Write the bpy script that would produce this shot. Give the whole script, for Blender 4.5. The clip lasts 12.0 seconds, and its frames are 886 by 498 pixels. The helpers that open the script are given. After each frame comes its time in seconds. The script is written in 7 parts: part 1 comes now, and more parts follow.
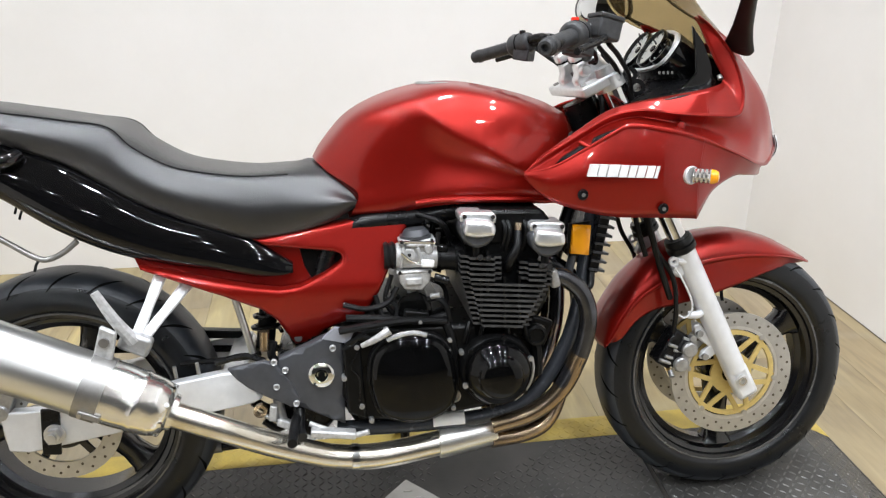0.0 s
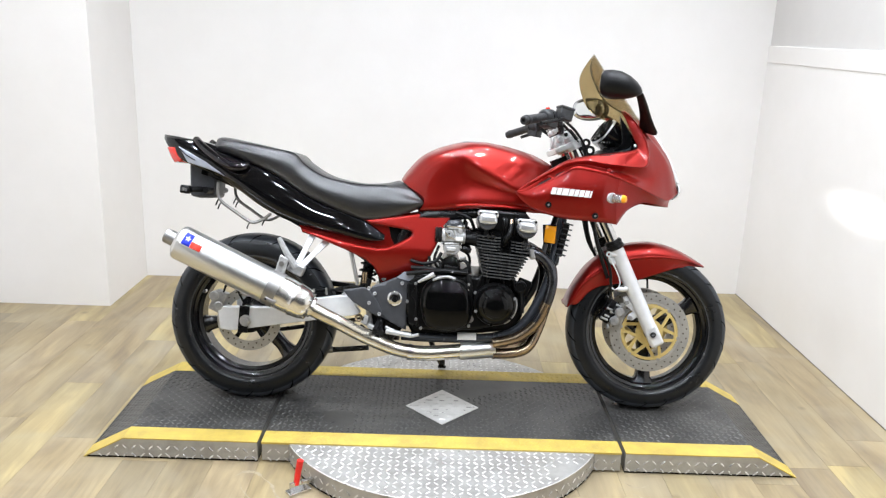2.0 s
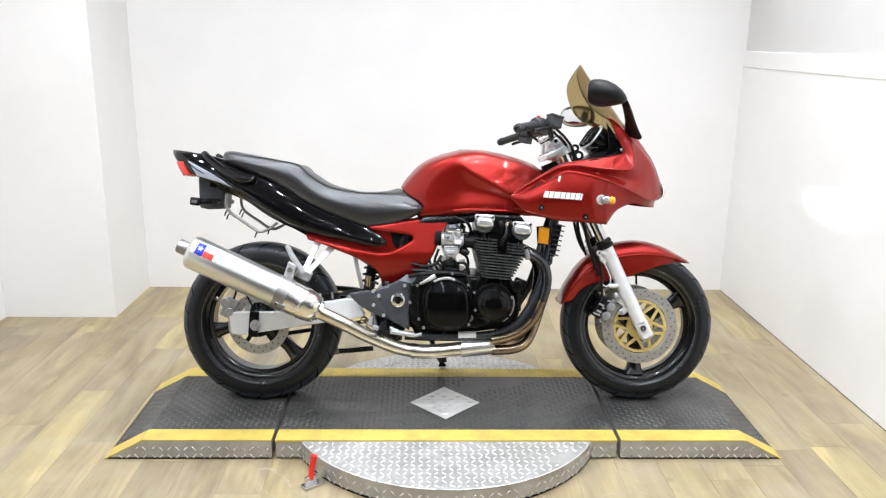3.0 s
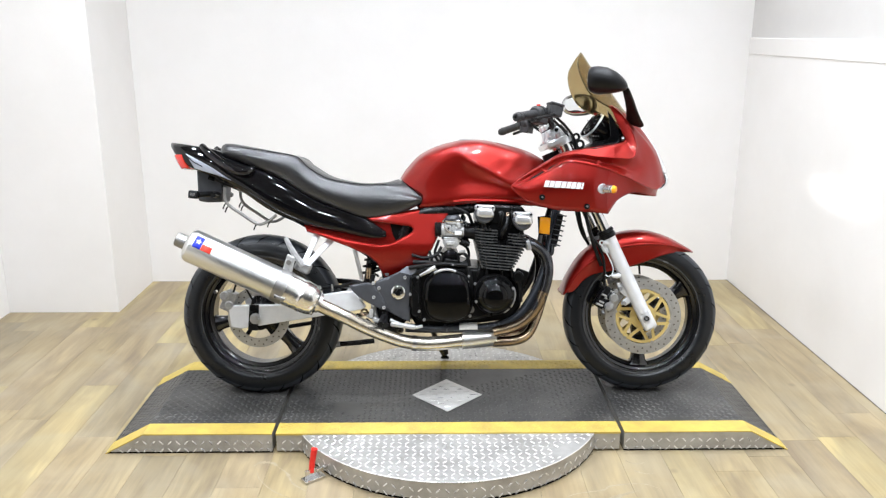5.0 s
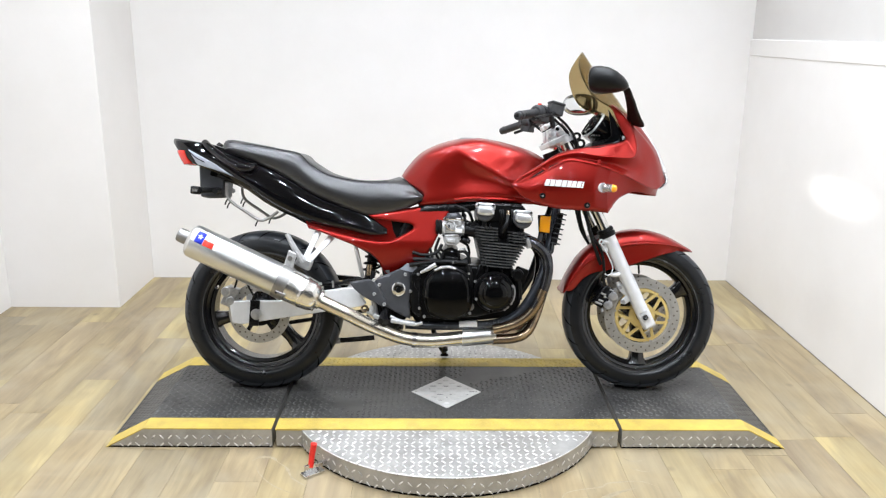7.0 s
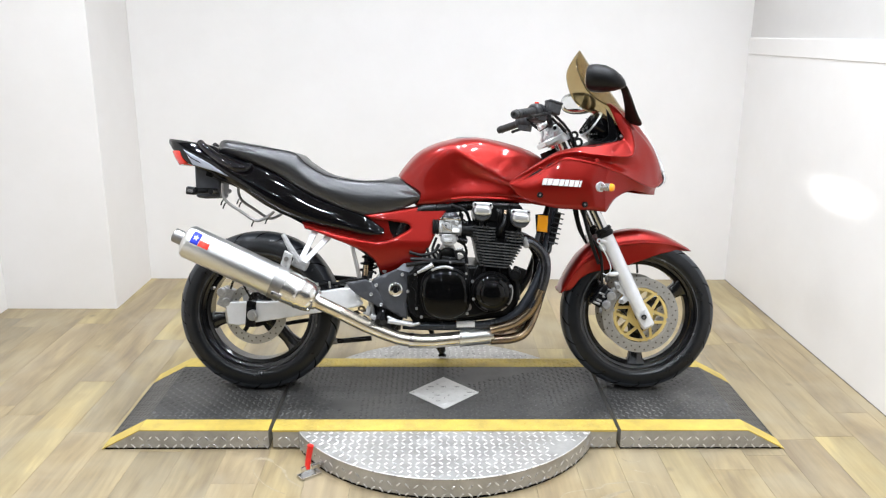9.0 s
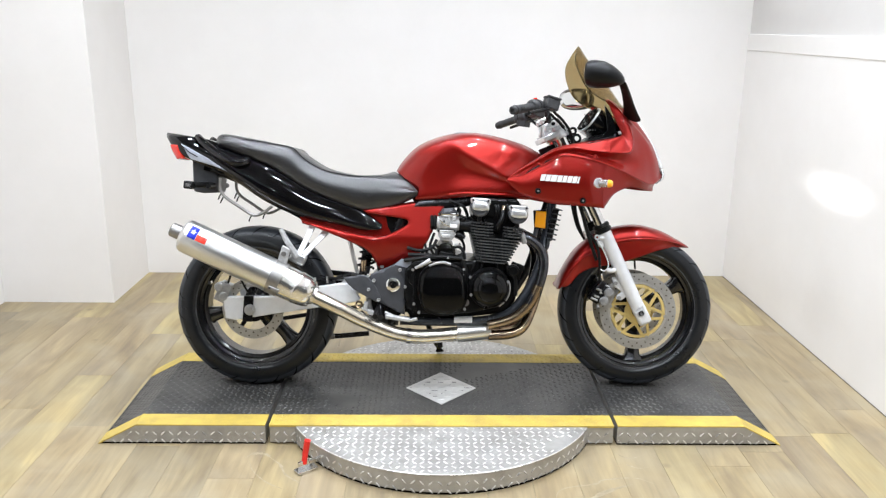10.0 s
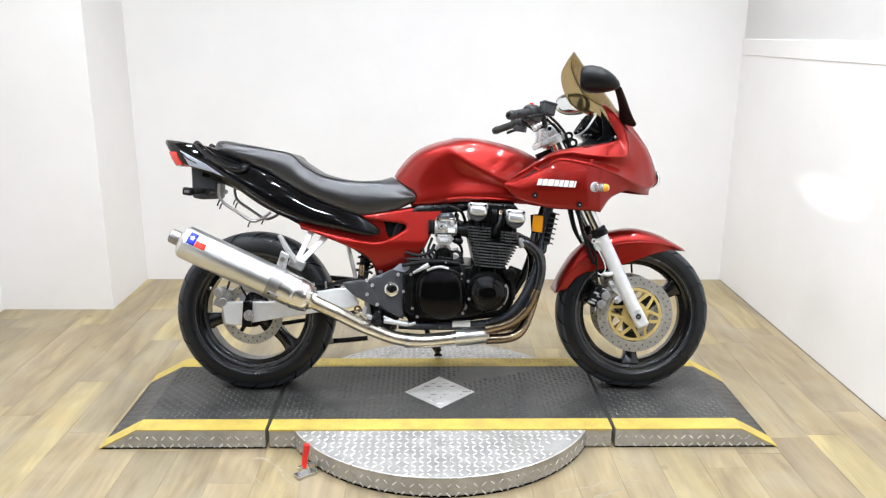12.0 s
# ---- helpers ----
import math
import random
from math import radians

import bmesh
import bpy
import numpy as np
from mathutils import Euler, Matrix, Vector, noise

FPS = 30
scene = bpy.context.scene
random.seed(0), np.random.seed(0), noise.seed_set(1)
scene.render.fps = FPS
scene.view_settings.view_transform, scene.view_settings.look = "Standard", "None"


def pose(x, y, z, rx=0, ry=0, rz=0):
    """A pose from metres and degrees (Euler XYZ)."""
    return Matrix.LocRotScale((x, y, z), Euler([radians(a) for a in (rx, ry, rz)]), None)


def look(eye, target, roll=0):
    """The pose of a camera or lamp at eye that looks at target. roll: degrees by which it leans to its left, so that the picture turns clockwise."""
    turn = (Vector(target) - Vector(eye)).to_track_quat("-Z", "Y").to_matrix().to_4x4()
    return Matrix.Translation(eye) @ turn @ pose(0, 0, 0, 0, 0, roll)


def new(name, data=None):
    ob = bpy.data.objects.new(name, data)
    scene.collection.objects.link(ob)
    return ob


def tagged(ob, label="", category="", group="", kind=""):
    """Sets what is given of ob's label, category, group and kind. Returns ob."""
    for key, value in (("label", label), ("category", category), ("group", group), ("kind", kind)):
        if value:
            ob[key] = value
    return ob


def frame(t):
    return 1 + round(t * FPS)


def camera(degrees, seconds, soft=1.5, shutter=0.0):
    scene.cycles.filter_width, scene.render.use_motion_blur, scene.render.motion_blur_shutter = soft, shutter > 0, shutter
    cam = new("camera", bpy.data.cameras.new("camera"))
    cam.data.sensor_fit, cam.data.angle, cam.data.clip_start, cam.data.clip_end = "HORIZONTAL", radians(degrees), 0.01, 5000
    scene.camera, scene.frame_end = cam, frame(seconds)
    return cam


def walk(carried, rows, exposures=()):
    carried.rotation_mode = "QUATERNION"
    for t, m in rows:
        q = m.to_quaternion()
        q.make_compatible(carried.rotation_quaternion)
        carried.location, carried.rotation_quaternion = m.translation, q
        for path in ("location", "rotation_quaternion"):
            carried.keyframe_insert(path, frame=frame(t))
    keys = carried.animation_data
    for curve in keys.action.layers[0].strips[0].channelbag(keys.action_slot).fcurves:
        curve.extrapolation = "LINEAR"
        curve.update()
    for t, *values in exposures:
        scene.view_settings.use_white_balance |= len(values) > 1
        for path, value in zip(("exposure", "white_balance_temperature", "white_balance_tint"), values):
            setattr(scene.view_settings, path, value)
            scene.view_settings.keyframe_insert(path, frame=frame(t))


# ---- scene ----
cam = camera(58.0, 12.0, soft=1.25)
PATH = [
    (0, (-0.141, -1.441, 1.380), (0.125, 0.377, 0.590), 0.2),
    (0.5, (-0.045, -1.82, 1.417), (-0.016, 0.063, 0.743), 1.0),
    (1, (-0.052, -2.192, 1.441), (-0.099, -0.268, 0.899), 1.2),
    (1.5, (-0.113, -2.49, 1.44), (-0.044, -0.568, 0.892), 1.3),
    (2, (-0.04, -2.723, 1.435), (-0.024, -0.794, 0.905), 2.0),
    (2.5, (-0.025, -2.868, 1.451), (-0.036, -0.941, 0.915), 1.1),
    (3, (-0.095, -2.873, 1.458), (-0.042, -0.94, 0.947), 0.8),
    (5, (-0.061, -2.849, 1.443), (-0.031, -0.92, 0.916), 0.1),
    (5.5, (-0.057, -2.852, 1.442), (-0.027, -0.92, 0.928), 0.1),
    (6, (-0.062, -2.863, 1.44), (-0.017, -0.933, 0.917), 0.3),
    (6.5, (-0.064, -2.866, 1.439), (-0.022, -0.938, 0.907), 0.2),
    (7, (-0.063, -2.866, 1.438), (-0.033, -0.937, 0.911), 0.6),
    (9, (-0.052, -2.851, 1.432), (-0.022, -0.922, 0.906), 0.4),
    (9.5, (-0.047, -2.848, 1.435), (-0.016, -0.921, 0.902), 0.3),
    (10, (-0.051, -2.848, 1.435), (-0.016, -0.923, 0.896), 0.7),
    (10.5, (-0.051, -2.854, 1.435), (-0.017, -0.927, 0.898), 0.4),
    (11, (-0.05, -2.86, 1.432), (-0.015, -0.931, 0.903), 0.4),
    (11.5, (-0.047, -2.864, 1.436), (-0.009, -0.935, 0.91), 0.4),
    (12, (-0.051, -2.867, 1.434), (-0.011, -0.938, 0.91), 0.4),
]
STOPS = [(0.0, -0.05), (0.5, 0.0), (1.5, 0.06), (2.5, 0.12), (5.0, 0.14), (6.0, 0.12), (7.0, 0.08), (9.0, 0.05), (10.5, 0.05), (12.0, 0.1)]
walk(cam, [(t, look(eye, target, roll)) for t, eye, target, roll in PATH], [(t, stops, 6450 if t < 1 else 6250, 10) for t, stops in STOPS])

# ---------------------------------------------------------------- world and light
world = bpy.data.worlds.new("room_world")
scene.world = world
world.use_nodes = True
world.node_tree.nodes["Background"].inputs[0].default_value = (0.9, 0.93, 1.0, 1)
world.node_tree.nodes["Background"].inputs[1].default_value = 0.3
scene.view_settings.exposure = 0.0
LAMP_WATTS, HALL_WATTS, SPOT_WATTS = 12.0, 8.0, 2600.0


# ---------------------------------------------------------------- materials
def material(name, colour, rough=0.5, metal=0.0, coat=0.0, vary=0.0, scale=20.0, bump=0.0, bump_scale=200.0,
             second=None, rough_vary=0.0, stretch=(1, 1, 1), transmission=0.0, ior=1.45, per_object=0.0, coat_rough=0.04, spec=0.5):
    m = bpy.data.materials.new(name)
    m.use_nodes = True
    nt = m.node_tree
    b = nt.nodes["Principled BSDF"]
    b.inputs["Roughness"].default_value = rough
    b.inputs["Metallic"].default_value = metal
    b.inputs["Coat Weight"].default_value = coat
    b.inputs["Coat Roughness"].default_value = coat_rough
    b.inputs["Transmission Weight"].default_value = transmission
    b.inputs["IOR"].default_value = ior
    b.inputs["Specular IOR Level"].default_value = spec
    tc = nt.nodes.new("ShaderNodeTexCoord")
    mp = nt.nodes.new("ShaderNodeMapping")
    mp.inputs["Scale"].default_value = stretch
    nt.links.new(tc.outputs["Object"], mp.inputs["Vector"])
    c1 = (*colour, 1)
    c2 = (*(second or [c * (1 - vary) for c in colour]), 1)
    if vary or second:
        no = nt.nodes.new("ShaderNodeTexNoise")
        no.inputs["Scale"].default_value = scale
        no.inputs["Detail"].default_value = 6
        no.inputs["Roughness"].default_value = 0.65
        nt.links.new(mp.outputs[0], no.inputs["Vector"])
        ramp = nt.nodes.new("ShaderNodeValToRGB")
        ramp.color_ramp.elements[0].position, ramp.color_ramp.elements[1].position = 0.35, 0.68
        ramp.color_ramp.elements[0].color, ramp.color_ramp.elements[1].color = c2, c1
        nt.links.new(no.outputs["Fac"], ramp.inputs["Fac"])
        out = ramp.outputs["Color"]
        if per_object:
            info = nt.nodes.new("ShaderNodeObjectInfo")
            hsv = nt.nodes.new("ShaderNodeHueSaturation")
            mr = nt.nodes.new("ShaderNodeMapRange")
            mr.inputs["To Min"].default_value, mr.inputs["To Max"].default_value = 1 - per_object, 1 + per_object
            nt.links.new(info.outputs["Random"], mr.inputs["Value"])
            nt.links.new(mr.outputs[0], hsv.inputs["Value"])
            nt.links.new(out, hsv.inputs["Color"])
            out = hsv.outputs["Color"]
        nt.links.new(out, b.inputs["Base Color"])
        if rough_vary:
            mr2 = nt.nodes.new("ShaderNodeMapRange")
            mr2.inputs["To Min"].default_value, mr2.inputs["To Max"].default_value = rough - rough_vary, rough + rough_vary
            nt.links.new(no.outputs["Fac"], mr2.inputs["Value"])
            nt.links.new(mr2.outputs[0], b.inputs["Roughness"])
    else:
        b.inputs["Base Color"].default_value = c1
    if bump:
        n2 = nt.nodes.new("ShaderNodeTexNoise")
        n2.inputs["Scale"].default_value = bump_scale
        n2.inputs["Detail"].default_value = 4
        nt.links.new(mp.outputs[0], n2.inputs["Vector"])
        bp = nt.nodes.new("ShaderNodeBump")
        bp.inputs["Strength"].default_value = bump
        bp.inputs["Distance"].default_value = 0.002
        nt.links.new(n2.outputs["Fac"], bp.inputs["Height"])
        nt.links.new(bp.outputs[0], b.inputs["Normal"])
    return m


WORNGREY = material("sun_greyed_plastic", (0.045, 0.045, 0.047), 0.45, second=(0.022, 0.022, 0.023), scale=55, bump=0.3, bump_scale=500, rough_vary=0.1, spec=0.4)
RED = material("metallic_red_paint", (0.30, 0.0068, 0.0025), 0.36, 0.64, 0.45, second=(0.22, 0.0048, 0.0018), scale=900, coat_rough=0.03)
GLOSS = material("gloss_black_paint", (0.0035, 0.0035, 0.004), 0.05, 0.0, 0.0, second=(0.0025, 0.0025, 0.0028), scale=8, spec=0.5)
VINYL = material("seat_vinyl", (0.017, 0.017, 0.018), 0.31, second=(0.012, 0.012, 0.013), scale=30, bump=0.3, bump_scale=700, rough_vary=0.04, spec=0.9)
RUBBER = material("tyre_rubber", (0.0078, 0.0088, 0.0105), 0.30, second=(0.0048, 0.0054, 0.0064), scale=25, bump=0.15, bump_scale=400, rough_vary=0.1, spec=0.4)
# paler blue-grey: the tread's reflected sheen is put into its colour
TREADRUBBER = material("tyre_tread_sheen", (0.034, 0.038, 0.045), 0.42, second=(0.020, 0.0225, 0.027), scale=22, bump=0.2, bump_scale=500, rough_vary=0.08, spec=0.5)
# lighter grey paints the highlight that runs along the rim's lip
RIMLIP = material("rim_lip_glint", (0.16, 0.16, 0.165), 0.25, 0.6, second=(0.08, 0.08, 0.083), scale=14, rough_vary=0.08)
RIM = material("black_rim", (0.007, 0.007, 0.0075), 0.17, 0.0, 0.0, second=(0.004, 0.004, 0.0045), scale=20, spec=0.75)
PLASTIC = material("black_plastic", (0.006, 0.006, 0.0065), 0.38, second=(0.004, 0.004, 0.0042), scale=40, bump=0.2, bump_scale=900, spec=0.25)
SATIN = material("satin_black", (0.006, 0.006, 0.0065), 0.28, 0.0, 0.0, second=(0.004, 0.004, 0.0045), scale=30, rough_vary=0.1, spec=0.3)
ENGINE = material("engine_black", (0.0055, 0.0055, 0.0057), 0.30, 0.0, 0.0, second=(0.0025, 0.0025, 0.0025), scale=35, rough_vary=0.1, spec=0.17)
ENGINEGLOSS = material("engine_gloss_black", (0.0024, 0.0024, 0.0026), 0.07, 0.0, 0.0, second=(0.0016, 0.0016, 0.0016), scale=20, rough_vary=0.02, spec=0.24)
FIN = material("fin_edges", (0.075, 0.075, 0.075), 0.42, 0.2, second=(0.030, 0.030, 0.030), scale=30)
STEEL = material("brushed_steel", (0.71, 0.705, 0.69), 0.29, 0.95, second=(0.66, 0.655, 0.635), scale=4, rough_vary=0.03)
FRAMEBLUE = material("blue_black_frame_paint", (0.055, 0.060, 0.070), 0.26, 0.35, second=(0.036, 0.040, 0.048), scale=30, rough_vary=0.06)
TAILSILVER = material("tail_silver", (0.40, 0.42, 0.48), 0.35, 0.4, second=(0.34, 0.36, 0.42), scale=60)
RINGSTEEL = material("disc_ring_steel", (0.60, 0.585, 0.55), 0.34, 0.8, second=(0.5, 0.485, 0.45), scale=40)
BRIGHT = material("polished_alloy", (0.74, 0.74, 0.74), 0.30, 0.75, 0.2, second=(0.60, 0.60, 0.60), scale=40, rough_vary=0.06)
GREYSTEEL = material("dull_steel_band", (0.34, 0.33, 0.32), 0.4, 0.9, second=(0.28, 0.27, 0.26), scale=40)
PIPE = material("satin_pipe_steel", (0.70, 0.67, 0.60), 0.22, 0.95, second=(0.60, 0.55, 0.45), scale=22, rough_vary=0.06)
BRUSHEDCONE = material("softly_polished_cone", (0.80, 0.785, 0.75), 0.20, 0.95, second=(0.74, 0.72, 0.68), scale=5, rough_vary=0.03)
CHROME = material("chrome", (0.75, 0.75, 0.75), 0.1, 1.0, second=(0.6, 0.6, 0.6), scale=25, rough_vary=0.05)
ALLOY = material("cast_alloy", (0.50, 0.50, 0.50), 0.36, 0.75, second=(0.30, 0.30, 0.30), scale=45, bump=0.25, bump_scale=400, rough_vary=0.1)
CAST = material("pale_cast_alloy", (0.62, 0.62, 0.62), 0.4, 0.45, second=(0.36, 0.355, 0.35), scale=60, bump=0.35, bump_scale=250, rough_vary=0.1)
TREADTOP = material("polished_tread_tops", (0.80, 0.79, 0.77), 0.28, 0.6, second=(0.62, 0.61, 0.59), scale=14, rough_vary=0.06)
SILVER = material("silver_paint", (0.74, 0.745, 0.76), 0.38, 0.25, 0.2, second=(0.68, 0.685, 0.70), scale=40)
GREYMET = material("grey_paint", (0.066, 0.068, 0.075), 0.36, 0.2, 0.0, second=(0.052, 0.054, 0.060), scale=40, spec=0.5)
GOLD = material("gold_anodised", (0.66, 0.50, 0.19), 0.48, 0.45, second=(0.56, 0.42, 0.15), scale=40)
DISC = material("disc_steel", (0.49, 0.475, 0.445), 0.36, 0.75, second=(0.40, 0.385, 0.36), scale=30, rough_vary=0.06)
BRONZE = material("heat_tinted_steel", (0.42, 0.31, 0.19), 0.24, 0.95, second=(0.22, 0.17, 0.13), scale=18, rough_vary=0.08)
BLUED = material("heat_blued_steel", (0.105, 0.106, 0.115), 0.24, 0.85, second=(0.050, 0.051, 0.058), scale=20, rough_vary=0.08)
AMBER = material("amber_lens", (0.9, 0.36, 0.01), 0.2, 0.0, 0.6)
REDLENS = material("red_lens", (0.75, 0.03, 0.015), 0.15, 0.0, 0.8)
CLEARLENS = material("clear_lens", (0.62, 0.60, 0.58), 0.12, 0.75, 1.0, second=(0.40, 0.39, 0.38), scale=50)
HEADGLASS = material("headlight_glass", (0.78, 0.79, 0.80), 0.08, 0.0, 1.0, second=(0.66, 0.67, 0.68), scale=40)
WHITE = material("white_decal", (0.8, 0.8, 0.79), 0.4, second=(0.74, 0.74, 0.73), scale=60)
BLUE = material("blue_decal", (0.02, 0.04, 0.6), 0.4)
REDDECAL = material("red_decal", (0.8, 0.05, 0.03), 0.4)
SMOKE = material("smoked_screen", (0.43, 0.33, 0.165), 0.03, 0.0, 0.0, transmission=0.92, ior=1.2)
MIRROR = material("mirror_glass", (0.8, 0.82, 0.83), 0.02, 1.0)
DIAL = material("dial_face", (0.5, 0.5, 0.48), 0.4, second=(0.42, 0.42, 0.4), scale=80)
PAINT = material("white_wall_paint", (0.855, 0.83, 0.81), 0.55, second=(0.825, 0.80, 0.775), scale=2.5, bump=0.12, bump_scale=120)
# greyer than the white of the wall below the ledge
GREYWALL = material("upper_wall_grey", (0.69, 0.67, 0.65), 0.6, second=(0.65, 0.63, 0.61), scale=2.5, bump=0.12, bump_scale=120)
HALL = material("hall_wall_paint", (0.10, 0.10, 0.105), 0.7, second=(0.08, 0.08, 0.085), scale=3, bump=0.2, bump_scale=90)
CEILING = material("ceiling_paint", (0.22, 0.215, 0.21), 0.8, second=(0.19, 0.185, 0.18), scale=3, bump=0.2, bump_scale=90)
MAT = material("black_tread_plate", (0.030, 0.0292, 0.0285), 0.38, 0.0, second=(0.058, 0.055, 0.050), scale=5, rough_vary=0.14, bump=0.1)
MATTREAD = material("worn_tread_tops", (0.135, 0.132, 0.125), 0.32, 0.3, second=(0.035, 0.034, 0.033), scale=9, rough_vary=0.1)
# near-black, also painted in for the shade inside gaps, holes and seams
BLACKVOID = material("void_black", (0.003, 0.003, 0.003), 0.8, second=(0.002, 0.002, 0.002), scale=40, spec=0.1)
YELLOW = material("yellow_paint", (0.60, 0.44, 0.085), 0.5, second=(0.42, 0.31, 0.075), scale=12, rough_vary=0.08, bump=0.1)
PLATE = material("aluminium_tread_plate", (0.485, 0.473, 0.45), 0.38, 0.5, second=(0.335, 0.322, 0.298), scale=11, rough_vary=0.1, bump=0.1, bump_scale=90)
CENTREPLATE = material("pale_aluminium_plate", (0.66, 0.65, 0.63), 0.38, 0.35, second=(0.54, 0.53, 0.51), scale=14, rough_vary=0.08, bump=0.1, bump_scale=90)
HANDLERED = material("red_handle_rubber", (0.75, 0.03, 0.02), 0.35, second=(0.6, 0.02, 0.015), scale=60)
DARK = material("joint_dark", (0.10, 0.082, 0.058), 0.8, second=(0.06, 0.05, 0.036), scale=40)
SCREED = material("bare_patch", (0.385, 0.325, 0.225), 0.5, second=(0.27, 0.222, 0.145), scale=30, bump=0.3, bump_scale=150)


def wood_material():
    m = bpy.data.materials.new("vinyl_wood_plank")
    m.use_nodes = True
    nt = m.node_tree
    b = nt.nodes["Principled BSDF"]
    tc = nt.nodes.new("ShaderNodeTexCoord")
    info = nt.nodes.new("ShaderNodeObjectInfo")
    off = nt.nodes.new("ShaderNodeVectorMath")
    off.operation = "SCALE"
    comb = nt.nodes.new("ShaderNodeCombineXYZ")
    for i, k in enumerate((13.0, 29.0, 7.0)):
        mu = nt.nodes.new("ShaderNodeMath")
        mu.operation = "MULTIPLY"
        mu.inputs[1].default_value = k
        nt.links.new(info.outputs["Random"], mu.inputs[0])
        nt.links.new(mu.outputs[0], comb.inputs[i])
    add = nt.nodes.new("ShaderNodeVectorMath")
    nt.links.new(tc.outputs["Object"], add.inputs[0])
    nt.links.new(comb.outputs[0], add.inputs[1])

    def noise_tex(scale, sx, sy, detail, dist):
        mp = nt.nodes.new("ShaderNodeMapping")
        mp.inputs["Scale"].default_value = (sx, sy, 1)
        nt.links.new(add.outputs[0], mp.inputs["Vector"])
        n = nt.nodes.new("ShaderNodeTexNoise")
        n.inputs["Scale"].default_value, n.inputs["Detail"].default_value = scale, detail
        n.inputs["Distortion"].default_value = dist
        nt.links.new(mp.outputs[0], n.inputs["Vector"])
        return n
    big = noise_tex(1.0, 8, 1.7, 7, 1.1)
    fine = noise_tex(1.0, 70, 4.0, 5, 0.6)
    ramp = nt.nodes.new("ShaderNodeValToRGB")
    e = ramp.color_ramp.elements
    e[0].position, e[0].color = 0.30, (0.205, 0.162, 0.105, 1)
    e[1].position, e[1].color = 0.70, (0.405, 0.322, 0.188, 1)
    k = e.new(0.45)
    k.color = (0.262, 0.208, 0.126, 1)
    k = e.new(0.58)
    k.color = (0.32, 0.258, 0.158, 1)
    nt.links.new(big.outputs["Fac"], ramp.inputs["Fac"])
    mix = nt.nodes.new("ShaderNodeMix")
    mix.data_type, mix.blend_type = "RGBA", "OVERLAY"
    mix.inputs[0].default_value = 0.25
    nt.links.new(ramp.outputs[0], mix.inputs[6])
    nt.links.new(fine.outputs["Fac"], mix.inputs[7])
    # scuffed, greyed areas that run on over the joints
    geo = nt.nodes.new("ShaderNodeNewGeometry")
    dirt = nt.nodes.new("ShaderNodeTexNoise")
    dirt.inputs["Scale"].default_value, dirt.inputs["Detail"].default_value, dirt.inputs["Distortion"].default_value = 3.2, 8, 0.7
    nt.links.new(geo.outputs["Position"], dirt.inputs["Vector"])
    dr = nt.nodes.new("ShaderNodeMapRange")
    dr.inputs["From Min"].default_value, dr.inputs["From Max"].default_value, dr.inputs["To Max"].default_value = 0.46, 0.72, 0.62
    nt.links.new(dirt.outputs["Fac"], dr.inputs["Value"])
    scuff = nt.nodes.new("ShaderNodeMix")
    scuff.data_type = "RGBA"
    scuff.inputs[7].default_value = (0.335, 0.295, 0.215, 1)
    nt.links.new(dr.outputs[0], scuff.inputs[0])
    nt.links.new(mix.outputs[2], scuff.inputs[6])
    hsv = nt.nodes.new("ShaderNodeHueSaturation")
    mr = nt.nodes.new("ShaderNodeMapRange")
    mr.inputs["To Min"].default_value, mr.inputs["To Max"].default_value = 1.04, 1.18
    nt.links.new(info.outputs["Random"], mr.inputs["Value"])
    nt.links.new(mr.outputs[0], hsv.inputs["Value"])
    # some planks honey, some greyed
    tint = nt.nodes.new("ShaderNodeValToRGB")
    te = tint.color_ramp.elements
    te[0].position, te[0].color = 0.0, (0.80, 0.81, 0.84, 1)
    te[1].position, te[1].color = 1.0, (0.96, 0.93, 0.86, 1)
    for p, c in ((0.30, (0.92, 0.90, 0.86, 1)), (0.55, (1.0, 0.985, 0.80, 1)), (0.75, (0.82, 0.80, 0.80, 1))):
        te.new(p).color = c
    nt.links.new(info.outputs["Random"], tint.inputs["Fac"])
    toned = nt.nodes.new("ShaderNodeMix")
    toned.data_type, toned.blend_type = "RGBA", "MULTIPLY"
    toned.inputs[0].default_value = 1.0
    nt.links.new(scuff.outputs[2], toned.inputs[6])
    nt.links.new(tint.outputs[0], toned.inputs[7])
    # a few dark knots
    cells = nt.nodes.new("ShaderNodeTexVoronoi")
    cells.inputs["Scale"].default_value = 3.4
    nt.links.new(add.outputs[0], cells.inputs["Vector"])
    kn = nt.nodes.new("ShaderNodeMapRange")
    kn.inputs["From Min"].default_value, kn.inputs["From Max"].default_value = 0.02, 0.075
    kn.inputs["To Min"].default_value, kn.inputs["To Max"].default_value = 0.55, 0.0
    nt.links.new(cells.outputs["Distance"], kn.inputs["Value"])
    knots = nt.nodes.new("ShaderNodeMix")
    knots.data_type = "RGBA"
    knots.inputs[7].default_value = (0.13, 0.095, 0.06, 1)
    nt.links.new(kn.outputs[0], knots.inputs[0])
    nt.links.new(toned.outputs[2], knots.inputs[6])
    hsv.inputs["Saturation"].default_value = 1.04
    nt.links.new(knots.outputs[2], hsv.inputs["Color"])
    nt.links.new(hsv.outputs[0], b.inputs["Base Color"])
    b.inputs["Roughness"].default_value = 0.42
    bp = nt.nodes.new("ShaderNodeBump")
    bp.inputs["Strength"].default_value, bp.inputs["Distance"].default_value = 0.15, 0.001
    nt.links.new(fine.outputs["Fac"], bp.inputs["Height"])
    nt.links.new(bp.outputs[0], b.inputs["Normal"])
    return m


WOOD = wood_material()


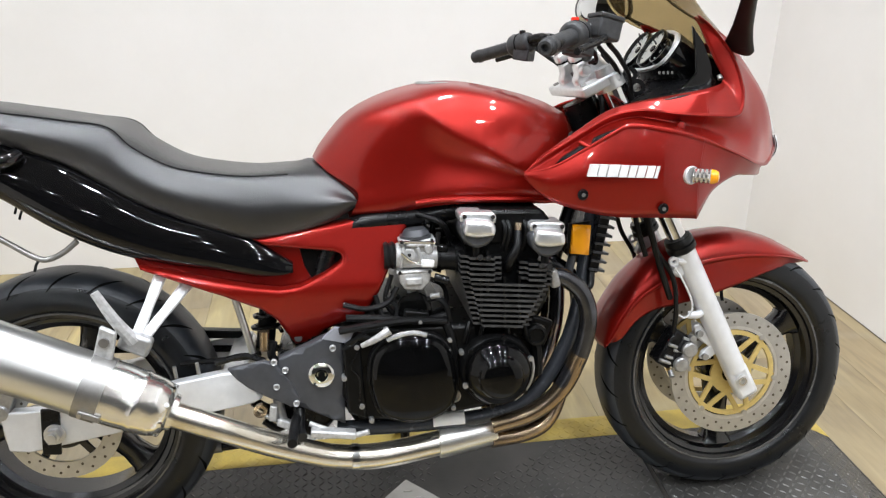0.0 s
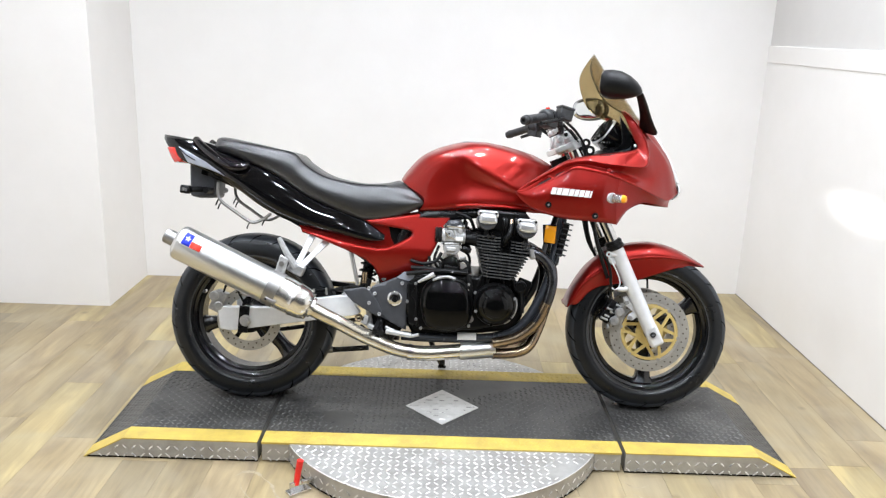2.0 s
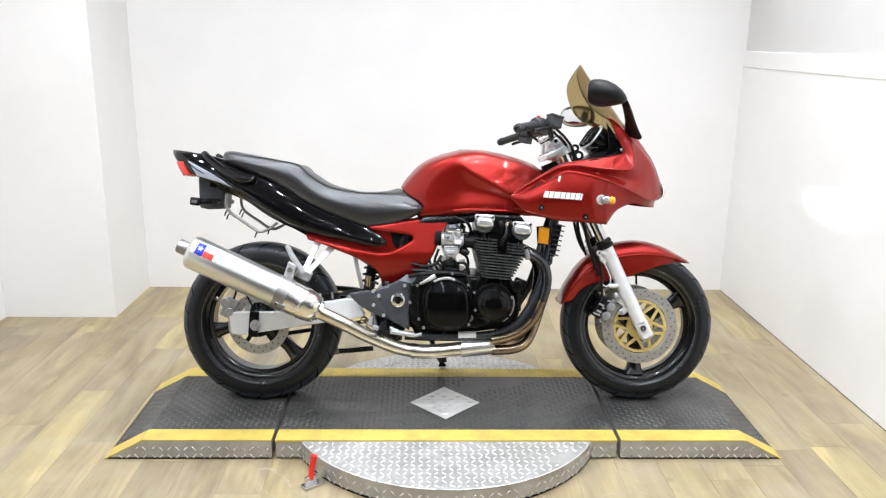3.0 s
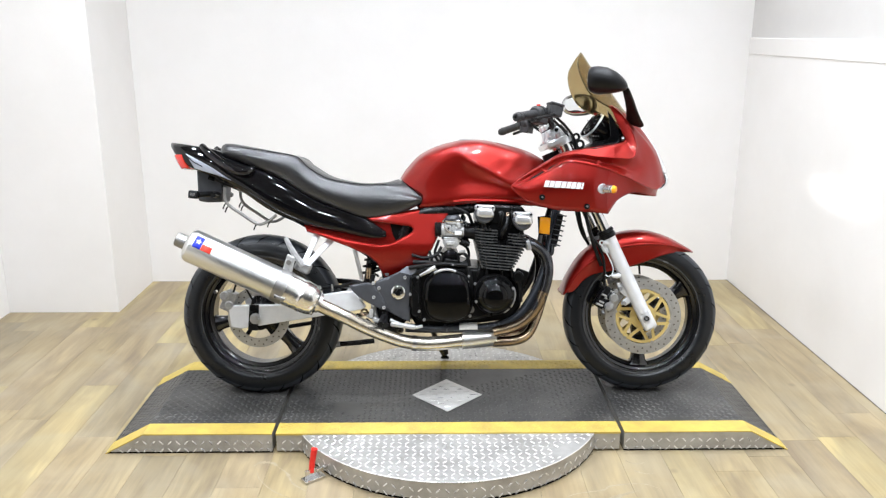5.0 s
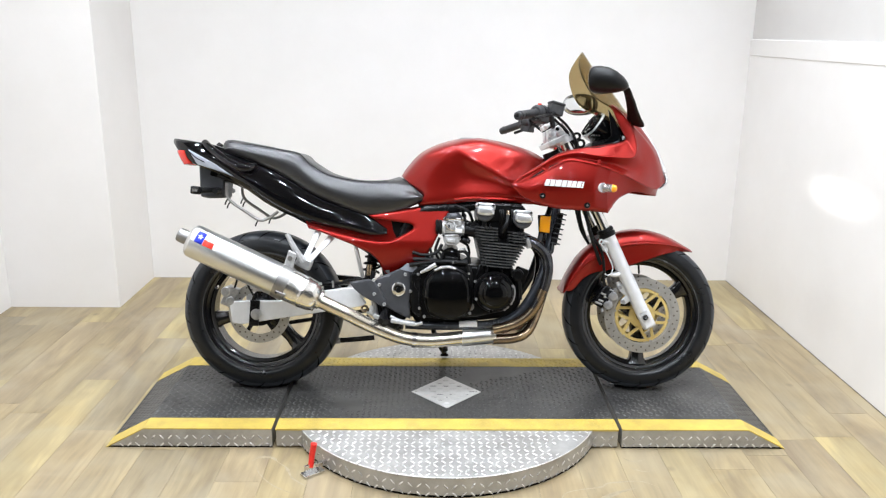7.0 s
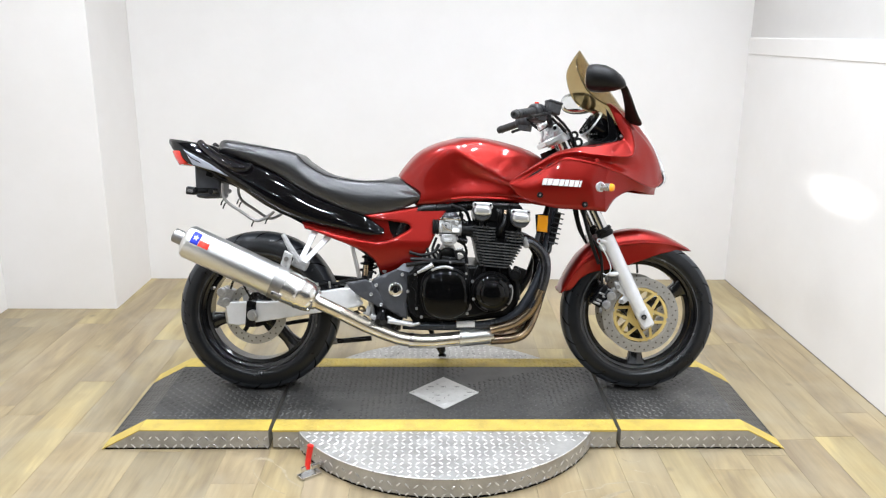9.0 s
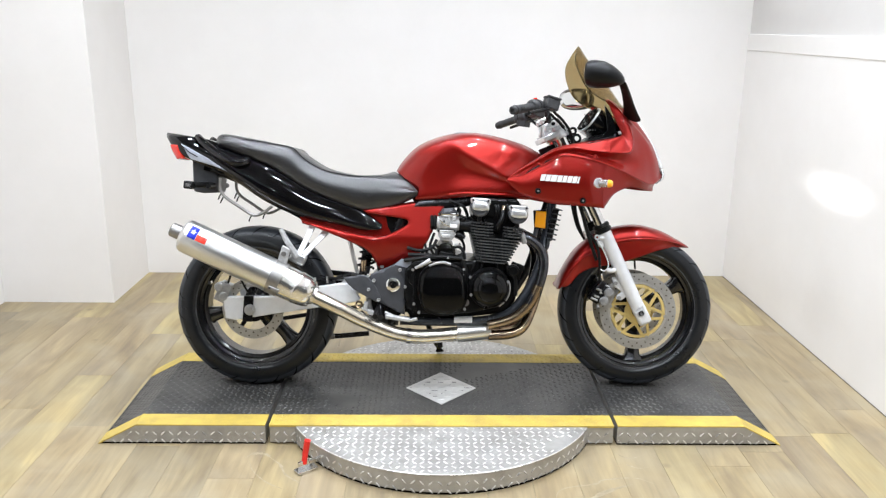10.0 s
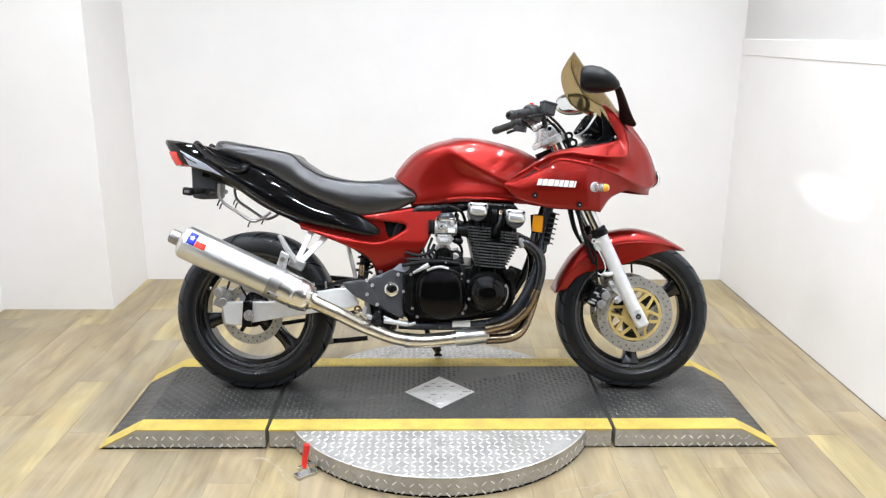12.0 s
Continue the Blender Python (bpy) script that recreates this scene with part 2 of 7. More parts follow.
# ---------------------------------------------------------------- mesh builders
from mathutils.geometry import delaunay_2d_cdt


def holder(ob):
    """The parent to use, so that no piece lies deeper than thing > part > sub-part."""
    while ob and ob.parent and ob.parent.parent:
        ob = ob.parent
    return ob


def part(name, bm, mat, parent=None, label="", smooth=True, thick=0.0, bevel=0.0):
    bmesh.ops.remove_doubles(bm, verts=bm.verts, dist=1e-6)
    bmesh.ops.recalc_face_normals(bm, faces=bm.faces)
    me = bpy.data.meshes.new(name)
    bm.to_mesh(me)
    bm.free()
    me.materials.append(mat)
    ob = new(name, me)
    ob.parent = holder(parent)
    if smooth:
        me.shade_smooth()
        if hasattr(me, "set_sharp_from_angle"):
            me.set_sharp_from_angle(angle=radians(38))
    if thick:
        s = ob.modifiers.new("thickness", "SOLIDIFY")
        s.thickness, s.offset = thick, 0
    if bevel:
        v = ob.modifiers.new("edge", "BEVEL")
        v.width, v.segments, v.limit_method = bevel, 2, "ANGLE"
    if label:
        tagged(ob, label)
    return ob


def thing(name, m, label, category, group="", kind=""):
    e = new(name)
    e.empty_display_size = 0.1
    e.matrix_world = m
    return tagged(e, label, category, group, kind)


def box(bm, c, s, rot=None):
    m = Matrix.Translation(c) @ (Euler([radians(a) for a in rot]).to_matrix().to_4x4() if rot else Matrix()) @ Matrix.Diagonal((*s, 1))
    bmesh.ops.create_cube(bm, size=1, matrix=m)
    return bm


def cyl(bm, p0, p1, r0, r1=None, n=24, caps=True):
    r1 = r0 if r1 is None else r1
    p0, p1 = Vector(p0), Vector(p1)
    q = (p1 - p0).to_track_quat("Z", "Y").to_matrix()
    rings = []
    for p, r in ((p0, r0), (p1, r1)):
        rings.append([bm.verts.new(p + q @ Vector((r * math.cos(2 * math.pi * i / n), r * math.sin(2 * math.pi * i / n), 0))) for i in range(n)])
    for i in range(n):
        j = (i + 1) % n
        bm.faces.new((rings[0][i], rings[0][j], rings[1][j], rings[1][i]))
    if caps:
        bm.faces.new(rings[0])
        bm.faces.new(rings[1])
    return bm


def catmull(pts, k):
    pts = [Vector(p) for p in pts]
    if len(pts) < 3:
        return [pts[0].lerp(pts[-1], i / k) for i in range(k + 1)]
    ext = [pts[0] * 2 - pts[1]] + pts + [pts[-1] * 2 - pts[-2]]
    out = []
    for i in range(1, len(ext) - 2):
        a, b, c, d = ext[i - 1:i + 3]
        for s in range(k):
            t = s / k
            out.append(0.5 * (2 * b + (c - a) * t + (2 * a - 5 * b + 4 * c - d) * t * t + (3 * b - a - 3 * c + d) * t ** 3))
    out.append(pts[-1])
    return out


def tube(bm, pts, r, n=12, k=6, smooth=True, r_end=None, caps=True):
    path = catmull(pts, k) if smooth and len(pts) > 2 else [Vector(p) for p in pts]
    rings, up = [], None
    for i, p in enumerate(path):
        d = (path[min(i + 1, len(path) - 1)] - path[max(i - 1, 0)]).normalized()
        if up is None:
            up = d.orthogonal().normalized()
        up = (up - d * up.dot(d)).normalized()
        side = d.cross(up)
        rr = r + ((r_end if r_end is not None else r) - r) * i / max(1, len(path) - 1)
        rings.append([bm.verts.new(p + rr * (math.cos(2 * math.pi * j / n) * up + math.sin(2 * math.pi * j / n) * side)) for j in range(n)])
    for a, b in zip(rings, rings[1:]):
        for j in range(n):
            bm.faces.new((a[j], a[(j + 1) % n], b[(j + 1) % n], b[j]))
    if caps:
        bm.faces.new(rings[0])
        bm.faces.new(rings[-1])
    return bm


def revolve(bm, prof, origin, axis, n=48, close=True, arc=360.0, start=0.0):
    """prof: (distance along the axis, radius); a full or part turn about the axis."""
    q = Vector(axis).normalized().to_track_quat("Z", "Y").to_matrix()
    o = Vector(origin)
    full = arc >= 360
    steps = n if full else n + 1
    rings = []
    for i in range(steps):
        a = radians(start + arc * i / n)
        rings.append([bm.verts.new(o + q @ Vector((r * math.cos(a), r * math.sin(a), h))) for h, r in prof])
    m = len(prof)
    for i in range(n if full else n):
        a, b = rings[i], rings[(i + 1) % steps]
        for j in range(m if close else m - 1):
            k = (j + 1) % m
            bm.faces.new((a[j], a[k], b[k], b[j]))
    return bm


def loft(bm, stations, kx=4, ky=4, mirror=True, closed=True, caps=True):
    """Each station: points from the middle of the top down the side, y as half width. Smoothed both ways and mirrored."""
    cols = [catmull([s[i] for s in stations], kx) for i in range(len(stations[0]))]
    rows = []
    for i in range(len(cols[0])):
        half = catmull([c[i] for c in cols], ky)
        if mirror:
            right = [Vector((p.x, -p.y, p.z)) for p in half]
            rows.append(list(reversed(right)) + ([p for p in half[1:]] if abs(half[0].y) < 1e-6 else half))
        else:
            rows.append(half)
    vs = [[bm.verts.new(p) for p in r] for r in rows]
    n = len(vs[0])
    for a, b in zip(vs, vs[1:]):
        for j in range(n if closed else n - 1):
            k = (j + 1) % n
            bm.faces.new((a[j], a[k], b[k], b[j]))
    if caps and closed:
        bm.faces.new(vs[0])
        bm.faces.new(vs[-1])
    return bm


def prism(bm, pts, y0, y1):
    """A polygon in the x-z plane with depth along y."""
    a = [bm.verts.new((x, y0, z)) for x, z in pts]
    b = [bm.verts.new((x, y1, z)) for x, z in pts]
    n = len(pts)
    for i in range(n):
        bm.faces.new((a[i], a[(i + 1) % n], b[(i + 1) % n], b[i]))
    bm.faces.new(a)
    bm.faces.new(list(reversed(b)))
    return bm


def edge_distance(x, z, pts):
    best = 9.0
    for i in range(len(pts)):
        ax, az = pts[i]
        bx, bz = pts[(i + 1) % len(pts)]
        dx, dz = bx - ax, bz - az
        t = max(0, min(1, ((x - ax) * dx + (z - az) * dz) / (dx * dx + dz * dz + 1e-12)))
        best = min(best, math.hypot(x - ax - t * dx, z - az - t * dz))
    return best


def inside_outline(x, z, pts):
    odd = False
    for i in range(len(pts)):
        (ax_, az), (bx, bz) = pts[i], pts[(i + 1) % len(pts)]
        if (az > z) != (bz > z) and x < (bx - ax_) * (z - az) / (bz - az) + ax_:
            odd = not odd
    return odd


def panel(bm, pts, y_of, depth=0.012, r=0.01, cell=0.014):
    """A moulded panel facing -y: outline in x-z, surface y_of(x, z), rounded over at its edge."""
    edge = []
    for i in range(len(pts)):
        a, b = Vector(pts[i]), Vector(pts[(i + 1) % len(pts)])
        n = max(1, round((b - a).length / cell))
        edge += [a.lerp(b, k / n) for k in range(n)]
    ne = len(edge)
    pool = list(edge)
    for k in range(ne):
        a, b = edge[k - 1], edge[(k + 1) % ne]
        d = (b - a).normalized()
        for off in (0.12, 0.3, 0.6, 1.0):
            for sg in (1, -1):
                p = edge[k] + Vector((-d.y, d.x)) * sg * r * off
                if inside_outline(p.x, p.y, pts) and edge_distance(p.x, p.y, pts) > r * off * 0.8:
                    pool.append(p)
    xs, zs = [p[0] for p in pts], [p[1] for p in pts]
    z, row = min(zs), 0
    while z < max(zs):
        x = min(xs) + (cell / 2 if row % 2 else 0)
        while x < max(xs):
            if inside_outline(x, z, pts) and edge_distance(x, z, pts) > r * 1.3:
                pool.append(Vector((x, z)))
            x += cell
        z += cell * 0.87
        row += 1
    co, _, tris, *_ = delaunay_2d_cdt(pool, [(k, (k + 1) % ne) for k in range(ne)], [], 1, 1e-5)
    vs = []
    for p in co:
        d = min(1.0, edge_distance(p.x, p.y, pts) / r)
        vs.append(bm.verts.new((p.x, y_of(p.x, p.y) + r * (1 - math.sqrt(max(0, 1 - (1 - d) ** 2))), p.y)))
    for t in tris:
        bm.faces.new([vs[k] for k in t])
    border = [e for e in bm.edges if len(e.link_faces) == 1]
    ext = bmesh.ops.extrude_edge_only(bm, edges=border)
    for g in ext["geom"]:
        if isinstance(g, bmesh.types.BMVert):
            g.co.y += depth
    return bm


def fresh():
    return bmesh.new()


# ---------------------------------------------------------------- room
BACK_Y, RIGHT_X, LEFT_X, PILLAR_X, PILLAR_Y = 1.717, 1.716, -2.29, -1.715, 1.178
FRONT_Y, CEIL_Z, LEDGE_Z = -7.0, 3.05, 1.409


def slab(name, lo, hi, mat, label, category="wall", bev=0.0):
    bm = fresh()
    box(bm, [(a + b) / 2 for a, b in zip(lo, hi)], [b - a for a, b in zip(lo, hi)])
    return tagged(part(name, bm, mat, None, smooth=False, bevel=bev), label, category, kind="structure")


BOOTH_Y, HALL_X = -2.6, 5.0
floor = slab("floor", (-HALL_X - 0.2, FRONT_Y - 0.2, -0.12), (HALL_X + 0.2, BACK_Y + 0.2, -0.004), DARK, "vinyl plank floor in weathered honey and grey oak", "floor")
slab("floor_hall", (-HALL_X, FRONT_Y, -0.004), (HALL_X, BOOTH_Y - 0.3, -0.0005), WOOD, "vinyl plank floor of the hall behind", "floor")
slab("trim_joint", (RIGHT_X - 0.0022, BOOTH_Y, 0.0005), (RIGHT_X - 0.0005, BACK_Y - 0.001, 0.0030), DARK, "thin dark joint along the foot of the wall", "trim")
slab("wall_back", (LEFT_X - 0.2, BACK_Y, -0.1), (RIGHT_X + 0.4, BACK_Y + 0.2, CEIL_Z), PAINT, "plain white painted back wall", "wall")
slab("wall_pillar", (LEFT_X, PILLAR_Y, -0.1), (PILLAR_X, BACK_Y, CEIL_Z), PAINT, "white painted boxed pillar in the corner", "wall", 0.003)
slab("wall_left", (LEFT_X - 0.2, BOOTH_Y, -0.1), (LEFT_X, BACK_Y, CEIL_Z), PAINT, "plain white painted side wall", "wall")
slab("wall_right_lower", (RIGHT_X, BOOTH_Y, -0.1), (RIGHT_X + 0.2, BACK_Y, LEDGE_Z - 0.088), PAINT, "white lower side wall with scuffs near the floor", "wall")
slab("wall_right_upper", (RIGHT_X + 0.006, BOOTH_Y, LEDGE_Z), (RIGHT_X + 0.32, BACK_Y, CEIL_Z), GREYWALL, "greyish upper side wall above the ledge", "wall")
slab("trim_ledge", (RIGHT_X - 0.003, BOOTH_Y, LEDGE_Z - 0.088), (RIGHT_X + 0.3, BACK_Y, LEDGE_Z), PAINT, "white wooden ledge board capping the lower wall", "trim", 0.003)
# unseen hall walls and ceiling, kept dark to hold down reflections and bounce
slab("wall_hall_left", (-HALL_X - 0.2, FRONT_Y, -0.1), (-HALL_X, BACK_Y, CEIL_Z), HALL, "unseen dark grey wall of the hall behind, for dark reflections", "wall")
slab("wall_hall_right", (HALL_X, FRONT_Y, -0.1), (HALL_X + 0.2, BACK_Y, CEIL_Z), HALL, "unseen dark grey wall of the hall behind, for dark reflections", "wall")
slab("wall_hall_front", (-HALL_X - 0.2, FRONT_Y - 0.2, -0.1), (HALL_X + 0.2, FRONT_Y, CEIL_Z), HALL, "unseen dark grey end wall of the hall behind, for dark reflections", "wall")
slab("ceiling", (-HALL_X - 0.2, FRONT_Y - 0.2, CEIL_Z), (HALL_X + 0.2, BACK_Y + 0.2, CEIL_Z + 0.1), CEILING, "unseen ceiling, kept dark grey to cut the bounce", "ceiling")


def ceiling_light(x, y, watts, w=0.085, d=0.085, spread=140):
    e = thing("ceiling_light", pose(x, y, CEIL_Z - 0.004), "square white ceiling light fitting with metal rim", "lamp", "ceiling lights")
    bm = fresh()
    for sx, sy, lx, ly in ((0, 1, w + 0.04, 0.02), (0, -1, w + 0.04, 0.02), (1, 0, 0.02, d), (-1, 0, 0.02, d)):
        box(bm, (sx * (w / 2 + 0.01), sy * (d / 2 + 0.01), -0.02), (lx, ly, 0.04))
    part("frame", bm, SILVER, e, smooth=False)
    lamp = bpy.data.lights.new("ceiling_lamp", "AREA")
    lamp.shape, lamp.size, lamp.size_y, lamp.energy = "RECTANGLE", w, d, watts
    lamp.color = (0.905, 0.95, 1.0)
    lamp.spread = radians(spread)
    o = new("lamp_panel", lamp)
    o.location = (0, 0, -0.03)
    o.parent = e
    return e


for ly in (-1.85, -1.0, -0.1, 0.7):
    for lx in (-1.6, -0.55, 0.5, 1.25):
        ceiling_light(lx, ly, LAMP_WATTS)
for ly in (-5.4, -4.0, -2.9):
    for lx in (-3.0, -1.8, -0.6, 0.6, 1.8, 3.0):
        ceiling_light(lx, ly, HALL_WATTS, 0.06, 0.06, 165)

# an added, unseen spot lamp whose narrow beam makes the bright patch on the side wall
spot_rig = thing("added_spot", pose(0.55, -3.5, 0.0), "unseen spot lamp on a black stand, added for the wall's bright patch", "lamp")
part("stand", cyl(fresh(), (0, 0, 0.0), (0, 0, 0.80), 0.012), SATIN, spot_rig)
part("foot", cyl(fresh(), (0, 0, 0.0), (0, 0, 0.015), 0.12), SATIN, spot_rig)
part("housing", cyl(fresh(), (-0.02, -0.07, 0.86), (0.0, 0.0, 0.855), 0.05, 0.055, 24), SATIN, spot_rig)
beam = bpy.data.lights.new("added_spot_lamp", "SPOT")
beam.energy, beam.spot_size, beam.spot_blend, beam.shadow_soft_size = SPOT_WATTS, radians(2.4), 1.0, 0.03
beam.color = (1.0, 0.99, 0.97)
beam_ob = new("added_spot_lamp_beam", beam)
beam_ob.matrix_world = look((0.565, -3.45, 0.855), (1.716, 0.53, 0.755))

# ---------------------------------------------------------------- turntable and ramps
TOP, Y0, Y1, SEAM, TIP, BREAK = 0.073, -0.300, 0.337, 0.615, 1.212, 1.075
BLACK0, BLACK1, DISC_Y, DISC_R = -0.221, 0.250, -0.040, 0.578


def tread(vs, fs, c, u, v, n, long=0.023, wide=0.0056, high=0.0018):
    """One raised lozenge at c: along u, across v, standing up along n."""
    b = len(vs)
    for a, w, h in ((-1, 0, 0), (-0.45, -1, 0), (0.45, -1, 0), (1, 0, 0), (0.45, 1, 0), (-0.45, 1, 0), (-0.6, 0, 1), (0.6, 0, 1)):
        vs.append(c + u * (a * long / 2) + v * (w * wide / 2) + n * (h * high))
    fs.extend([(b, b + 1, b + 6), (b + 1, b + 2, b + 7, b + 6), (b + 2, b + 3, b + 7), (b + 3, b + 4, b + 7), (b + 4, b + 5, b + 6, b + 7), (b + 5, b, b + 6)])


def stuff(name, vs, fs, mat, parent, label):
    me = bpy.data.meshes.new(name)
    me.from_pydata([tuple(v) for v in vs], [], fs)
    me.materials.append(mat)
    ob = new(name, me)
    ob.parent = holder(parent)
    return tagged(ob, label, kind="stuff")


def tread_field(vs, fs, inside, x0, x1, y0, y1, place, pitch=0.029, worn=0.30, **size):
    """Alternating lozenges over a rectangle; place(x, y) gives point, u, v, n."""
    nx, ny = int((x1 - x0) / pitch), int((y1 - y0) / pitch)
    for i in range(nx + 1):
        for j in range(ny + 1):
            x, y = x0 + i * pitch, y0 + j * pitch
            if not inside(x, y):
                continue
            c, u, v, n = place(x, y)
            if noise.noise(Vector((c.x * 2.6, c.y * 4.0, c.z * 9 + 3.0))) > worn:
                continue
            a = radians(45 if (i + j) % 2 else -45)
            tread(vs, fs, c, u * math.cos(a) + v * math.sin(a), v * math.cos(a) - u * math.sin(a), n, **size)


X_, Y_, Z_ = Vector((1, 0, 0)), Vector((0, 1, 0)), Vector((0, 0, 1))


def ramp_height(x):
    a = abs(x)
    return TOP if a <= BREAK else TOP * (TIP - a) / (TIP - BREAK)


def side_ramp(sign):
    name = "ramp"
    e = thing(name, Matrix(), "black tread-plate ramp with yellow edges sloping to the floor", "ramp", "ramps of the turntable")
    xs = [sign * v for v in (SEAM + 0.008, BREAK, TIP)]
    prof = [(xs[0], 0.007), (xs[0], TOP - 0.002), (xs[1], TOP - 0.002), (xs[2] - sign * 0.013, 0.007)]
    # black strip at the rubber feet paints the shadow line under the ramp
    part("gap_shade_strip", box(fresh(), ((xs[0] + xs[2]) / 2 - sign * 0.004, (Y0 + Y1) / 2, 0.0035), (abs(xs[2] - xs[0]) - 0.01, Y1 - Y0 - 0.004, 0.0068)), BLACKVOID, e, "black foot strip standing in for the shadow gap under the ramp", smooth=False)
    part("body", prism(fresh(), prof, Y0, Y1), PLATE, e, "raw aluminium ramp body", smooth=False)

    def sheet(nm, ya, yb, mat, lift, label):
        bm = fresh()
        vs = []
        for y in (ya, yb):
            vs.append([bm.verts.new((x, y, ramp_height(x) + lift)) for x in xs] + [bm.verts.new((x, y, ramp_height(x) - 0.002)) for x in reversed(xs)])
        for i in range(6):
            bm.faces.new((vs[0][i], vs[0][(i + 1) % 6], vs[1][(i + 1) % 6], vs[1][i]))
        bm.faces.new(vs[0])
        bm.faces.new(list(reversed(vs[1])))
        return part(nm, bm, mat, e, label, smooth=False)
    sheet("deck", BLACK0, BLACK1, MAT, 0.0012, "black painted tread plate")
    sheet("edge_stripe", Y0 - 0.001, BLACK0, YELLOW, 0.002, "yellow painted edge")
    sheet("edge_stripe", BLACK1, Y1 + 0.001, YELLOW, 0.002, "yellow painted edge")
    vs, fs = [], []
    slope = math.atan2(TOP, TIP - BREAK)

    def place(x, y):
        xx = sign * x
        z = ramp_height(xx) + 0.0012
        if x > BREAK:
            u = Vector((math.cos(slope), 0, -sign * math.sin(slope) * sign)) if sign > 0 else Vector((-math.cos(slope), 0, -math.sin(slope)))
            n = u.cross(Y_) if sign > 0 else Y_.cross(u)
            n = n if n.z > 0 else -n
            return Vector((xx, y, z)), u, Y_, n
        return Vector((xx, y, z)), X_, Y_, Z_
    tread_field(vs, fs, lambda x, y: x < TIP - 0.01, SEAM + 0.02, TIP, BLACK0 + 0.012, BLACK1, place, 0.0205, long=0.0185, wide=0.0054, high=0.0018)
    stuff("treads", vs, fs, MATTREAD, e, "raised black lozenge treads")
    vs, fs = [], []
    tread_field(vs, fs, lambda x, z: 0.006 < z < ramp_height(x) - 0.01, SEAM + 0.02, TIP, 0.012, TOP,
                lambda x, z: (Vector((sign * x, Y0 - 0.0005, z)), X_, Z_, -Y_), worn=0.8)
    stuff("skirt_treads", vs, fs, TREADTOP, e, "raised aluminium lozenge treads")
    return e


side_ramp(-1)
side_ramp(1)

def stripe_treads(parent, x0, x1):
    """Paint-covered treads on the two yellow edges of a flat stretch."""
    vs, fs = [], []
    for ya, yb in ((Y0 + 0.008, BLACK0 - 0.004), (BLACK1 + 0.008, Y1 - 0.004)):
        tread_field(vs, fs, lambda x, y: True, x0, x1, ya, yb, lambda x, y: (Vector((x, y, TOP + 0.002)), X_, Y_, Z_), 0.0205, worn=0.5, long=0.0185, wide=0.0054, high=0.0012)
    stuff("stripe_treads", vs, fs, YELLOW, parent, "raised treads under yellow paint")


table = thing("turntable", Matrix(), "round aluminium tread-plate turntable with black deck and yellow stripes", "turntable")
bm = fresh()
cyl(bm, (0, DISC_Y, 0.008), (0, DISC_Y, TOP - 0.003), DISC_R, n=128)
part("disc", bm, PLATE, table, "raw aluminium tread-plate disc", bevel=0.002)
# black filler paints the shade in the gap under the disc
part("disc_shadow_gap", cyl(fresh(), (0, DISC_Y, 0.0005), (0, DISC_Y, 0.0078), DISC_R - 0.002, n=96), BLACKVOID, table, "dark bearing gap under the disc")
bm = fresh()
box(bm, (0, (Y0 + Y1) / 2, TOP / 2 + 0.002), (2 * SEAM - 0.014, Y1 - Y0 - 0.003, TOP - 0.01))
part("bridge", bm, PLATE, table, "aluminium bridge section", smooth=False)
for nm, ya, yb, mat, lab in (("deck", BLACK0, BLACK1, MAT, "worn black tread plate"), ("edge_stripe", Y0 - 0.001, BLACK0, YELLOW, "yellow painted edge"),
                             ("edge_stripe", BLACK1, Y1 + 0.001, YELLOW, "yellow painted edge")):
    bm = fresh()
    h = 0.0012 if nm == "deck" else 0.002
    box(bm, (0, (ya + yb) / 2, TOP + h - 0.0035), (2 * SEAM - 0.011, yb - ya, 0.007))
    part(nm, bm, mat, table, lab, smooth=False)
vs, fs = [], []
flat = lambda x, y: (Vector((x, y, TOP + 0.0012)), X_, Y_, Z_)
tread_field(vs, fs, lambda x, y: abs(x) + abs(y) > 0.155, -SEAM + 0.02, SEAM - 0.01, BLACK0 + 0.012, BLACK1 - 0.004, flat, 0.0205, long=0.0185, wide=0.0054, high=0.0018)
stuff("treads", vs, fs, MATTREAD, table, "raised black lozenge treads")
vs, fs = [], []
onplate = lambda x, y: (Vector((x, y, TOP - 0.003)), X_, Y_, Z_)
tread_field(vs, fs, lambda x, y: math.hypot(x, y - DISC_Y) < DISC_R - 0.012 and (y < Y0 - 0.01 or y > Y1 + 0.01), -DISC_R, DISC_R, DISC_Y - DISC_R, DISC_Y + DISC_R, onplate, 0.0255, worn=0.36, long=0.0215, wide=0.0056, high=0.0016)


def round_side(s, z):
    a = s / DISC_R
    n = Vector((math.sin(a), -math.cos(a), 0))
    return Vector((0, DISC_Y, z)) + n * (DISC_R + 0.0002), Vector((math.cos(a), math.sin(a), 0)), Z_, n


tread_field(vs, fs, lambda s, z: 0.008 < z < TOP - 0.012 and round_side(s, z)[0].y < Y0 - 0.01, -0.62, 0.62, 0.012, TOP, round_side, worn=0.8)
for sg in (-1, 1):
    tread_field(vs, fs, lambda x, z: 0.008 < z < TOP - 0.01, 0.525, SEAM - 0.02, 0.012, TOP, lambda x, z: (Vector((sg * x, Y0 - 0.0005, z)), X_, Z_, -Y_), worn=0.8)
stuff("plate_treads", vs, fs, TREADTOP, table, "raised aluminium lozenge treads")
part("rolled_edge", tube(fresh(), [round_side(-0.62 + 1.24 * k / 60, TOP - 0.0015)[0] for k in range(61) if round_side(-0.62 + 1.24 * k / 60, TOP)[0].y < Y0 - 0.004], 0.0022, 8, 1, False), TREADTOP, table, "bright rim of the round plate")
bm = fresh()
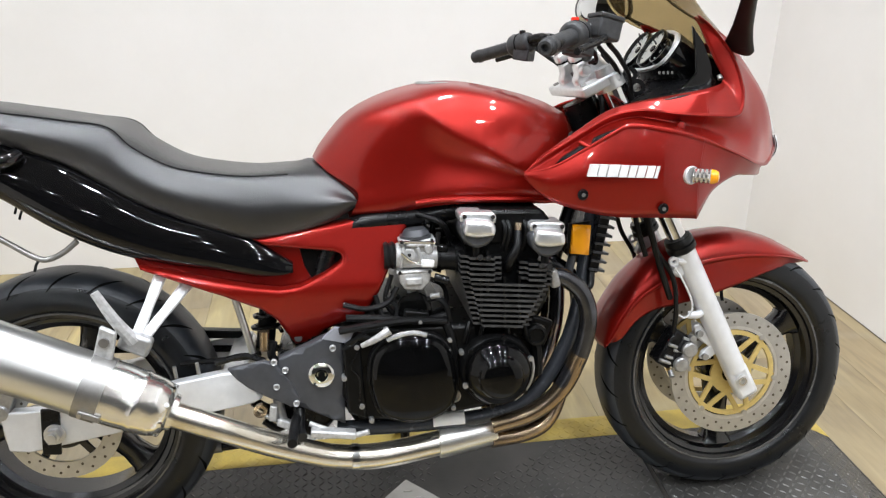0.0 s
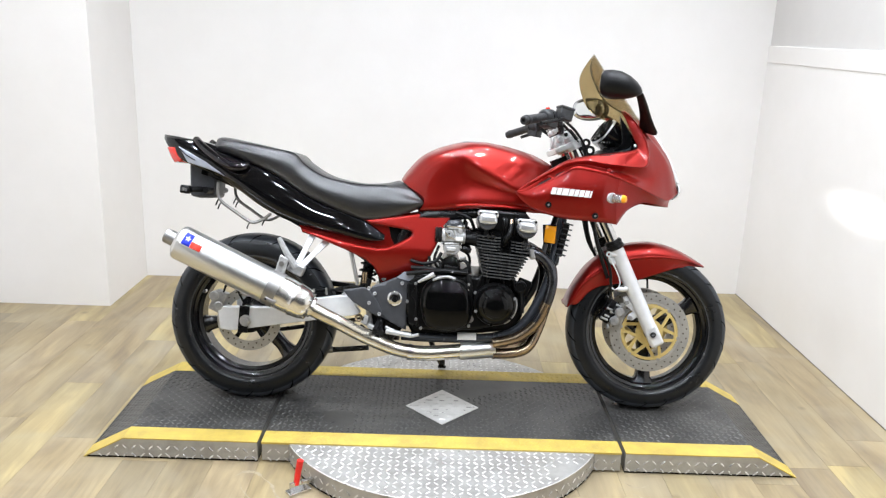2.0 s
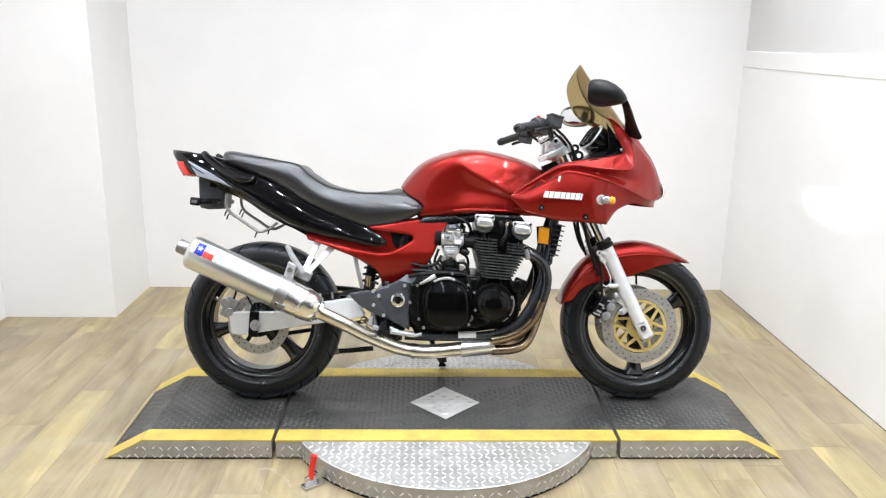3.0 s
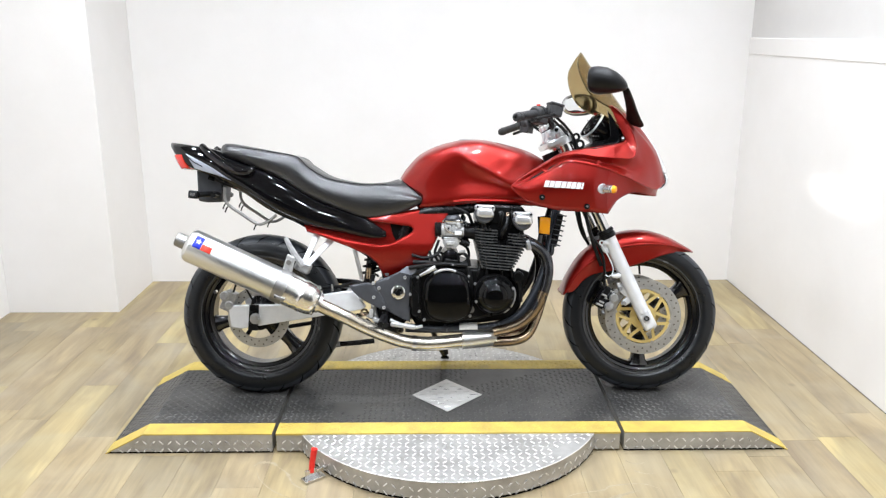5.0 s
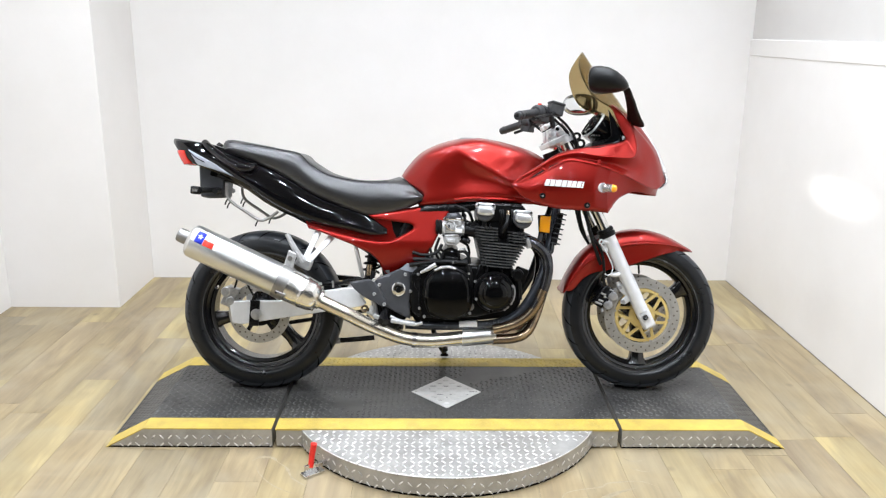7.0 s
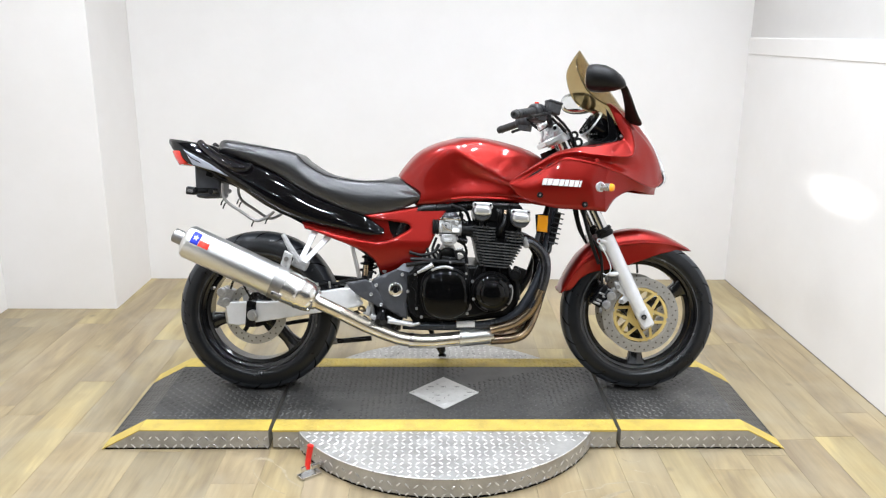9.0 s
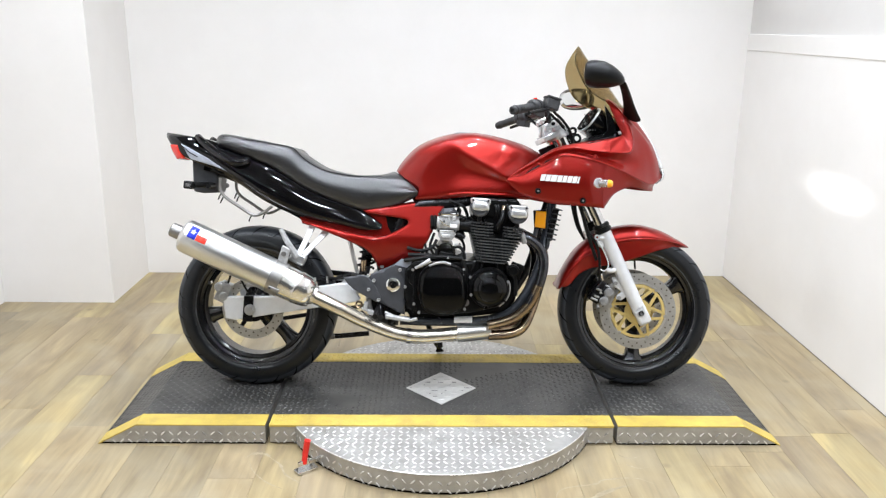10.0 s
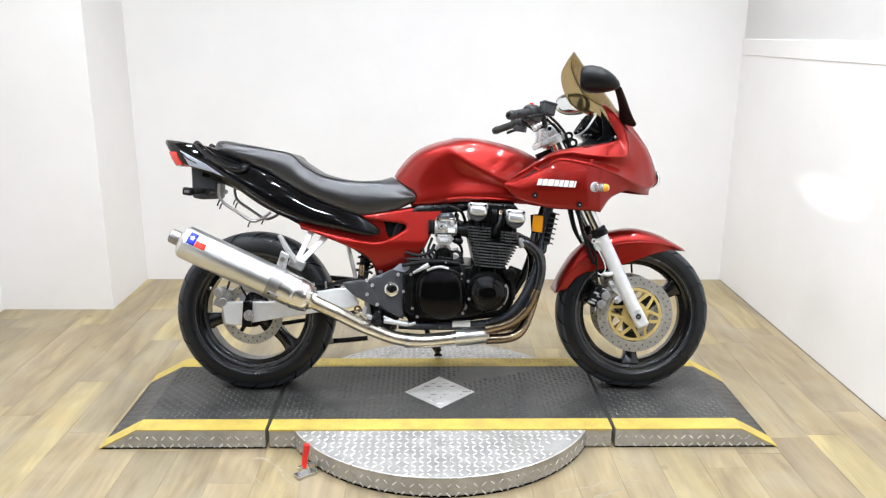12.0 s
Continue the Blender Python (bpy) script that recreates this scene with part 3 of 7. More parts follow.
q = 0.136
pv = [bm.verts.new((x, y, TOP + 0.0016)) for x, y in ((-q, 0), (0, -q - 0.004), (q, 0), (0, q + 0.008))]
f = bm.faces.new(pv)
r = bmesh.ops.extrude_face_region(bm, geom=[f])
for g in r["geom"]:
    if isinstance(g, bmesh.types.BMVert):
        g.co.z += 0.0024
stripe_treads(table, -SEAM + 0.02, SEAM - 0.02)
diamond = part("centre_plate", bm, CENTREPLATE, table, "bare aluminium diamond plate screwed to the deck", smooth=False)
vs, fs = [], []
for j in range(-5, 6):
    for i in range(-3, 4):
        x, y = i * 0.050 + (0.025 if j % 2 else 0), j * 0.025
        if abs(x) + abs(y) < 0.128:
            tread(vs, fs, Vector((x, y, TOP + 0.004)), X_, Y_, Z_, long=0.027, wide=0.0065, high=0.0018)
stuff("plate_treads", vs, fs, TREADTOP, diamond, "raised aluminium treads")
for x, y in ((-0.118, 0), (0.118, 0)):
    part("screw", cyl(fresh(), (x, y, TOP + 0.003), (x, y, TOP + 0.006), 0.004, n=10), CHROME, diamond)

lock = thing("turntable_lock", pose(-0.455, -0.475, 0.0, 0, 0, 0), "steel toggle clamp with a red rubber handle", "clamp")
bm = fresh()
box(bm, (0.0, 0.0, 0.006), (0.075, 0.035, 0.008), (0, 0, 38))
box(bm, (-0.004, 0.002, 0.022), (0.05, 0.008, 0.03), (0, 0, 38))
box(bm, (0.03, 0.022, 0.03), (0.05, 0.012, 0.012), (0, 0, 38))
part("base", bm, CHROME, lock, "plated steel base", smooth=False, bevel=0.001)
bm = fresh()
tube(bm, [(-0.006, 0.0, 0.025), (-0.002, 0.01, 0.06), (0.006, 0.014, 0.105)], 0.009, 12, 4, r_end=0.011)
part("handle", bm, HANDLERED, lock, "red rubber grip")

# ---------------------------------------------------------------- motorcycle
bike = thing("motorcycle", pose(0.024, 0.067, 0.073, -11.0, 0, -0.8), "dark red sport-touring motorcycle leaning on its side stand on the turntable", "motorcycle")
RA, FA = (-0.741, 0.302), (0.731, 0.301)   # axles, x and z


def mirror_y(pts):
    return [(x, -y, z) for x, y, z in pts]


def wheel(name, cx, cz, radius, width, rim_r, spoke_turn, rim_half):
    h = width / 2
    rim = fresh()
    w = rim_half
    prof = [(-w, rim_r + 0.004), (-w - 0.002, rim_r), (-w, rim_r - 0.008), (-w + 0.006, rim_r - 0.011), (-w + 0.010, rim_r - 0.02), (-w + 0.026, rim_r - 0.024), (-w + 0.034, rim_r - 0.036), (w - 0.034, rim_r - 0.036), (w - 0.026, rim_r - 0.024), (w - 0.010, rim_r - 0.02), (w - 0.006, rim_r - 0.011), (w, rim_r - 0.008), (w + 0.002, rim_r), (w, rim_r + 0.004), (w - 0.01, rim_r + 0.002), (-w + 0.01, rim_r + 0.002)]
    revolve(rim, prof, (cx, 0, cz), (0, 1, 0), 72)
    rim_ob = part(name, rim, RIM, bike, "black cast three-spoke wheel")
    hub = fresh()
    revolve(hub, [(-0.05, 0.016), (-0.05, 0.038), (-0.03, 0.048), (0.03, 0.048), (0.05, 0.038), (0.05, 0.016)], (cx, 0, cz), (0, 1, 0), 32)
    part("hub", hub, RIM, rim_ob)
    for i in range(3):
        a = radians(spoke_turn + 120 * i)
        ca, sa = math.cos(a), math.sin(a)
        bm = fresh()
        st = []
        for d, wd, th in ((0.03, 0.034, 0.03), (0.08, 0.026, 0.026), (0.15, 0.024, 0.022), (rim_r - 0.045, 0.03, 0.024), (rim_r - 0.026, 0.048, 0.03)):
            ring = []
            for k in range(12):
                b = 2 * math.pi * k / 12
                cc, ss = math.cos(b), math.sin(b)
                px_ = math.copysign(abs(cc) ** 0.6, cc) * wd
                py_ = math.copysign(abs(ss) ** 0.6, ss) * th
                ring.append(bm.verts.new((cx + d * ca - px_ * sa, py_, cz + d * sa + px_ * ca)))
            st.append(ring)
        for r0, r1 in zip(st, st[1:]):
            for k in range(12):
                bm.faces.new((r0[k], r0[(k + 1) % 12], r1[(k + 1) % 12], r1[k]))
        part("spoke", bm, RIM, rim_ob)
    ty = fresh()
    pr = []
    n = 28
    for k in range(n + 1):
        u = -1 + 2 * k / n
        pr.append((math.sin(u * math.pi / 2) * h * (1.0 if abs(u) < 0.9 else 0.995), radius - (radius - rim_r - 0.014) * abs(u) ** 3.0))
    pr = [(-w + 0.004, rim_r - 0.006), (-w - 0.002, rim_r + 0.003), (-h * 0.95, rim_r + 0.008)] + pr + [(h * 0.95, rim_r + 0.008), (w + 0.002, rim_r + 0.003), (w - 0.004, rim_r - 0.006)]
    revolve(ty, pr, (cx, 0, cz), (0, 1, 0), 96)
    tyre = part("tyre", ty, RUBBER, rim_ob, "black road tyre with worn tread")
    tyre.data.materials.append(TREADRUBBER)
    for poly in tyre.data.polygons:
        c = poly.center
        poly.material_index = 1 if math.hypot(c.x - cx, c.z - cz) > radius - (radius - rim_r - 0.014) * 0.36 else 0
    for sy in (-1, 1):
        part("rim_lip", revolve(fresh(), [(-0.0018, rim_r - 0.001), (-0.0022, rim_r + 0.003), (0.0, rim_r + 0.0046), (0.0022, rim_r + 0.003), (0.0018, rim_r - 0.001)], (cx, sy * (w + 0.002), cz), (0, 1, 0), 72), RIMLIP, rim_ob, "thin rim lip, lighter to paint its highlight")
    # tread grooves: thin dark slots laid just over the shoulder
    for s in (-1, 1):
        for i in range(22):
            bm = fresh()
            a0 = 2 * math.pi * (i + (0.5 if s > 0 else 0)) / 22
            left, right = [], []
            for k in range(7):
                u = 0.22 + 0.56 * k / 6
                rr = radius - (radius - rim_r - 0.014) * u ** 3.0 + 0.0007
                for lst, da in ((left, -0.017), (right, 0.017)):
                    a = a0 + da * (1 - abs(k - 3) / 4.2) + 0.18 * k / 6
                    lst.append(bm.verts.new((cx + rr * math.cos(a), s * (math.sin(u * math.pi / 2) * h + 0.0004), cz + rr * math.sin(a))))
            for k in range(6):
                bm.faces.new((left[k], left[k + 1], right[k + 1], right[k]))
            part("groove", bm, BLACKVOID, tyre, smooth=False)
    part("valve", cyl(fresh(), (cx + (rim_r - 0.035) * math.cos(radians(spoke_turn + 60)), 0, cz + (rim_r - 0.035) * math.sin(radians(spoke_turn + 60))),
                      (cx + (rim_r - 0.07) * math.cos(radians(spoke_turn + 60)), -0.012, cz + (rim_r - 0.07) * math.sin(radians(spoke_turn + 60))), 0.004, n=8), SATIN, rim_ob)
    return rim_ob


def disc_ring(cx, cz, y, r_in, r_out, holes, parent, label):
    """A drilled brake disc: a real ring with holes between inner and outer edge."""
    bm = fresh()
    rows = 2
    n = holes * 6
    t = 0.0025
    rings = []
    for rr in (r_in, r_out):
        for yy in (y - t, y + t):
            rings.append([bm.verts.new((cx + rr * math.cos(2 * math.pi * i / n), yy, cz + rr * math.sin(2 * math.pi * i / n))) for i in range(n)])
    i0, i1, o0, o1 = rings
    for i in range(n):
        j = (i + 1) % n
        bm.faces.new((i0[i], i0[j], o0[j], o0[i]))
        bm.faces.new((i1[i], i1[j], o1[j], o1[i]))
        bm.faces.new((i0[i], i0[j], i1[j], i1[i]))
        bm.faces.new((o0[i], o0[j], o1[j], o1[i]))
    d = part("brake_disc", bm, DISC, parent, label)
    hole = None
    for k in range(holes * rows):
        a = 2 * math.pi * k / (holes * rows)
        rr = r_in + (r_out - r_in) * (0.3 + 0.4 * (k % rows))
        c = Vector((cx + rr * math.cos(a), 0, cz + rr * math.sin(a)))
        if hole is None:
            hole = part("drilled_hole", cyl(fresh(), (0, -t - 0.0006, 0), (0, t + 0.0006, 0), 0.0031, n=8), DARK, d)
        else:
            twin = new("drilled_hole", hole.data)
            twin.parent, hole = hole.parent, twin
        hole.location = (c.x, y, c.z)
    return d


# ---- wheels
front = wheel("front_wheel", FA[0], FA[1], 0.297, 0.122, 0.226, 30, 0.05)
rear = wheel("rear_wheel", RA[0], RA[1], 0.309, 0.160, 0.228, 73, 0.068)
for sy, lab in ((-1, "drilled steel front disc on a gold carrier"), (1, "drilled steel front disc")):
    d = disc_ring(FA[0], FA[1], sy * 0.074, 0.114, 0.146, 24, front, lab)
    bm = fresh()
    revolve(bm, [(-0.0022, 0.1065), (-0.0022, 0.1145), (0.0022, 0.1145), (0.0022, 0.1065)], (FA[0], sy * 0.0735, FA[1]), (0, 1, 0), 72)
    part("disc_inner_ring", bm, RINGSTEEL, d, "bright inner ring")
    # open gold carrier: a ring, a hub plate and leaning struts in one flat casting
    bm = fresh()
    revolve(bm, [(-0.003, 0.093), (-0.003, 0.1035), (0.003, 0.1035), (0.003, 0.093)], (FA[0], sy * 0.0715, FA[1]), (0, 1, 0), 72)
    part("carrier_ring", bm, GOLD, front, "gold anodised carrier ring")
    bm = fresh()
    revolve(bm, [(-0.003, 0.022), (-0.003, 0.050), (0.003, 0.050), (0.003, 0.022)], (FA[0], sy * 0.0715, FA[1]), (0, 1, 0), 48)
    part("carrier_hub", bm, GOLD, front, "gold anodised carrier hub")
    for i in range(6):
        for turn in (0.40, -0.40):
            a = 2 * math.pi * i / 6 + 0.35
            b = a + turn
            p0 = Vector((FA[0] + 0.046 * math.cos(a), 0, FA[1] + 0.046 * math.sin(a)))
            p1 = Vector((FA[0] + 0.096 * math.cos(b), 0, FA[1] + 0.096 * math.sin(b)))
            sd = (p1 - p0).normalized().cross(Y_) * 0.0056
            part("carrier_strut", prism(fresh(), [(p0.x + sd.x, p0.z + sd.z), (p1.x + sd.x, p1.z + sd.z), (p1.x - sd.x, p1.z - sd.z), (p0.x - sd.x, p0.z - sd.z)], sy * 0.0741, sy * 0.0689), GOLD, front, smooth=False)
        a = 2 * math.pi * (i + 0.5) / 6 + 0.35
        p0 = Vector((FA[0] + 0.096 * math.cos(a), 0, FA[1] + 0.096 * math.sin(a)))
        p1 = Vector((FA[0] + 0.110 * math.cos(a), 0, FA[1] + 0.110 * math.sin(a)))
        sd = (p1 - p0).normalized().cross(Y_) * 0.013
        part("carrier_lug", prism(fresh(), [(p0.x + sd.x, p0.z + sd.z), (p1.x + sd.x * 0.7, p1.z + sd.z * 0.7), (p1.x - sd.x * 0.7, p1.z - sd.z * 0.7), (p0.x - sd.x, p0.z - sd.z)], sy * 0.0740, sy * 0.0690), GOLD, front, smooth=False)
    for i in range(6):
        a = 2 * math.pi * (i + 0.5) / 6 + 0.35
        part("rivet", cyl(fresh(), (FA[0] + 0.1075 * math.cos(a), sy * 0.069, FA[1] + 0.1075 * math.sin(a)), (FA[0] + 0.1075 * math.cos(a), sy * 0.0785, FA[1] + 0.1075 * math.sin(a)), 0.0065, n=12), DISC, front)
disc_ring(RA[0], RA[1], -0.105, 0.082, 0.117, 20, rear, "pale drilled steel rear disc").data.materials[0] = RINGSTEEL
bm = fresh()
revolve(bm, [(-0.003, 0.03), (-0.003, 0.052), (0.003, 0.052), (0.003, 0.03)], (RA[0], -0.1, RA[1]), (0, 1, 0), 40)
part("disc_carrier", bm, RIM, rear)
for i in range(5):
    a = radians(20 + 72 * i)
    part("disc_arm", box(fresh(), (RA[0] + 0.066 * math.cos(a), -0.1, RA[1] + 0.066 * math.sin(a)), (0.036, 0.006, 0.016), (0, -(20 + 72 * i), 0)), RIM, rear, bevel=0.002)
bm = fresh()
revolve(bm, [(-0.003, 0.06), (-0.003, 0.082), (0.003, 0.082), (0.003, 0.06)], (RA[0], 0.1, RA[1]), (0, 1, 0), 44)
part("sprocket", bm, SATIN, rear)

# ---- swingarm and rear brake
for sy in (-1, 1):
    bm = fresh()
    prism(bm, [(-0.848, 0.350), (-0.838, 0.268), (-0.80, 0.262), (-0.66, 0.285), (-0.35, 0.335), (-0.33, 0.345), (-0.375, 0.405), (-0.41, 0.404), (-0.50, 0.39), (-0.66, 0.352), (-0.80, 0.35)], sy * 0.125 - 0.016, sy * 0.125 + 0.016)
    part("swingarm", bm, SILVER, bike, "silver painted box-section swingarm", bevel=0.003)
    bm = fresh()
    box(bm, (-0.752, sy * 0.143, 0.306), (0.036, 0.008, 0.098), (0, 4, 0))
    adj = part("chain_adjuster", bm, SATIN, bike, "black adjuster plate", bevel=0.002)
    bm = fresh()
    cyl(bm, (RA[0] - 0.003, sy * 0.145, RA[1]), (RA[0] - 0.003, sy * 0.166, RA[1]), 0.016, n=6)
    cyl(bm, (RA[0] - 0.003, sy * 0.146, RA[1]), (RA[0] - 0.003, sy * 0.151, RA[1]), 0.021, n=24)
    cyl(bm, (RA[0] - 0.003, sy * 0.16, RA[1]), (RA[0] - 0.003, sy * 0.172, RA[1]), 0.009, n=16)
    part("axle_nut", bm, BRIGHT, adj, "bright axle nut")
bm = fresh()
box(bm, (-0.39, 0, 0.37), (0.05, 0.26, 0.06))
part("swingarm_brace", bm, SILVER, bike, bevel=0.008)
bm = fresh()
cal = part("rear_caliper", (box(bm, (-0.848, -0.115, 0.366), (0.046, 0.046, 0.076), (0, 24, 0)), cyl(bm, (-0.862, -0.142, 0.386), (-0.862, -0.1, 0.386), 0.018, n=20), cyl(bm, (-0.845, -0.142, 0.350), (-0.845, -0.1, 0.350), 0.017, n=20))[0], ALLOY, bike, "grey cast two-piston rear brake caliper", bevel=0.004)
part("caliper_bolt", cyl(fresh(), (-0.9, -0.13, 0.40), (-0.9, -0.11, 0.40), 0.007, n=6), CHROME, cal)
part("brake_hose", tube(fresh(), [(-0.83, -0.13, 0.40), (-0.80, -0.15, 0.46), (-0.77, -0.145, 0.40), (-0.75, -0.145, 0.365)], 0.004, 8), SATIN, cal)
# chain on the far side
bm = fresh()
tube(bm, [(-0.75, 0.1, 0.395), (-0.3, 0.1, 0.37)], 0.009, 6, 1, False)
tube(bm, [(-0.75, 0.1, 0.215), (-0.3, 0.1, 0.29)], 0.009, 6, 1, False)
part("chain", bm, SATIN, bike, "greasy drive chain")

# ---- rear mudguard and tail underside
bm = fresh()
loft(bm, [[(x, 0, z), (x, 0.07, z - 0.006), (x, 0.085, z - 0.02)] for x, z in ((-0.93, 0.845), (-0.80, 0.806), (-0.66, 0.716), (-0.58, 0.672), (-0.52, 0.64))], 4, 4, closed=False)
part("rear_mudguard", bm, BLACKVOID, bike, "black plastic inner mudguard", thick=0.004)

# ---- frame
def rail(pts, r, name="frame_tube", mat=SATIN, label=""):
    out = []
    for sy in (1, -1):
        out.append(part(name, tube(fresh(), [(x, sy * y, z) for x, y, z in pts], r, 14), mat, bike, label))
    return out


rail([(0.40, 0.03, 0.86), (0.28, 0.09, 0.76), (0.05, 0.12, 0.715), (-0.14, 0.12, 0.69), (-0.2, 0.12, 0.58), (-0.22, 0.12, 0.44), (-0.2, 0.12, 0.30)], 0.019)
rail([(0.42, 0.03, 0.80), (0.385, 0.08, 0.68), (0.345, 0.125, 0.50), (0.305, 0.14, 0.40), (0.235, 0.145, 0.308), (0.13, 0.147, 0.272), (-0.06, 0.147, 0.265), (-0.18, 0.145, 0.268)], 0.0165, mat=FRAMEBLUE, label="blue-black painted lower frame tube")
rail([(-0.16, 0.11, 0.68), (-0.4, 0.11, 0.66), (-0.62, 0.105, 0.72), (-0.9, 0.08, 0.83)], 0.014)
rail([(-0.2, 0.12, 0.46), (-0.3, 0.115, 0.53), (-0.44, 0.11, 0.62), (-0.56, 0.105, 0.70)], 0.012)
part("steering_head", cyl(fresh(), (0.375, 0, 0.93), (0.445, 0, 0.765), 0.034), SATIN, bike)
bm = fresh()
revolve(bm, [(-0.034, 0.0168), (-0.034, 0.0176), (0.034, 0.0176), (0.034, 0.0168)], (0.056, -0.147, 0.2705), (1, 0, 0.03), 20)
part("tube_label", bm, WHITE, bike, "white paper label wrapped round the tube")

# ---- dark boxes behind the side covers
bm = fresh()
prism(bm, [(-0.33, 0.61), (-0.20, 0.66), (-0.19, 0.47), (-0.22, 0.40), (-0.27, 0.44), (-0.29, 0.54)], -0.085, 0.085)
part("battery_box", bm, PLASTIC, bike, "black plastic battery box", bevel=0.01)
bm = fresh()
prism(bm, [(-0.30, 0.43), (-0.20, 0.47), (-0.17, 0.30), (-0.22, 0.24), (-0.30, 0.28)], -0.14, 0.14)
part("pivot_casting", bm, SATIN, bike, "black frame casting round the swingarm pivot", bevel=0.012)
part("chain_guard", prism(fresh(), [(-0.72, 0.42), (-0.40, 0.405), (-0.38, 0.42), (-0.55, 0.435), (-0.70, 0.438)], 0.085, 0.115), PLASTIC, bike, bevel=0.003)
for pts, r in (([(-0.42, -0.13, 0.425), (-0.36, -0.14, 0.44), (-0.32, -0.15, 0.43)], 0.007), ([(-0.50, -0.135, 0.40), (-0.502, -0.137, 0.425)], 0.004), ([(-0.455, -0.135, 0.405), (-0.457, -0.137, 0.43)], 0.004),
               ([(-0.30, -0.15, 0.47), (-0.305, -0.15, 0.44), (-0.29, -0.15, 0.42)], 0.009), ([(-0.27, -0.13, 0.30), (-0.30, -0.15, 0.28), (-0.33, -0.15, 0.30)], 0.008), ([(-0.38, 0.1, 0.24), (-0.30, 0.05, 0.22), (-0.20, 0.0, 0.235)], 0.012)):
    part("hose", tube(fresh(), pts, r, 8, 5), ALLOY if r < 0.005 else SATIN, bike)
part("brake_light_switch", cyl(fresh(), (-0.318, -0.155, 0.455), (-0.316, -0.155, 0.495), 0.010, n=14), BRONZE, bike, "brass brake light switch")

# ---- rear shock
bm = fresh()
cyl(bm, (-0.33, -0.02, 0.42), (-0.29, -0.02, 0.70), 0.02)
part("shock_absorber", bm, SATIN, bike)
bm = fresh()
pts = [(-0.325 + 0.04 * k / 80 + 0.032 * math.cos(k * 0.62), -0.02 + 0.032 * math.sin(k * 0.62), 0.45 + 0.2 * k / 80) for k in range(81)]
tube(bm, pts, 0.005, 6, 1, False)
part("shock_spring", bm, SATIN, bike)
part("linkage_rod", cyl(fresh(), (-0.343, -0.14, 0.445), (-0.374, -0.135, 0.575), 0.0075), STEEL, bike, "grey steel rod")

# ---- fuel tank
# the tank's guide lines from its back to its nose
tank_spine = [(-0.206, 0, 0.829), (-0.187, 0, 0.86), (-0.139, 0, 0.914), (-0.084, 0, 0.947), (-0.019, 0, 0.969), (0.046, 0, 0.980), (0.112, 0, 0.979), (0.2, 0, 0.962), (0.287, 0, 0.936), (0.345, 0, 0.906)]
tank_shoulder = [(-0.195, 0.06, 0.822), (-0.168, 0.07, 0.852), (-0.12, 0.085, 0.904), (-0.068, 0.093, 0.936), (-0.006, 0.1, 0.957), (0.055, 0.105, 0.962), (0.118, 0.11, 0.955), (0.2, 0.11, 0.933), (0.28, 0.092, 0.908), (0.337, 0.06, 0.882)]
tank_flank_top = [(-0.165, 0.1, 0.8), (-0.13, 0.115, 0.826), (-0.085, 0.13, 0.872), (-0.04, 0.143, 0.905), (0.01, 0.152, 0.925), (0.07, 0.16, 0.892), (0.14, 0.163, 0.858), (0.205, 0.16, 0.826), (0.28, 0.135, 0.825), (0.33, 0.095, 0.82)]
tank_knee = [(-0.115, 0.125, 0.765), (-0.085, 0.134, 0.77), (-0.045, 0.14, 0.785), (0, 0.143, 0.805), (0.05, 0.14, 0.825), (0.1, 0.146, 0.82), (0.158, 0.153, 0.806), (0.214, 0.155, 0.79), (0.282, 0.132, 0.78), (0.33, 0.095, 0.775)]
tank_skirt = [(-0.128, 0.122, 0.725), (-0.09, 0.132, 0.728), (-0.042, 0.14, 0.735), (0.002, 0.146, 0.752), (0.058, 0.152, 0.762), (0.112, 0.156, 0.764), (0.168, 0.157, 0.762), (0.22, 0.154, 0.755), (0.288, 0.13, 0.748), (0.33, 0.092, 0.748)]
tank_lip = [(-0.135, 0.105, 0.712), (-0.092, 0.11, 0.715), (-0.045, 0.12, 0.718), (0.002, 0.135, 0.728), (0.06, 0.14, 0.735), (0.115, 0.145, 0.736), (0.17, 0.146, 0.735), (0.222, 0.14, 0.732), (0.288, 0.12, 0.726), (0.33, 0.085, 0.73)]
T = [list(st) for st in zip(tank_spine, tank_shoulder, tank_flank_top, tank_knee, tank_skirt, tank_lip)]
tank = part("fuel_tank", loft(fresh(), T, 6, 5), RED, bike, "metallic dark red fuel tank with knee recesses")
bm = fresh()
revolve(bm, [(0, 0.0), (0, 0.043), (0.008, 0.043), (0.011, 0.038), (0.011, 0.0)], (0.06, 0, 0.968), (0.05, 0, 1), 36, close=False)
part("filler_cap", bm, ALLOY, tank, "flush alloy filler cap")
bm = fresh()
tube(bm, [(0.0, -0.146, 0.742), (0.06, -0.155, 0.748), (0.15, -0.16, 0.746), (0.24, -0.152, 0.74), (0.32, -0.12, 0.73)], 0.006, 8)
part("tank_flange", bm, RED, tank, "rolled seam along the tank's lower edge")

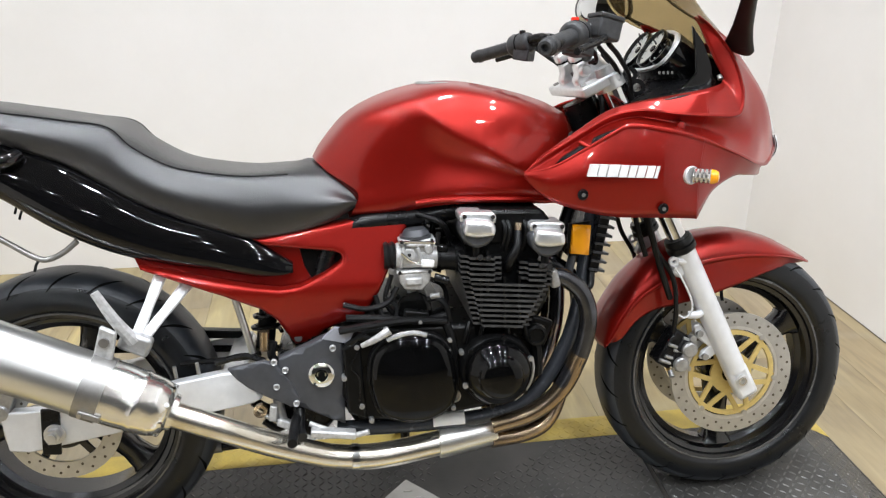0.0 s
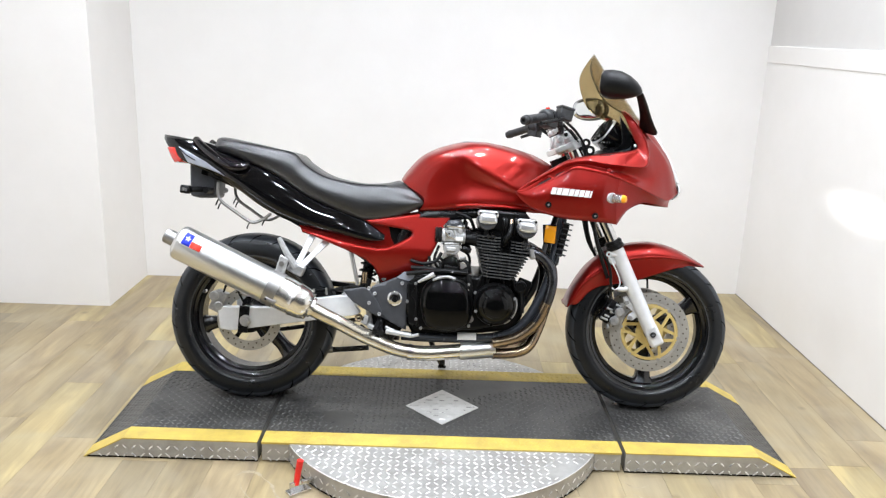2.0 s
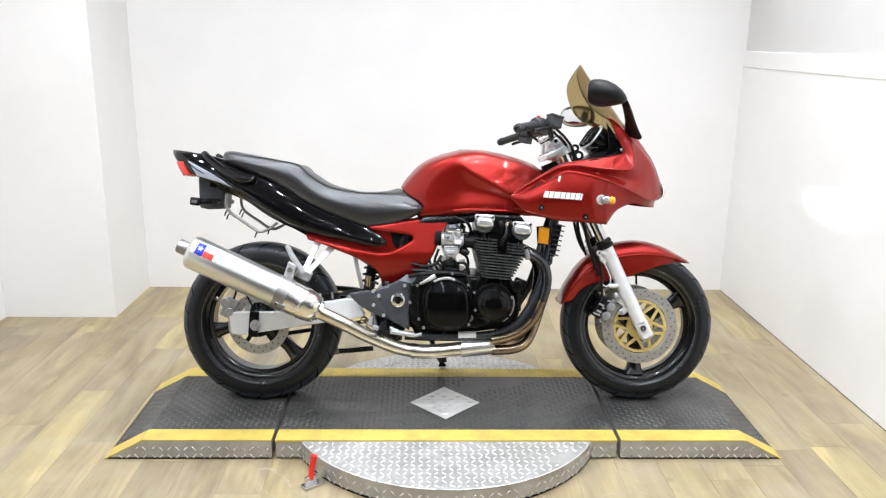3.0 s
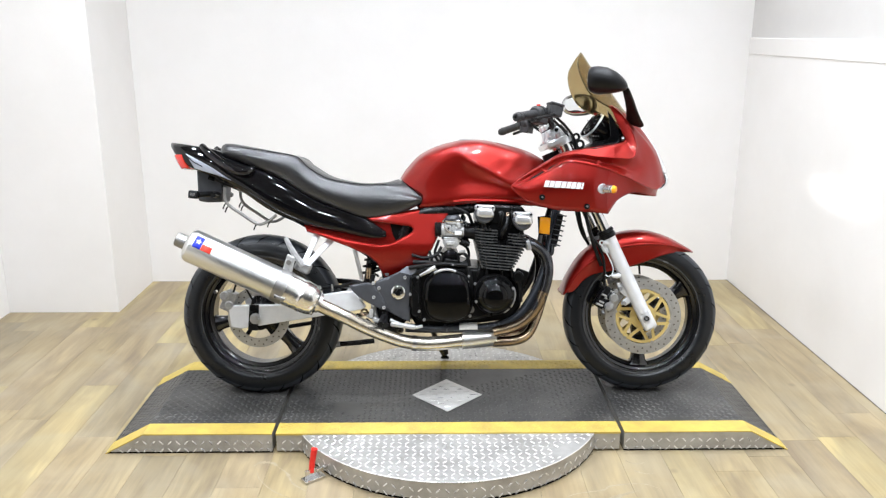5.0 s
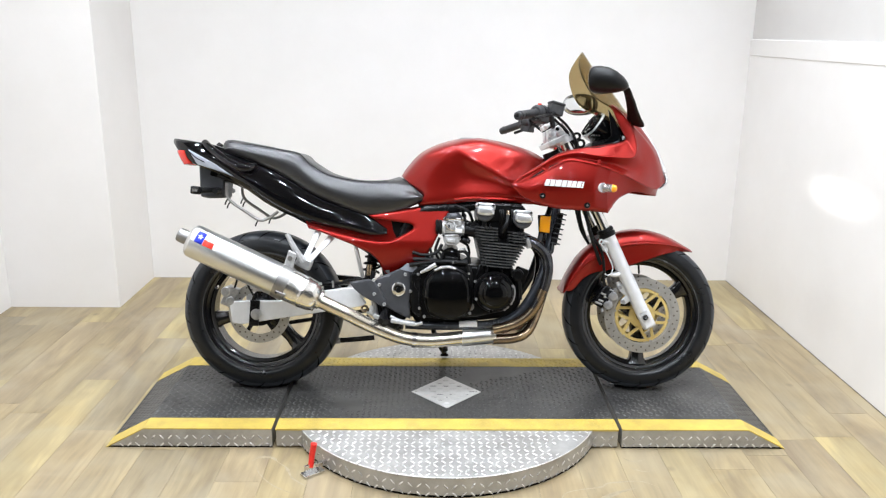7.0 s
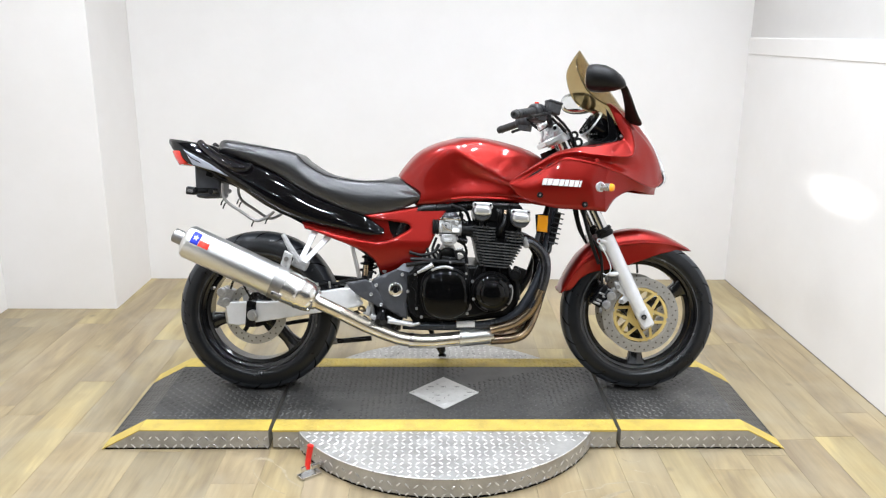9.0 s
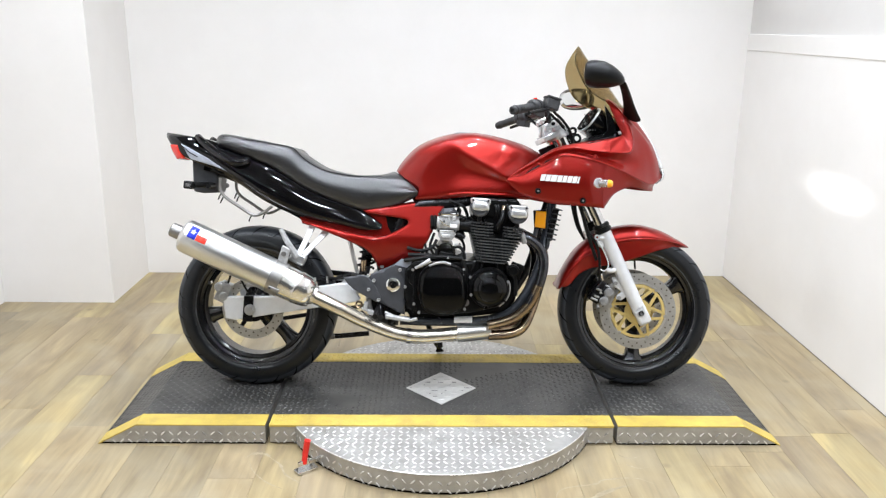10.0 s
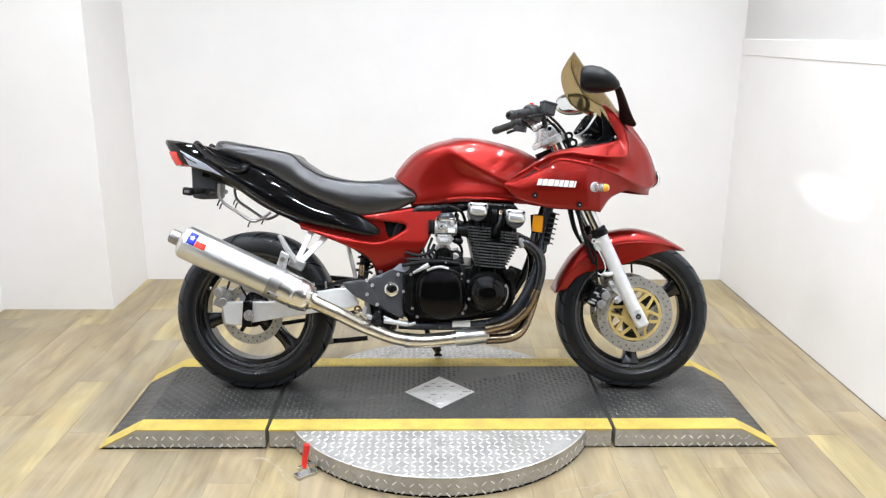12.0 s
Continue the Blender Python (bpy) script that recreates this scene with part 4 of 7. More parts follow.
# ---- seat
SEAT = []
for (tx, tz), (ex, ey, ez), (lx, ly, lz) in (
        ((-0.897, 0.925), (-0.890, 0.070, 0.915), (-0.885, 0.085, 0.895)),
        ((-0.876, 0.963), (-0.848, 0.102, 0.945), (-0.845, 0.112, 0.905)),
        ((-0.768, 0.948), (-0.740, 0.120, 0.933), (-0.754, 0.130, 0.876)),
        ((-0.680, 0.931), (-0.662, 0.122, 0.921), (-0.672, 0.132, 0.845)),
        ((-0.600, 0.912), (-0.586, 0.120, 0.907), (-0.605, 0.135, 0.806)),
        ((-0.541, 0.880), (-0.547, 0.120, 0.866), (-0.546, 0.137, 0.768)),
        ((-0.478, 0.841), (-0.478, 0.122, 0.827), (-0.480, 0.140, 0.738)),
        ((-0.407, 0.820), (-0.402, 0.125, 0.811), (-0.410, 0.142, 0.710)),
        ((-0.335, 0.811), (-0.330, 0.125, 0.803), (-0.330, 0.142, 0.686)),
        ((-0.262, 0.815), (-0.250, 0.120, 0.803), (-0.252, 0.140, 0.692)),
        ((-0.217, 0.826), (-0.168, 0.108, 0.790), (-0.175, 0.138, 0.711)),
        ((-0.206, 0.823), (-0.118, 0.116, 0.765), (-0.122, 0.130, 0.735))):
    SEAT.append([(tx, 0, tz), ((2 * tx + ex) / 3, ey * 0.62, (2 * tz + ez) / 3 + 0.002), ((tx + 5 * ex) / 6, ey * 0.93, (tz + 6 * ez) / 7 + 0.001), (ex, ey + 0.012, ez - 0.016),
                 ((ex + lx) / 2, max(ey, ly) + 0.012, (ez + lz) / 2), (lx, ly, lz), (lx, ly - 0.03, lz - 0.002)])
seat = part("seat", loft(fresh(), SEAT, 5, 4), VINYL, bike, "two-level black vinyl seat with a raised pillion")
for sy in (-1, 1):
    part("seat_seam", tube(fresh(), [(st[2][0], sy * (st[2][1] + 0.002), st[2][2] + 0.0003) for st in SEAT[1:10]], 0.0015, 8, 5), PLASTIC, seat, "dark sewn seam along the seat's edge")

# ---- tail
TAIL = []
for x, zc, e, b, l in (
        (-1.086, 0.966, (0.020, 0.965), (0.026, 0.960), (0.02, 0.954)),
        (-1.055, 0.962, (0.055, 0.958), (0.070, 0.945), (0.06, 0.915)),
        (-1.000, 0.954, (0.080, 0.948), (0.103, 0.920), (0.09, 0.872)),
        (-0.900, 0.935, (0.095, 0.930), (0.128, 0.885), (0.11, 0.832)),
        (-0.800, 0.890, (0.115, 0.888), (0.141, 0.835), (0.12, 0.782)),
        (-0.700, 0.850, (0.126, 0.850), (0.148, 0.785), (0.128, 0.716)),
        (-0.600, 0.795, (0.133, 0.795), (0.152, 0.732), (0.133, 0.668)),
        (-0.500, 0.738, (0.137, 0.738), (0.154, 0.690), (0.137, 0.640)),
        (-0.400, 0.704, (0.140, 0.704), (0.155, 0.660), (0.139, 0.622)),
        (-0.325, 0.672, (0.140, 0.676), (0.153, 0.640), (0.139, 0.606)),
        (-0.280, 0.648, (0.139, 0.648), (0.148, 0.628), (0.139, 0.607)),
        (-0.252, 0.632, (0.136, 0.628), (0.140, 0.622), (0.136, 0.616))):
    TAIL.append([(x, 0, zc), (x, e[0] * 0.75, zc), (x, e[0], e[1]), (x, b[0], b[1]), (x, (b[0] * 0.6 + l[0] * 0.4) + 0.006, (b[1] + l[1]) / 2 - 0.008), (x, l[0], l[1]), (x, l[0] * 0.7, l[1] + 0.004)])
tail = part("tail_cowl", loft(fresh(), TAIL, 5, 4), GLOSS, bike, "gloss black tail cowl panel under the seat")
part("grab_rail", tube(fresh(), [(-0.948, -0.088, 0.945), (-0.92, -0.118, 0.925), (-0.86, -0.145, 0.885), (-0.80, -0.158, 0.855), (-0.765, -0.15, 0.853), (-0.75, -0.13, 0.862)], 0.0150, 14), GLOSS, bike, "gloss black grab handle")
part("grab_rail", tube(fresh(), mirror_y([(-0.948, -0.088, 0.945), (-0.92, -0.118, 0.925), (-0.86, -0.145, 0.885), (-0.80, -0.158, 0.855), (-0.765, -0.15, 0.853), (-0.75, -0.13, 0.862)]), 0.0150, 14), GLOSS, bike, "gloss black grab handle")
bm = fresh()
loft(bm, [[(-1.068, 0, 0.917), (-1.058, 0.06, 0.919), (-1.022, 0.092, 0.917)], [(-1.058, 0, 0.896), (-1.048, 0.064, 0.896), (-1.012, 0.094, 0.891)], [(-1.042, 0, 0.866), (-1.030, 0.066, 0.866), (-1.000, 0.093, 0.868)]], 4, 5, closed=False)
part("tail_light", bm, REDLENS, bike, "red wrap-round tail light lens", thick=0.012)
bm = fresh()
panel(bm, [(-1.006, 0.920), (-0.98, 0.908), (-0.901, 0.868), (-0.829, 0.820), (-0.878, 0.838), (-0.970, 0.864)], lambda x, z: -0.112 - 0.036 * max(0, min(1, (x + 1.0) / 0.17)), 0.014, 0.003, 0.015)
part("tail_insert", bm, TAILSILVER, tail, "pale silver wedge on the tail side")
part("insert_seam", tube(fresh(), [(-1.000, -0.1145, 0.912), (-0.975, -0.118, 0.890), (-0.940, -0.126, 0.872)], 0.0018, 6, 4), GLOSS, tail)
bm = fresh()
prism(bm, [(-0.980, 0.865), (-0.976, 0.742), (-0.94, 0.736), (-0.885, 0.738), (-0.88, 0.80), (-0.885, 0.83)], -0.065, 0.065)
plate_hold = part("plate_bracket", bm, GREYMET, bike, "black plastic number plate bracket", bevel=0.008)
for sy in (-1, 1):
    bm = fresh()
    cyl(bm, (-0.9, sy * 0.06, 0.765), (-0.9, sy * 0.13, 0.765), 0.012, 0.01)
    part("signal_stalk", bm, PLASTIC, plate_hold)
    sig_r = part("rear_signal", box(fresh(), (-0.973, sy * 0.125, 0.767), (0.036, 0.03, 0.030), (0, 6, 0)), SATIN, plate_hold, "black turn signal body", bevel=0.006)
    part("signal_slot", box(fresh(), (-0.973, sy * 0.1405, 0.767), (0.020, 0.002, 0.012), (0, 6, 0)), CLEARLENS, sig_r, smooth=False)
    part("bracket_arm", tube(fresh(), [(-0.955, sy * 0.12, 0.767), (-0.93, sy * 0.10, 0.768), (-0.905, sy * 0.065, 0.768)], 0.011, 10), PLASTIC, plate_hold)
for sy in (-1, 1):
    y = sy * 0.118
    loop = part("luggage_hook", tube(fresh(), [(-0.858, y, 0.795), (-0.858, y, 0.755), (-0.842, y, 0.725), (-0.791, y, 0.690), (-0.749, y, 0.662), (-0.725, y, 0.656), (-0.695, y, 0.668), (-0.666, y, 0.690)], 0.0058, 10, 5), GREYSTEEL, bike, "dull steel luggage loop")
    for px_, pz_ in ((-0.856, 0.735), (-0.848, 0.722), (-0.742, 0.655)):
        part("hook_pin", tube(fresh(), [(px_, y, pz_), (px_ - 0.006, y, pz_ - 0.01), (px_ - 0.010, y, pz_ - 0.022)], 0.003, 6), SATIN, loop)

# ---- red side covers
COVER = [(-0.326, 0.680), (-0.126, 0.712), (-0.001, 0.726), (-0.028, 0.675), (-0.052, 0.625), (-0.083, 0.561), (-0.114, 0.514), (-0.156, 0.500), (-0.195, 0.485), (-0.219, 0.460), (-0.257, 0.453), (-0.272, 0.480), (-0.290, 0.515),
         (-0.318, 0.540), (-0.389, 0.573), (-0.537, 0.630), (-0.548, 0.640), (-0.40, 0.604), (-0.325, 0.588), (-0.278, 0.581), (-0.239, 0.585), (-0.207, 0.600), (-0.170, 0.620), (-0.157, 0.629), (-0.153, 0.637), (-0.157, 0.645), (-0.168, 0.650), (-0.211, 0.656), (-0.263, 0.663), (-0.305, 0.668)]


def cover_y(x, z):
    return -0.164 + 0.23 * max(0, z - 0.585) + 0.034 * max(0, (0.575 - z) / 0.12) ** 1.6 - 0.012 * max(0, -x - 0.1)


cov = part("side_cover", panel(fresh(), COVER, cover_y, 0.022, 0.009, 0.0075), RED, bike, "metallic red side cover with an open notch")
part("side_cover", panel(fresh(), list(reversed(COVER)), cover_y, 0.022, 0.006, 0.012), RED, bike, "metallic red side cover with an open notch").scale = (1, -1, 1)
part("cover_bolt", cyl(fresh(), (-0.250, -0.132, 0.471), (-0.250, -0.140, 0.471), 0.008, n=12), GREYSTEEL, cov)
part("notch_recess", prism(fresh(), [(-0.56, 0.655), (-0.42, 0.672), (-0.30, 0.678), (-0.240, 0.668), (-0.230, 0.620), (-0.212, 0.585), (-0.30, 0.566), (-0.42, 0.590), (-0.55, 0.628)], -0.128, -0.112), RED, cov, "red inner wall of the notch", smooth=False)
part("notch_hole", prism(fresh(), [(-0.248, 0.672), (-0.140, 0.662), (-0.140, 0.610), (-0.248, 0.570)], -0.126, -0.105), BLACKVOID, cov, "dark hole in the notch", smooth=False)

# ---- engine
bm = fresh()
prism(bm, [(-0.19, 0.36), (-0.175, 0.47), (-0.12, 0.505), (0.03, 0.495), (0.07, 0.485), (0.225, 0.487), (0.25, 0.44), (0.255, 0.35), (0.215, 0.30), (0.10, 0.285), (-0.05, 0.262), (-0.14, 0.272)], -0.145, 0.145)
engine = part("engine", bm, ENGINE, bike, "black air-cooled four-cylinder engine", bevel=0.012)
bm = fresh()
prism(bm, [(-0.168, 0.36), (-0.155, 0.47), (-0.11, 0.503), (0.05, 0.500), (0.19, 0.492), (0.213, 0.44), (0.213, 0.37), (0.185, 0.330), (0.09, 0.308), (-0.05, 0.298), (-0.135, 0.305)], -0.196, 0.196)
part("crankcase", bm, ENGINE, engine, "black cast crankcase", bevel=0.010)


def smooth_outline(pts, k=4):
    return [(p.x, p.y) for p in catmull([(x, z, 0) for x, z in pts] + [(*pts[0], 0)], k)[:-1]]


CLUTCH = [(-0.110, 0.392), (-0.102, 0.446), (-0.070, 0.480), (-0.018, 0.489), (0.034, 0.474), (0.061, 0.434), (0.067, 0.388), (0.055, 0.334), (0.010, 0.306), (-0.044, 0.306), (-0.090, 0.328)]
flange = [(-0.021 + (x + 0.021) * 1.055, 0.396 + (z - 0.396) * 1.055) for x, z in CLUTCH]
part("clutch_flange", panel(fresh(), smooth_outline(flange), lambda x, z: -0.214, 0.03, 0.006, 0.02), ENGINE, engine)
part("clutch_cover", panel(fresh(), smooth_outline(CLUTCH), lambda x, z: -0.228 - 0.014 * (1 - min(1, ((x + 0.021) / 0.09) ** 2 + ((z - 0.396) / 0.094) ** 2)), 0.03, 0.014, 0.010), ENGINEGLOSS, engine, "gloss black domed clutch cover")
PX, PZ = 0.149, 0.404
bm = fresh()
revolve(bm, [(0, 0.076), (0.058, 0.075), (0.064, 0.071), (0.064, 0.04)], (PX, -0.164, PZ), (0, -1, 0), 56, close=False)
part("pulse_flange", bm, ENGINE, engine)
bm = fresh()
revolve(bm, [(0, 0.068), (0.008, 0.0675), (0.018, 0.064), (0.027, 0.057), (0.033, 0.048), (0.0345, 0.046), (0.041, 0.044), (0.047, 0.036), (0.050, 0.022), (0.051, 0)], (PX, -0.230, PZ), (0, -1, 0), 56, close=False)
pulser = part("pulse_cover", bm, ENGINEGLOSS, engine, "gloss black round pulse coil cover")
for i in range(6):
    a = radians(20 + 60 * i)
    bx, bz = PX + 0.072 * math.cos(a), PZ + 0.072 * math.sin(a)
    part("cover_bolt", cyl(fresh(), (bx, -0.228, bz), (bx, -0.237, bz), 0.0052, n=10), ENGINE if i % 3 else ALLOY, pulser)
for xa, xb in ((0.098, 0.086), (0.125, 0.118), (0.17, 0.178), (0.205, 0.216)):
    part("case_web", tube(fresh(), [(xa, -0.192, 0.500), ((xa + xb) / 2, -0.200, 0.486), (xb, -0.197, 0.460)], 0.0055, 8, 3), ENGINE, engine)
for pts, r in (([(-0.165, -0.20, 0.500), (-0.10, -0.208, 0.510), (-0.03, -0.205, 0.515), (0.05, -0.198, 0.508)], 0.008), ([(-0.15, -0.198, 0.47), (-0.125, -0.21, 0.488), (-0.098, -0.212, 0.482)], 0.006),
               ([(0.05, -0.195, 0.50), (0.062, -0.203, 0.46), (0.058, -0.205, 0.40)], 0.009), ([(0.21, -0.17, 0.47), (0.24, -0.17, 0.44), (0.245, -0.17, 0.37)], 0.012)):
    part("case_rib", tube(fresh(), pts, r, 8, 4), ENGINE, engine)
part("bare_edge", tube(fresh(), [(-0.072, -0.226, 0.484), (-0.046, -0.229, 0.494), (-0.018, -0.230, 0.497), (0.006, -0.228, 0.490)], 0.0052, 8, 4), ALLOY, engine, "worn bare alloy edge")
part("bare_edge", tube(fresh(), [(PX + 0.075 * math.cos(radians(a_)), -0.222, PZ + 0.075 * math.sin(radians(a_))) for a_ in (15, 0, -20, -40, -62)], 0.0034, 8, 4), ALLOY, engine, "worn bare alloy edge")
for bx_, bz_, rr_ in ((0.236, 0.466, 0.023), (-0.145, 0.452, 0.016)):
    part("mount_boss", revolve(fresh(), [(0, rr_), (0.012, rr_ * 0.95), (0.014, rr_ * 0.7), (0.010, rr_ * 0.6), (0.010, 0.0)], (bx_, -0.19, bz_), (0, -1, 0), 24, close=False), ENGINE, engine)
bm = fresh()
prism(bm, [(-0.156, 0.325), (-0.162, 0.465), (-0.125, 0.482), (-0.118, 0.31)], -0.207, -0.18)
part("sprocket_cover", bm, ENGINE, engine, bevel=0.006)
part("gasket_rail", tube(fresh(), [(-0.132, -0.208, 0.34), (-0.130, -0.209, 0.40), (-0.146, -0.209, 0.425), (-0.132, -0.209, 0.455)], 0.0016, 8), SATIN, engine)
bm = fresh()
revolve(bm, [(0, 0.0135), (0.008, 0.0135), (0.008, 0.0105), (0.004, 0.010), (0.004, 0.0)], (0.063, -0.196, 0.346), (0, -1, 0), 24, close=False)
part("oil_window", bm, GREYSTEEL, engine, "round oil level window")
bm = fresh()
tube(bm, [(-0.122, -0.222, 0.474), (-0.097, -0.232, 0.488), (-0.067, -0.23, 0.505)], 0.005, 10, r_end=0.009)
part("clutch_arm", bm, CAST, engine, "bare alloy lever")
for bx, bz in ((-0.127, 0.340), (-0.160, 0.402), (-0.132, 0.466), (-0.128, 0.341), (-0.075, 0.508), (-0.004, 0.512), (0.056, 0.470), (0.052, 0.450), (0.079, 0.441), (0.056, 0.386), (0.060, 0.322), (0.205, 0.425), (-0.109, 0.308)):
    bm = fresh()
    cyl(bm, (bx, -0.18, bz), (bx, -0.209, bz), 0.0054, n=14)
    cyl(bm, (bx, -0.209, bz), (bx, -0.214, bz), 0.004, n=6)
    part("case_bolt", bm, ALLOY, engine, "bright case bolt")
part("gear_sensor", box(fresh(), (-0.01, -0.185, 0.520), (0.05, 0.03, 0.022), (0, 8, 0)), ENGINE, engine, bevel=0.004)
part("coil_pack", prism(fresh(), [(0.015, 0.705), (0.02, 0.745), (0.26, 0.742), (0.255, 0.725), (0.10, 0.70)], -0.11, 0.11), BLACKVOID, engine)
part("breather_cover", prism(fresh(), [(-0.10, 0.50), (-0.09, 0.516), (0.02, 0.52), (0.06, 0.505)], -0.15, 0.15), ENGINE, engine, bevel=0.008)
# starter motor and loom in the valley behind the cylinders
starter = part("starter_motor", cyl(fresh(), (-0.012, -0.165, 0.528), (-0.012, 0.14, 0.528), 0.034, n=28), ENGINE, engine, "black starter motor")
part("starter_cap", revolve(fresh(), [(0, 0.034), (0.006, 0.036), (0.012, 0.034), (0.016, 0.026), (0.017, 0.0)], (-0.012, -0.165, 0.528), (0, -1, 0), 28, close=False), ENGINEGLOSS, starter)
part("starter_lead", tube(fresh(), [(0.012, -0.17, 0.545), (0.035, -0.185, 0.552), (0.052, -0.19, 0.535), (0.058, -0.19, 0.505)], 0.0065, 8, 4), PLASTIC, starter)
part("lead_terminal", cyl(fresh(), (0.022, -0.182, 0.556), (0.040, -0.190, 0.560), 0.006, n=10), ALLOY, starter)
for pts_, r_ in (([(-0.155, -0.17, 0.545), (-0.11, -0.175, 0.535), (-0.065, -0.172, 0.545), (-0.045, -0.165, 0.575)], 0.006), ([(-0.09, -0.165, 0.56), (-0.075, -0.175, 0.515), (-0.055, -0.178, 0.505), (-0.048, -0.172, 0.535), (-0.07, -0.168, 0.555)], 0.0048),
                 ([(-0.15, -0.18, 0.52), (-0.08, -0.19, 0.518), (0.0, -0.19, 0.508), (0.06, -0.185, 0.52)], 0.0075)):
    part("loom", tube(fresh(), pts_, r_, 8, 5), PLASTIC, engine)
# cylinder block: core and separate cooling fins
bm = fresh()
prism(bm, [(0.110, 0.47), (0.090, 0.66), (0.255, 0.665), (0.222, 0.585), (0.212, 0.47)], -0.196, 0.196)
part("cylinder_core", bm, BLACKVOID, engine, "black cylinder block core")
FINS = [(0.082 + 0.0026 * i, 0.264 - 0.0058 * i, 0.5835 - 0.0106 * i, 0.228) for i in range(9)]
FINS += [(0.078, 0.160, 0.5985 + 0.0106 * i, 0.234) for i in range(5)]
FINS += [(0.196, 0.264, 0.5915 + 0.0106 * i, 0.234) for i in range(4)]
for x0, x1, z, yh in FINS:
    bm = fresh()
    bmesh.ops.create_cube(bm, size=1, matrix=Matrix.Translation(((x0 + x1) / 2, 0, z)) @ Euler((0, radians(5), 0)).to_matrix().to_4x4() @ Matrix.Diagonal((x1 - x0, 2 * yh, 0.0050, 1)))
    bmesh.ops.bevel(bm, geom=[e for e in bm.edges if abs(e.verts[0].co.z - e.verts[1].co.z) > 0.003 and abs(e.verts[0].co.y - e.verts[1].co.y) < 0.01 and abs(e.verts[0].co.x - e.verts[1].co.x) < 0.01], offset=0.016, segments=5, affect="EDGES")
    fin = part("cooling_fin", bm, ENGINE, engine, smooth=False)
    fin.data.materials.append(FIN)
    for poly in fin.data.polygons:
        poly.material_index = 1 if abs(poly.normal.z) < 0.5 else 0
for cx, zs in ((0.118, (0.505, 0.61)), (0.165, (0.500, 0.60)), (0.195, (0.50, 0.60)), (0.13, (0.57, 0.655)), (0.235, (0.57, 0.628))):
    part("fin_bridge", box(fresh(), (cx, -0.216, sum(zs) / 2), (0.005, 0.02, zs[1] - zs[0])), ENGINE, engine, smooth=False)
bm = fresh()
prism(bm, [(0.085, 0.66), (0.088, 0.71), (0.118, 0.732), (0.248, 0.727), (0.268, 0.70), (0.262, 0.66)], -0.2, 0.2)
head = part("cylinder_head", bm, ENGINE, engine, "black cylinder head cover", bevel=0.008)
for dx, dz in ((-0.014, 0.012), (0.124, -0.013)):
    at_ = lambda pts: [(x + dx, z + dz) for x, z in pts]
    part("cam_cap", panel(fresh(), smooth_outline(at_([(0.096, 0.700), (0.102, 0.709), (0.126, 0.708), (0.148, 0.705), (0.156, 0.696), (0.157, 0.681), (0.150, 0.675), (0.126, 0.673), (0.102, 0.677), (0.095, 0.686)]), 3), lambda x, z: -0.256, 0.03, 0.011, 0.007), BRIGHT, head, "polished alloy camshaft end cap")
    part("cam_cap_base", prism(fresh(), at_([(0.088, 0.692), (0.092, 0.672), (0.106, 0.657), (0.122, 0.651), (0.140, 0.656), (0.153, 0.666), (0.160, 0.684), (0.158, 0.70), (0.092, 0.704)]), -0.245, -0.19), GREYMET, head, bevel=0.007)
    part("cap_stalk", cyl(fresh(), (0.122 + dx, -0.225, 0.632 + dz), (0.122 + dx, -0.225, 0.655 + dz), 0.008, n=16), ENGINE, head)
    part("cap_rear", prism(fresh(), at_([(0.092, 0.700), (0.090, 0.716), (0.100, 0.721), (0.158, 0.718), (0.163, 0.711), (0.162, 0.695)]), -0.228, -0.16), BRIGHT, head, bevel=0.006)
    for bx, bz in ((0.099, 0.7135), (0.154, 0.7105)):
        part("cap_bolt", cyl(fresh(), (bx + dx, -0.228, bz + dz), (bx + dx, -0.236, bz + dz), 0.0045, n=8), CHROME, head)
boot = part("plug_boot", tube(fresh(), [(0.176, -0.20, 0.612), (0.178, -0.222, 0.634), (0.191, -0.222, 0.660), (0.196, -0.205, 0.692)], 0.0105, 12, r_end=0.0075), PLASTIC, engine, "black rubber spark plug boot")
part("lead_ferrule", cyl(fresh(), (0.1955, -0.207, 0.688), (0.1975, -0.202, 0.702), 0.008, n=14), BRONZE, boot, "brass ferrule")
for sx in (0.165, 0.174, 0.208):
    part("spark_lead", tube(fresh(), [(sx, -0.19, 0.64), (sx + 0.004, -0.205, 0.70), (sx - 0.02, -0.11, 0.735)], 0.005, 8), PLASTIC, engine)
for bx, bz in ((0.114, 0.645), (0.130, 0.643), (0.236, 0.622), (0.252, 0.620)):
    part("stud_nut", cyl(fresh(), (bx, -0.228, bz), (bx, -0.240, bz), 0.006, n=8), CHROME, engine)
part("exhaust_flange", box(fresh(), (0.272, -0.19, 0.585), (0.020, 0.036, 0.040), (0, -15, 0)), ALLOY, engine, bevel=0.006)
part("front_mount", box(fresh(), (0.25, -0.15, 0.46), (0.05, 0.02, 0.06), (0, 20, 0)), ENGINE, engine, bevel=0.006)

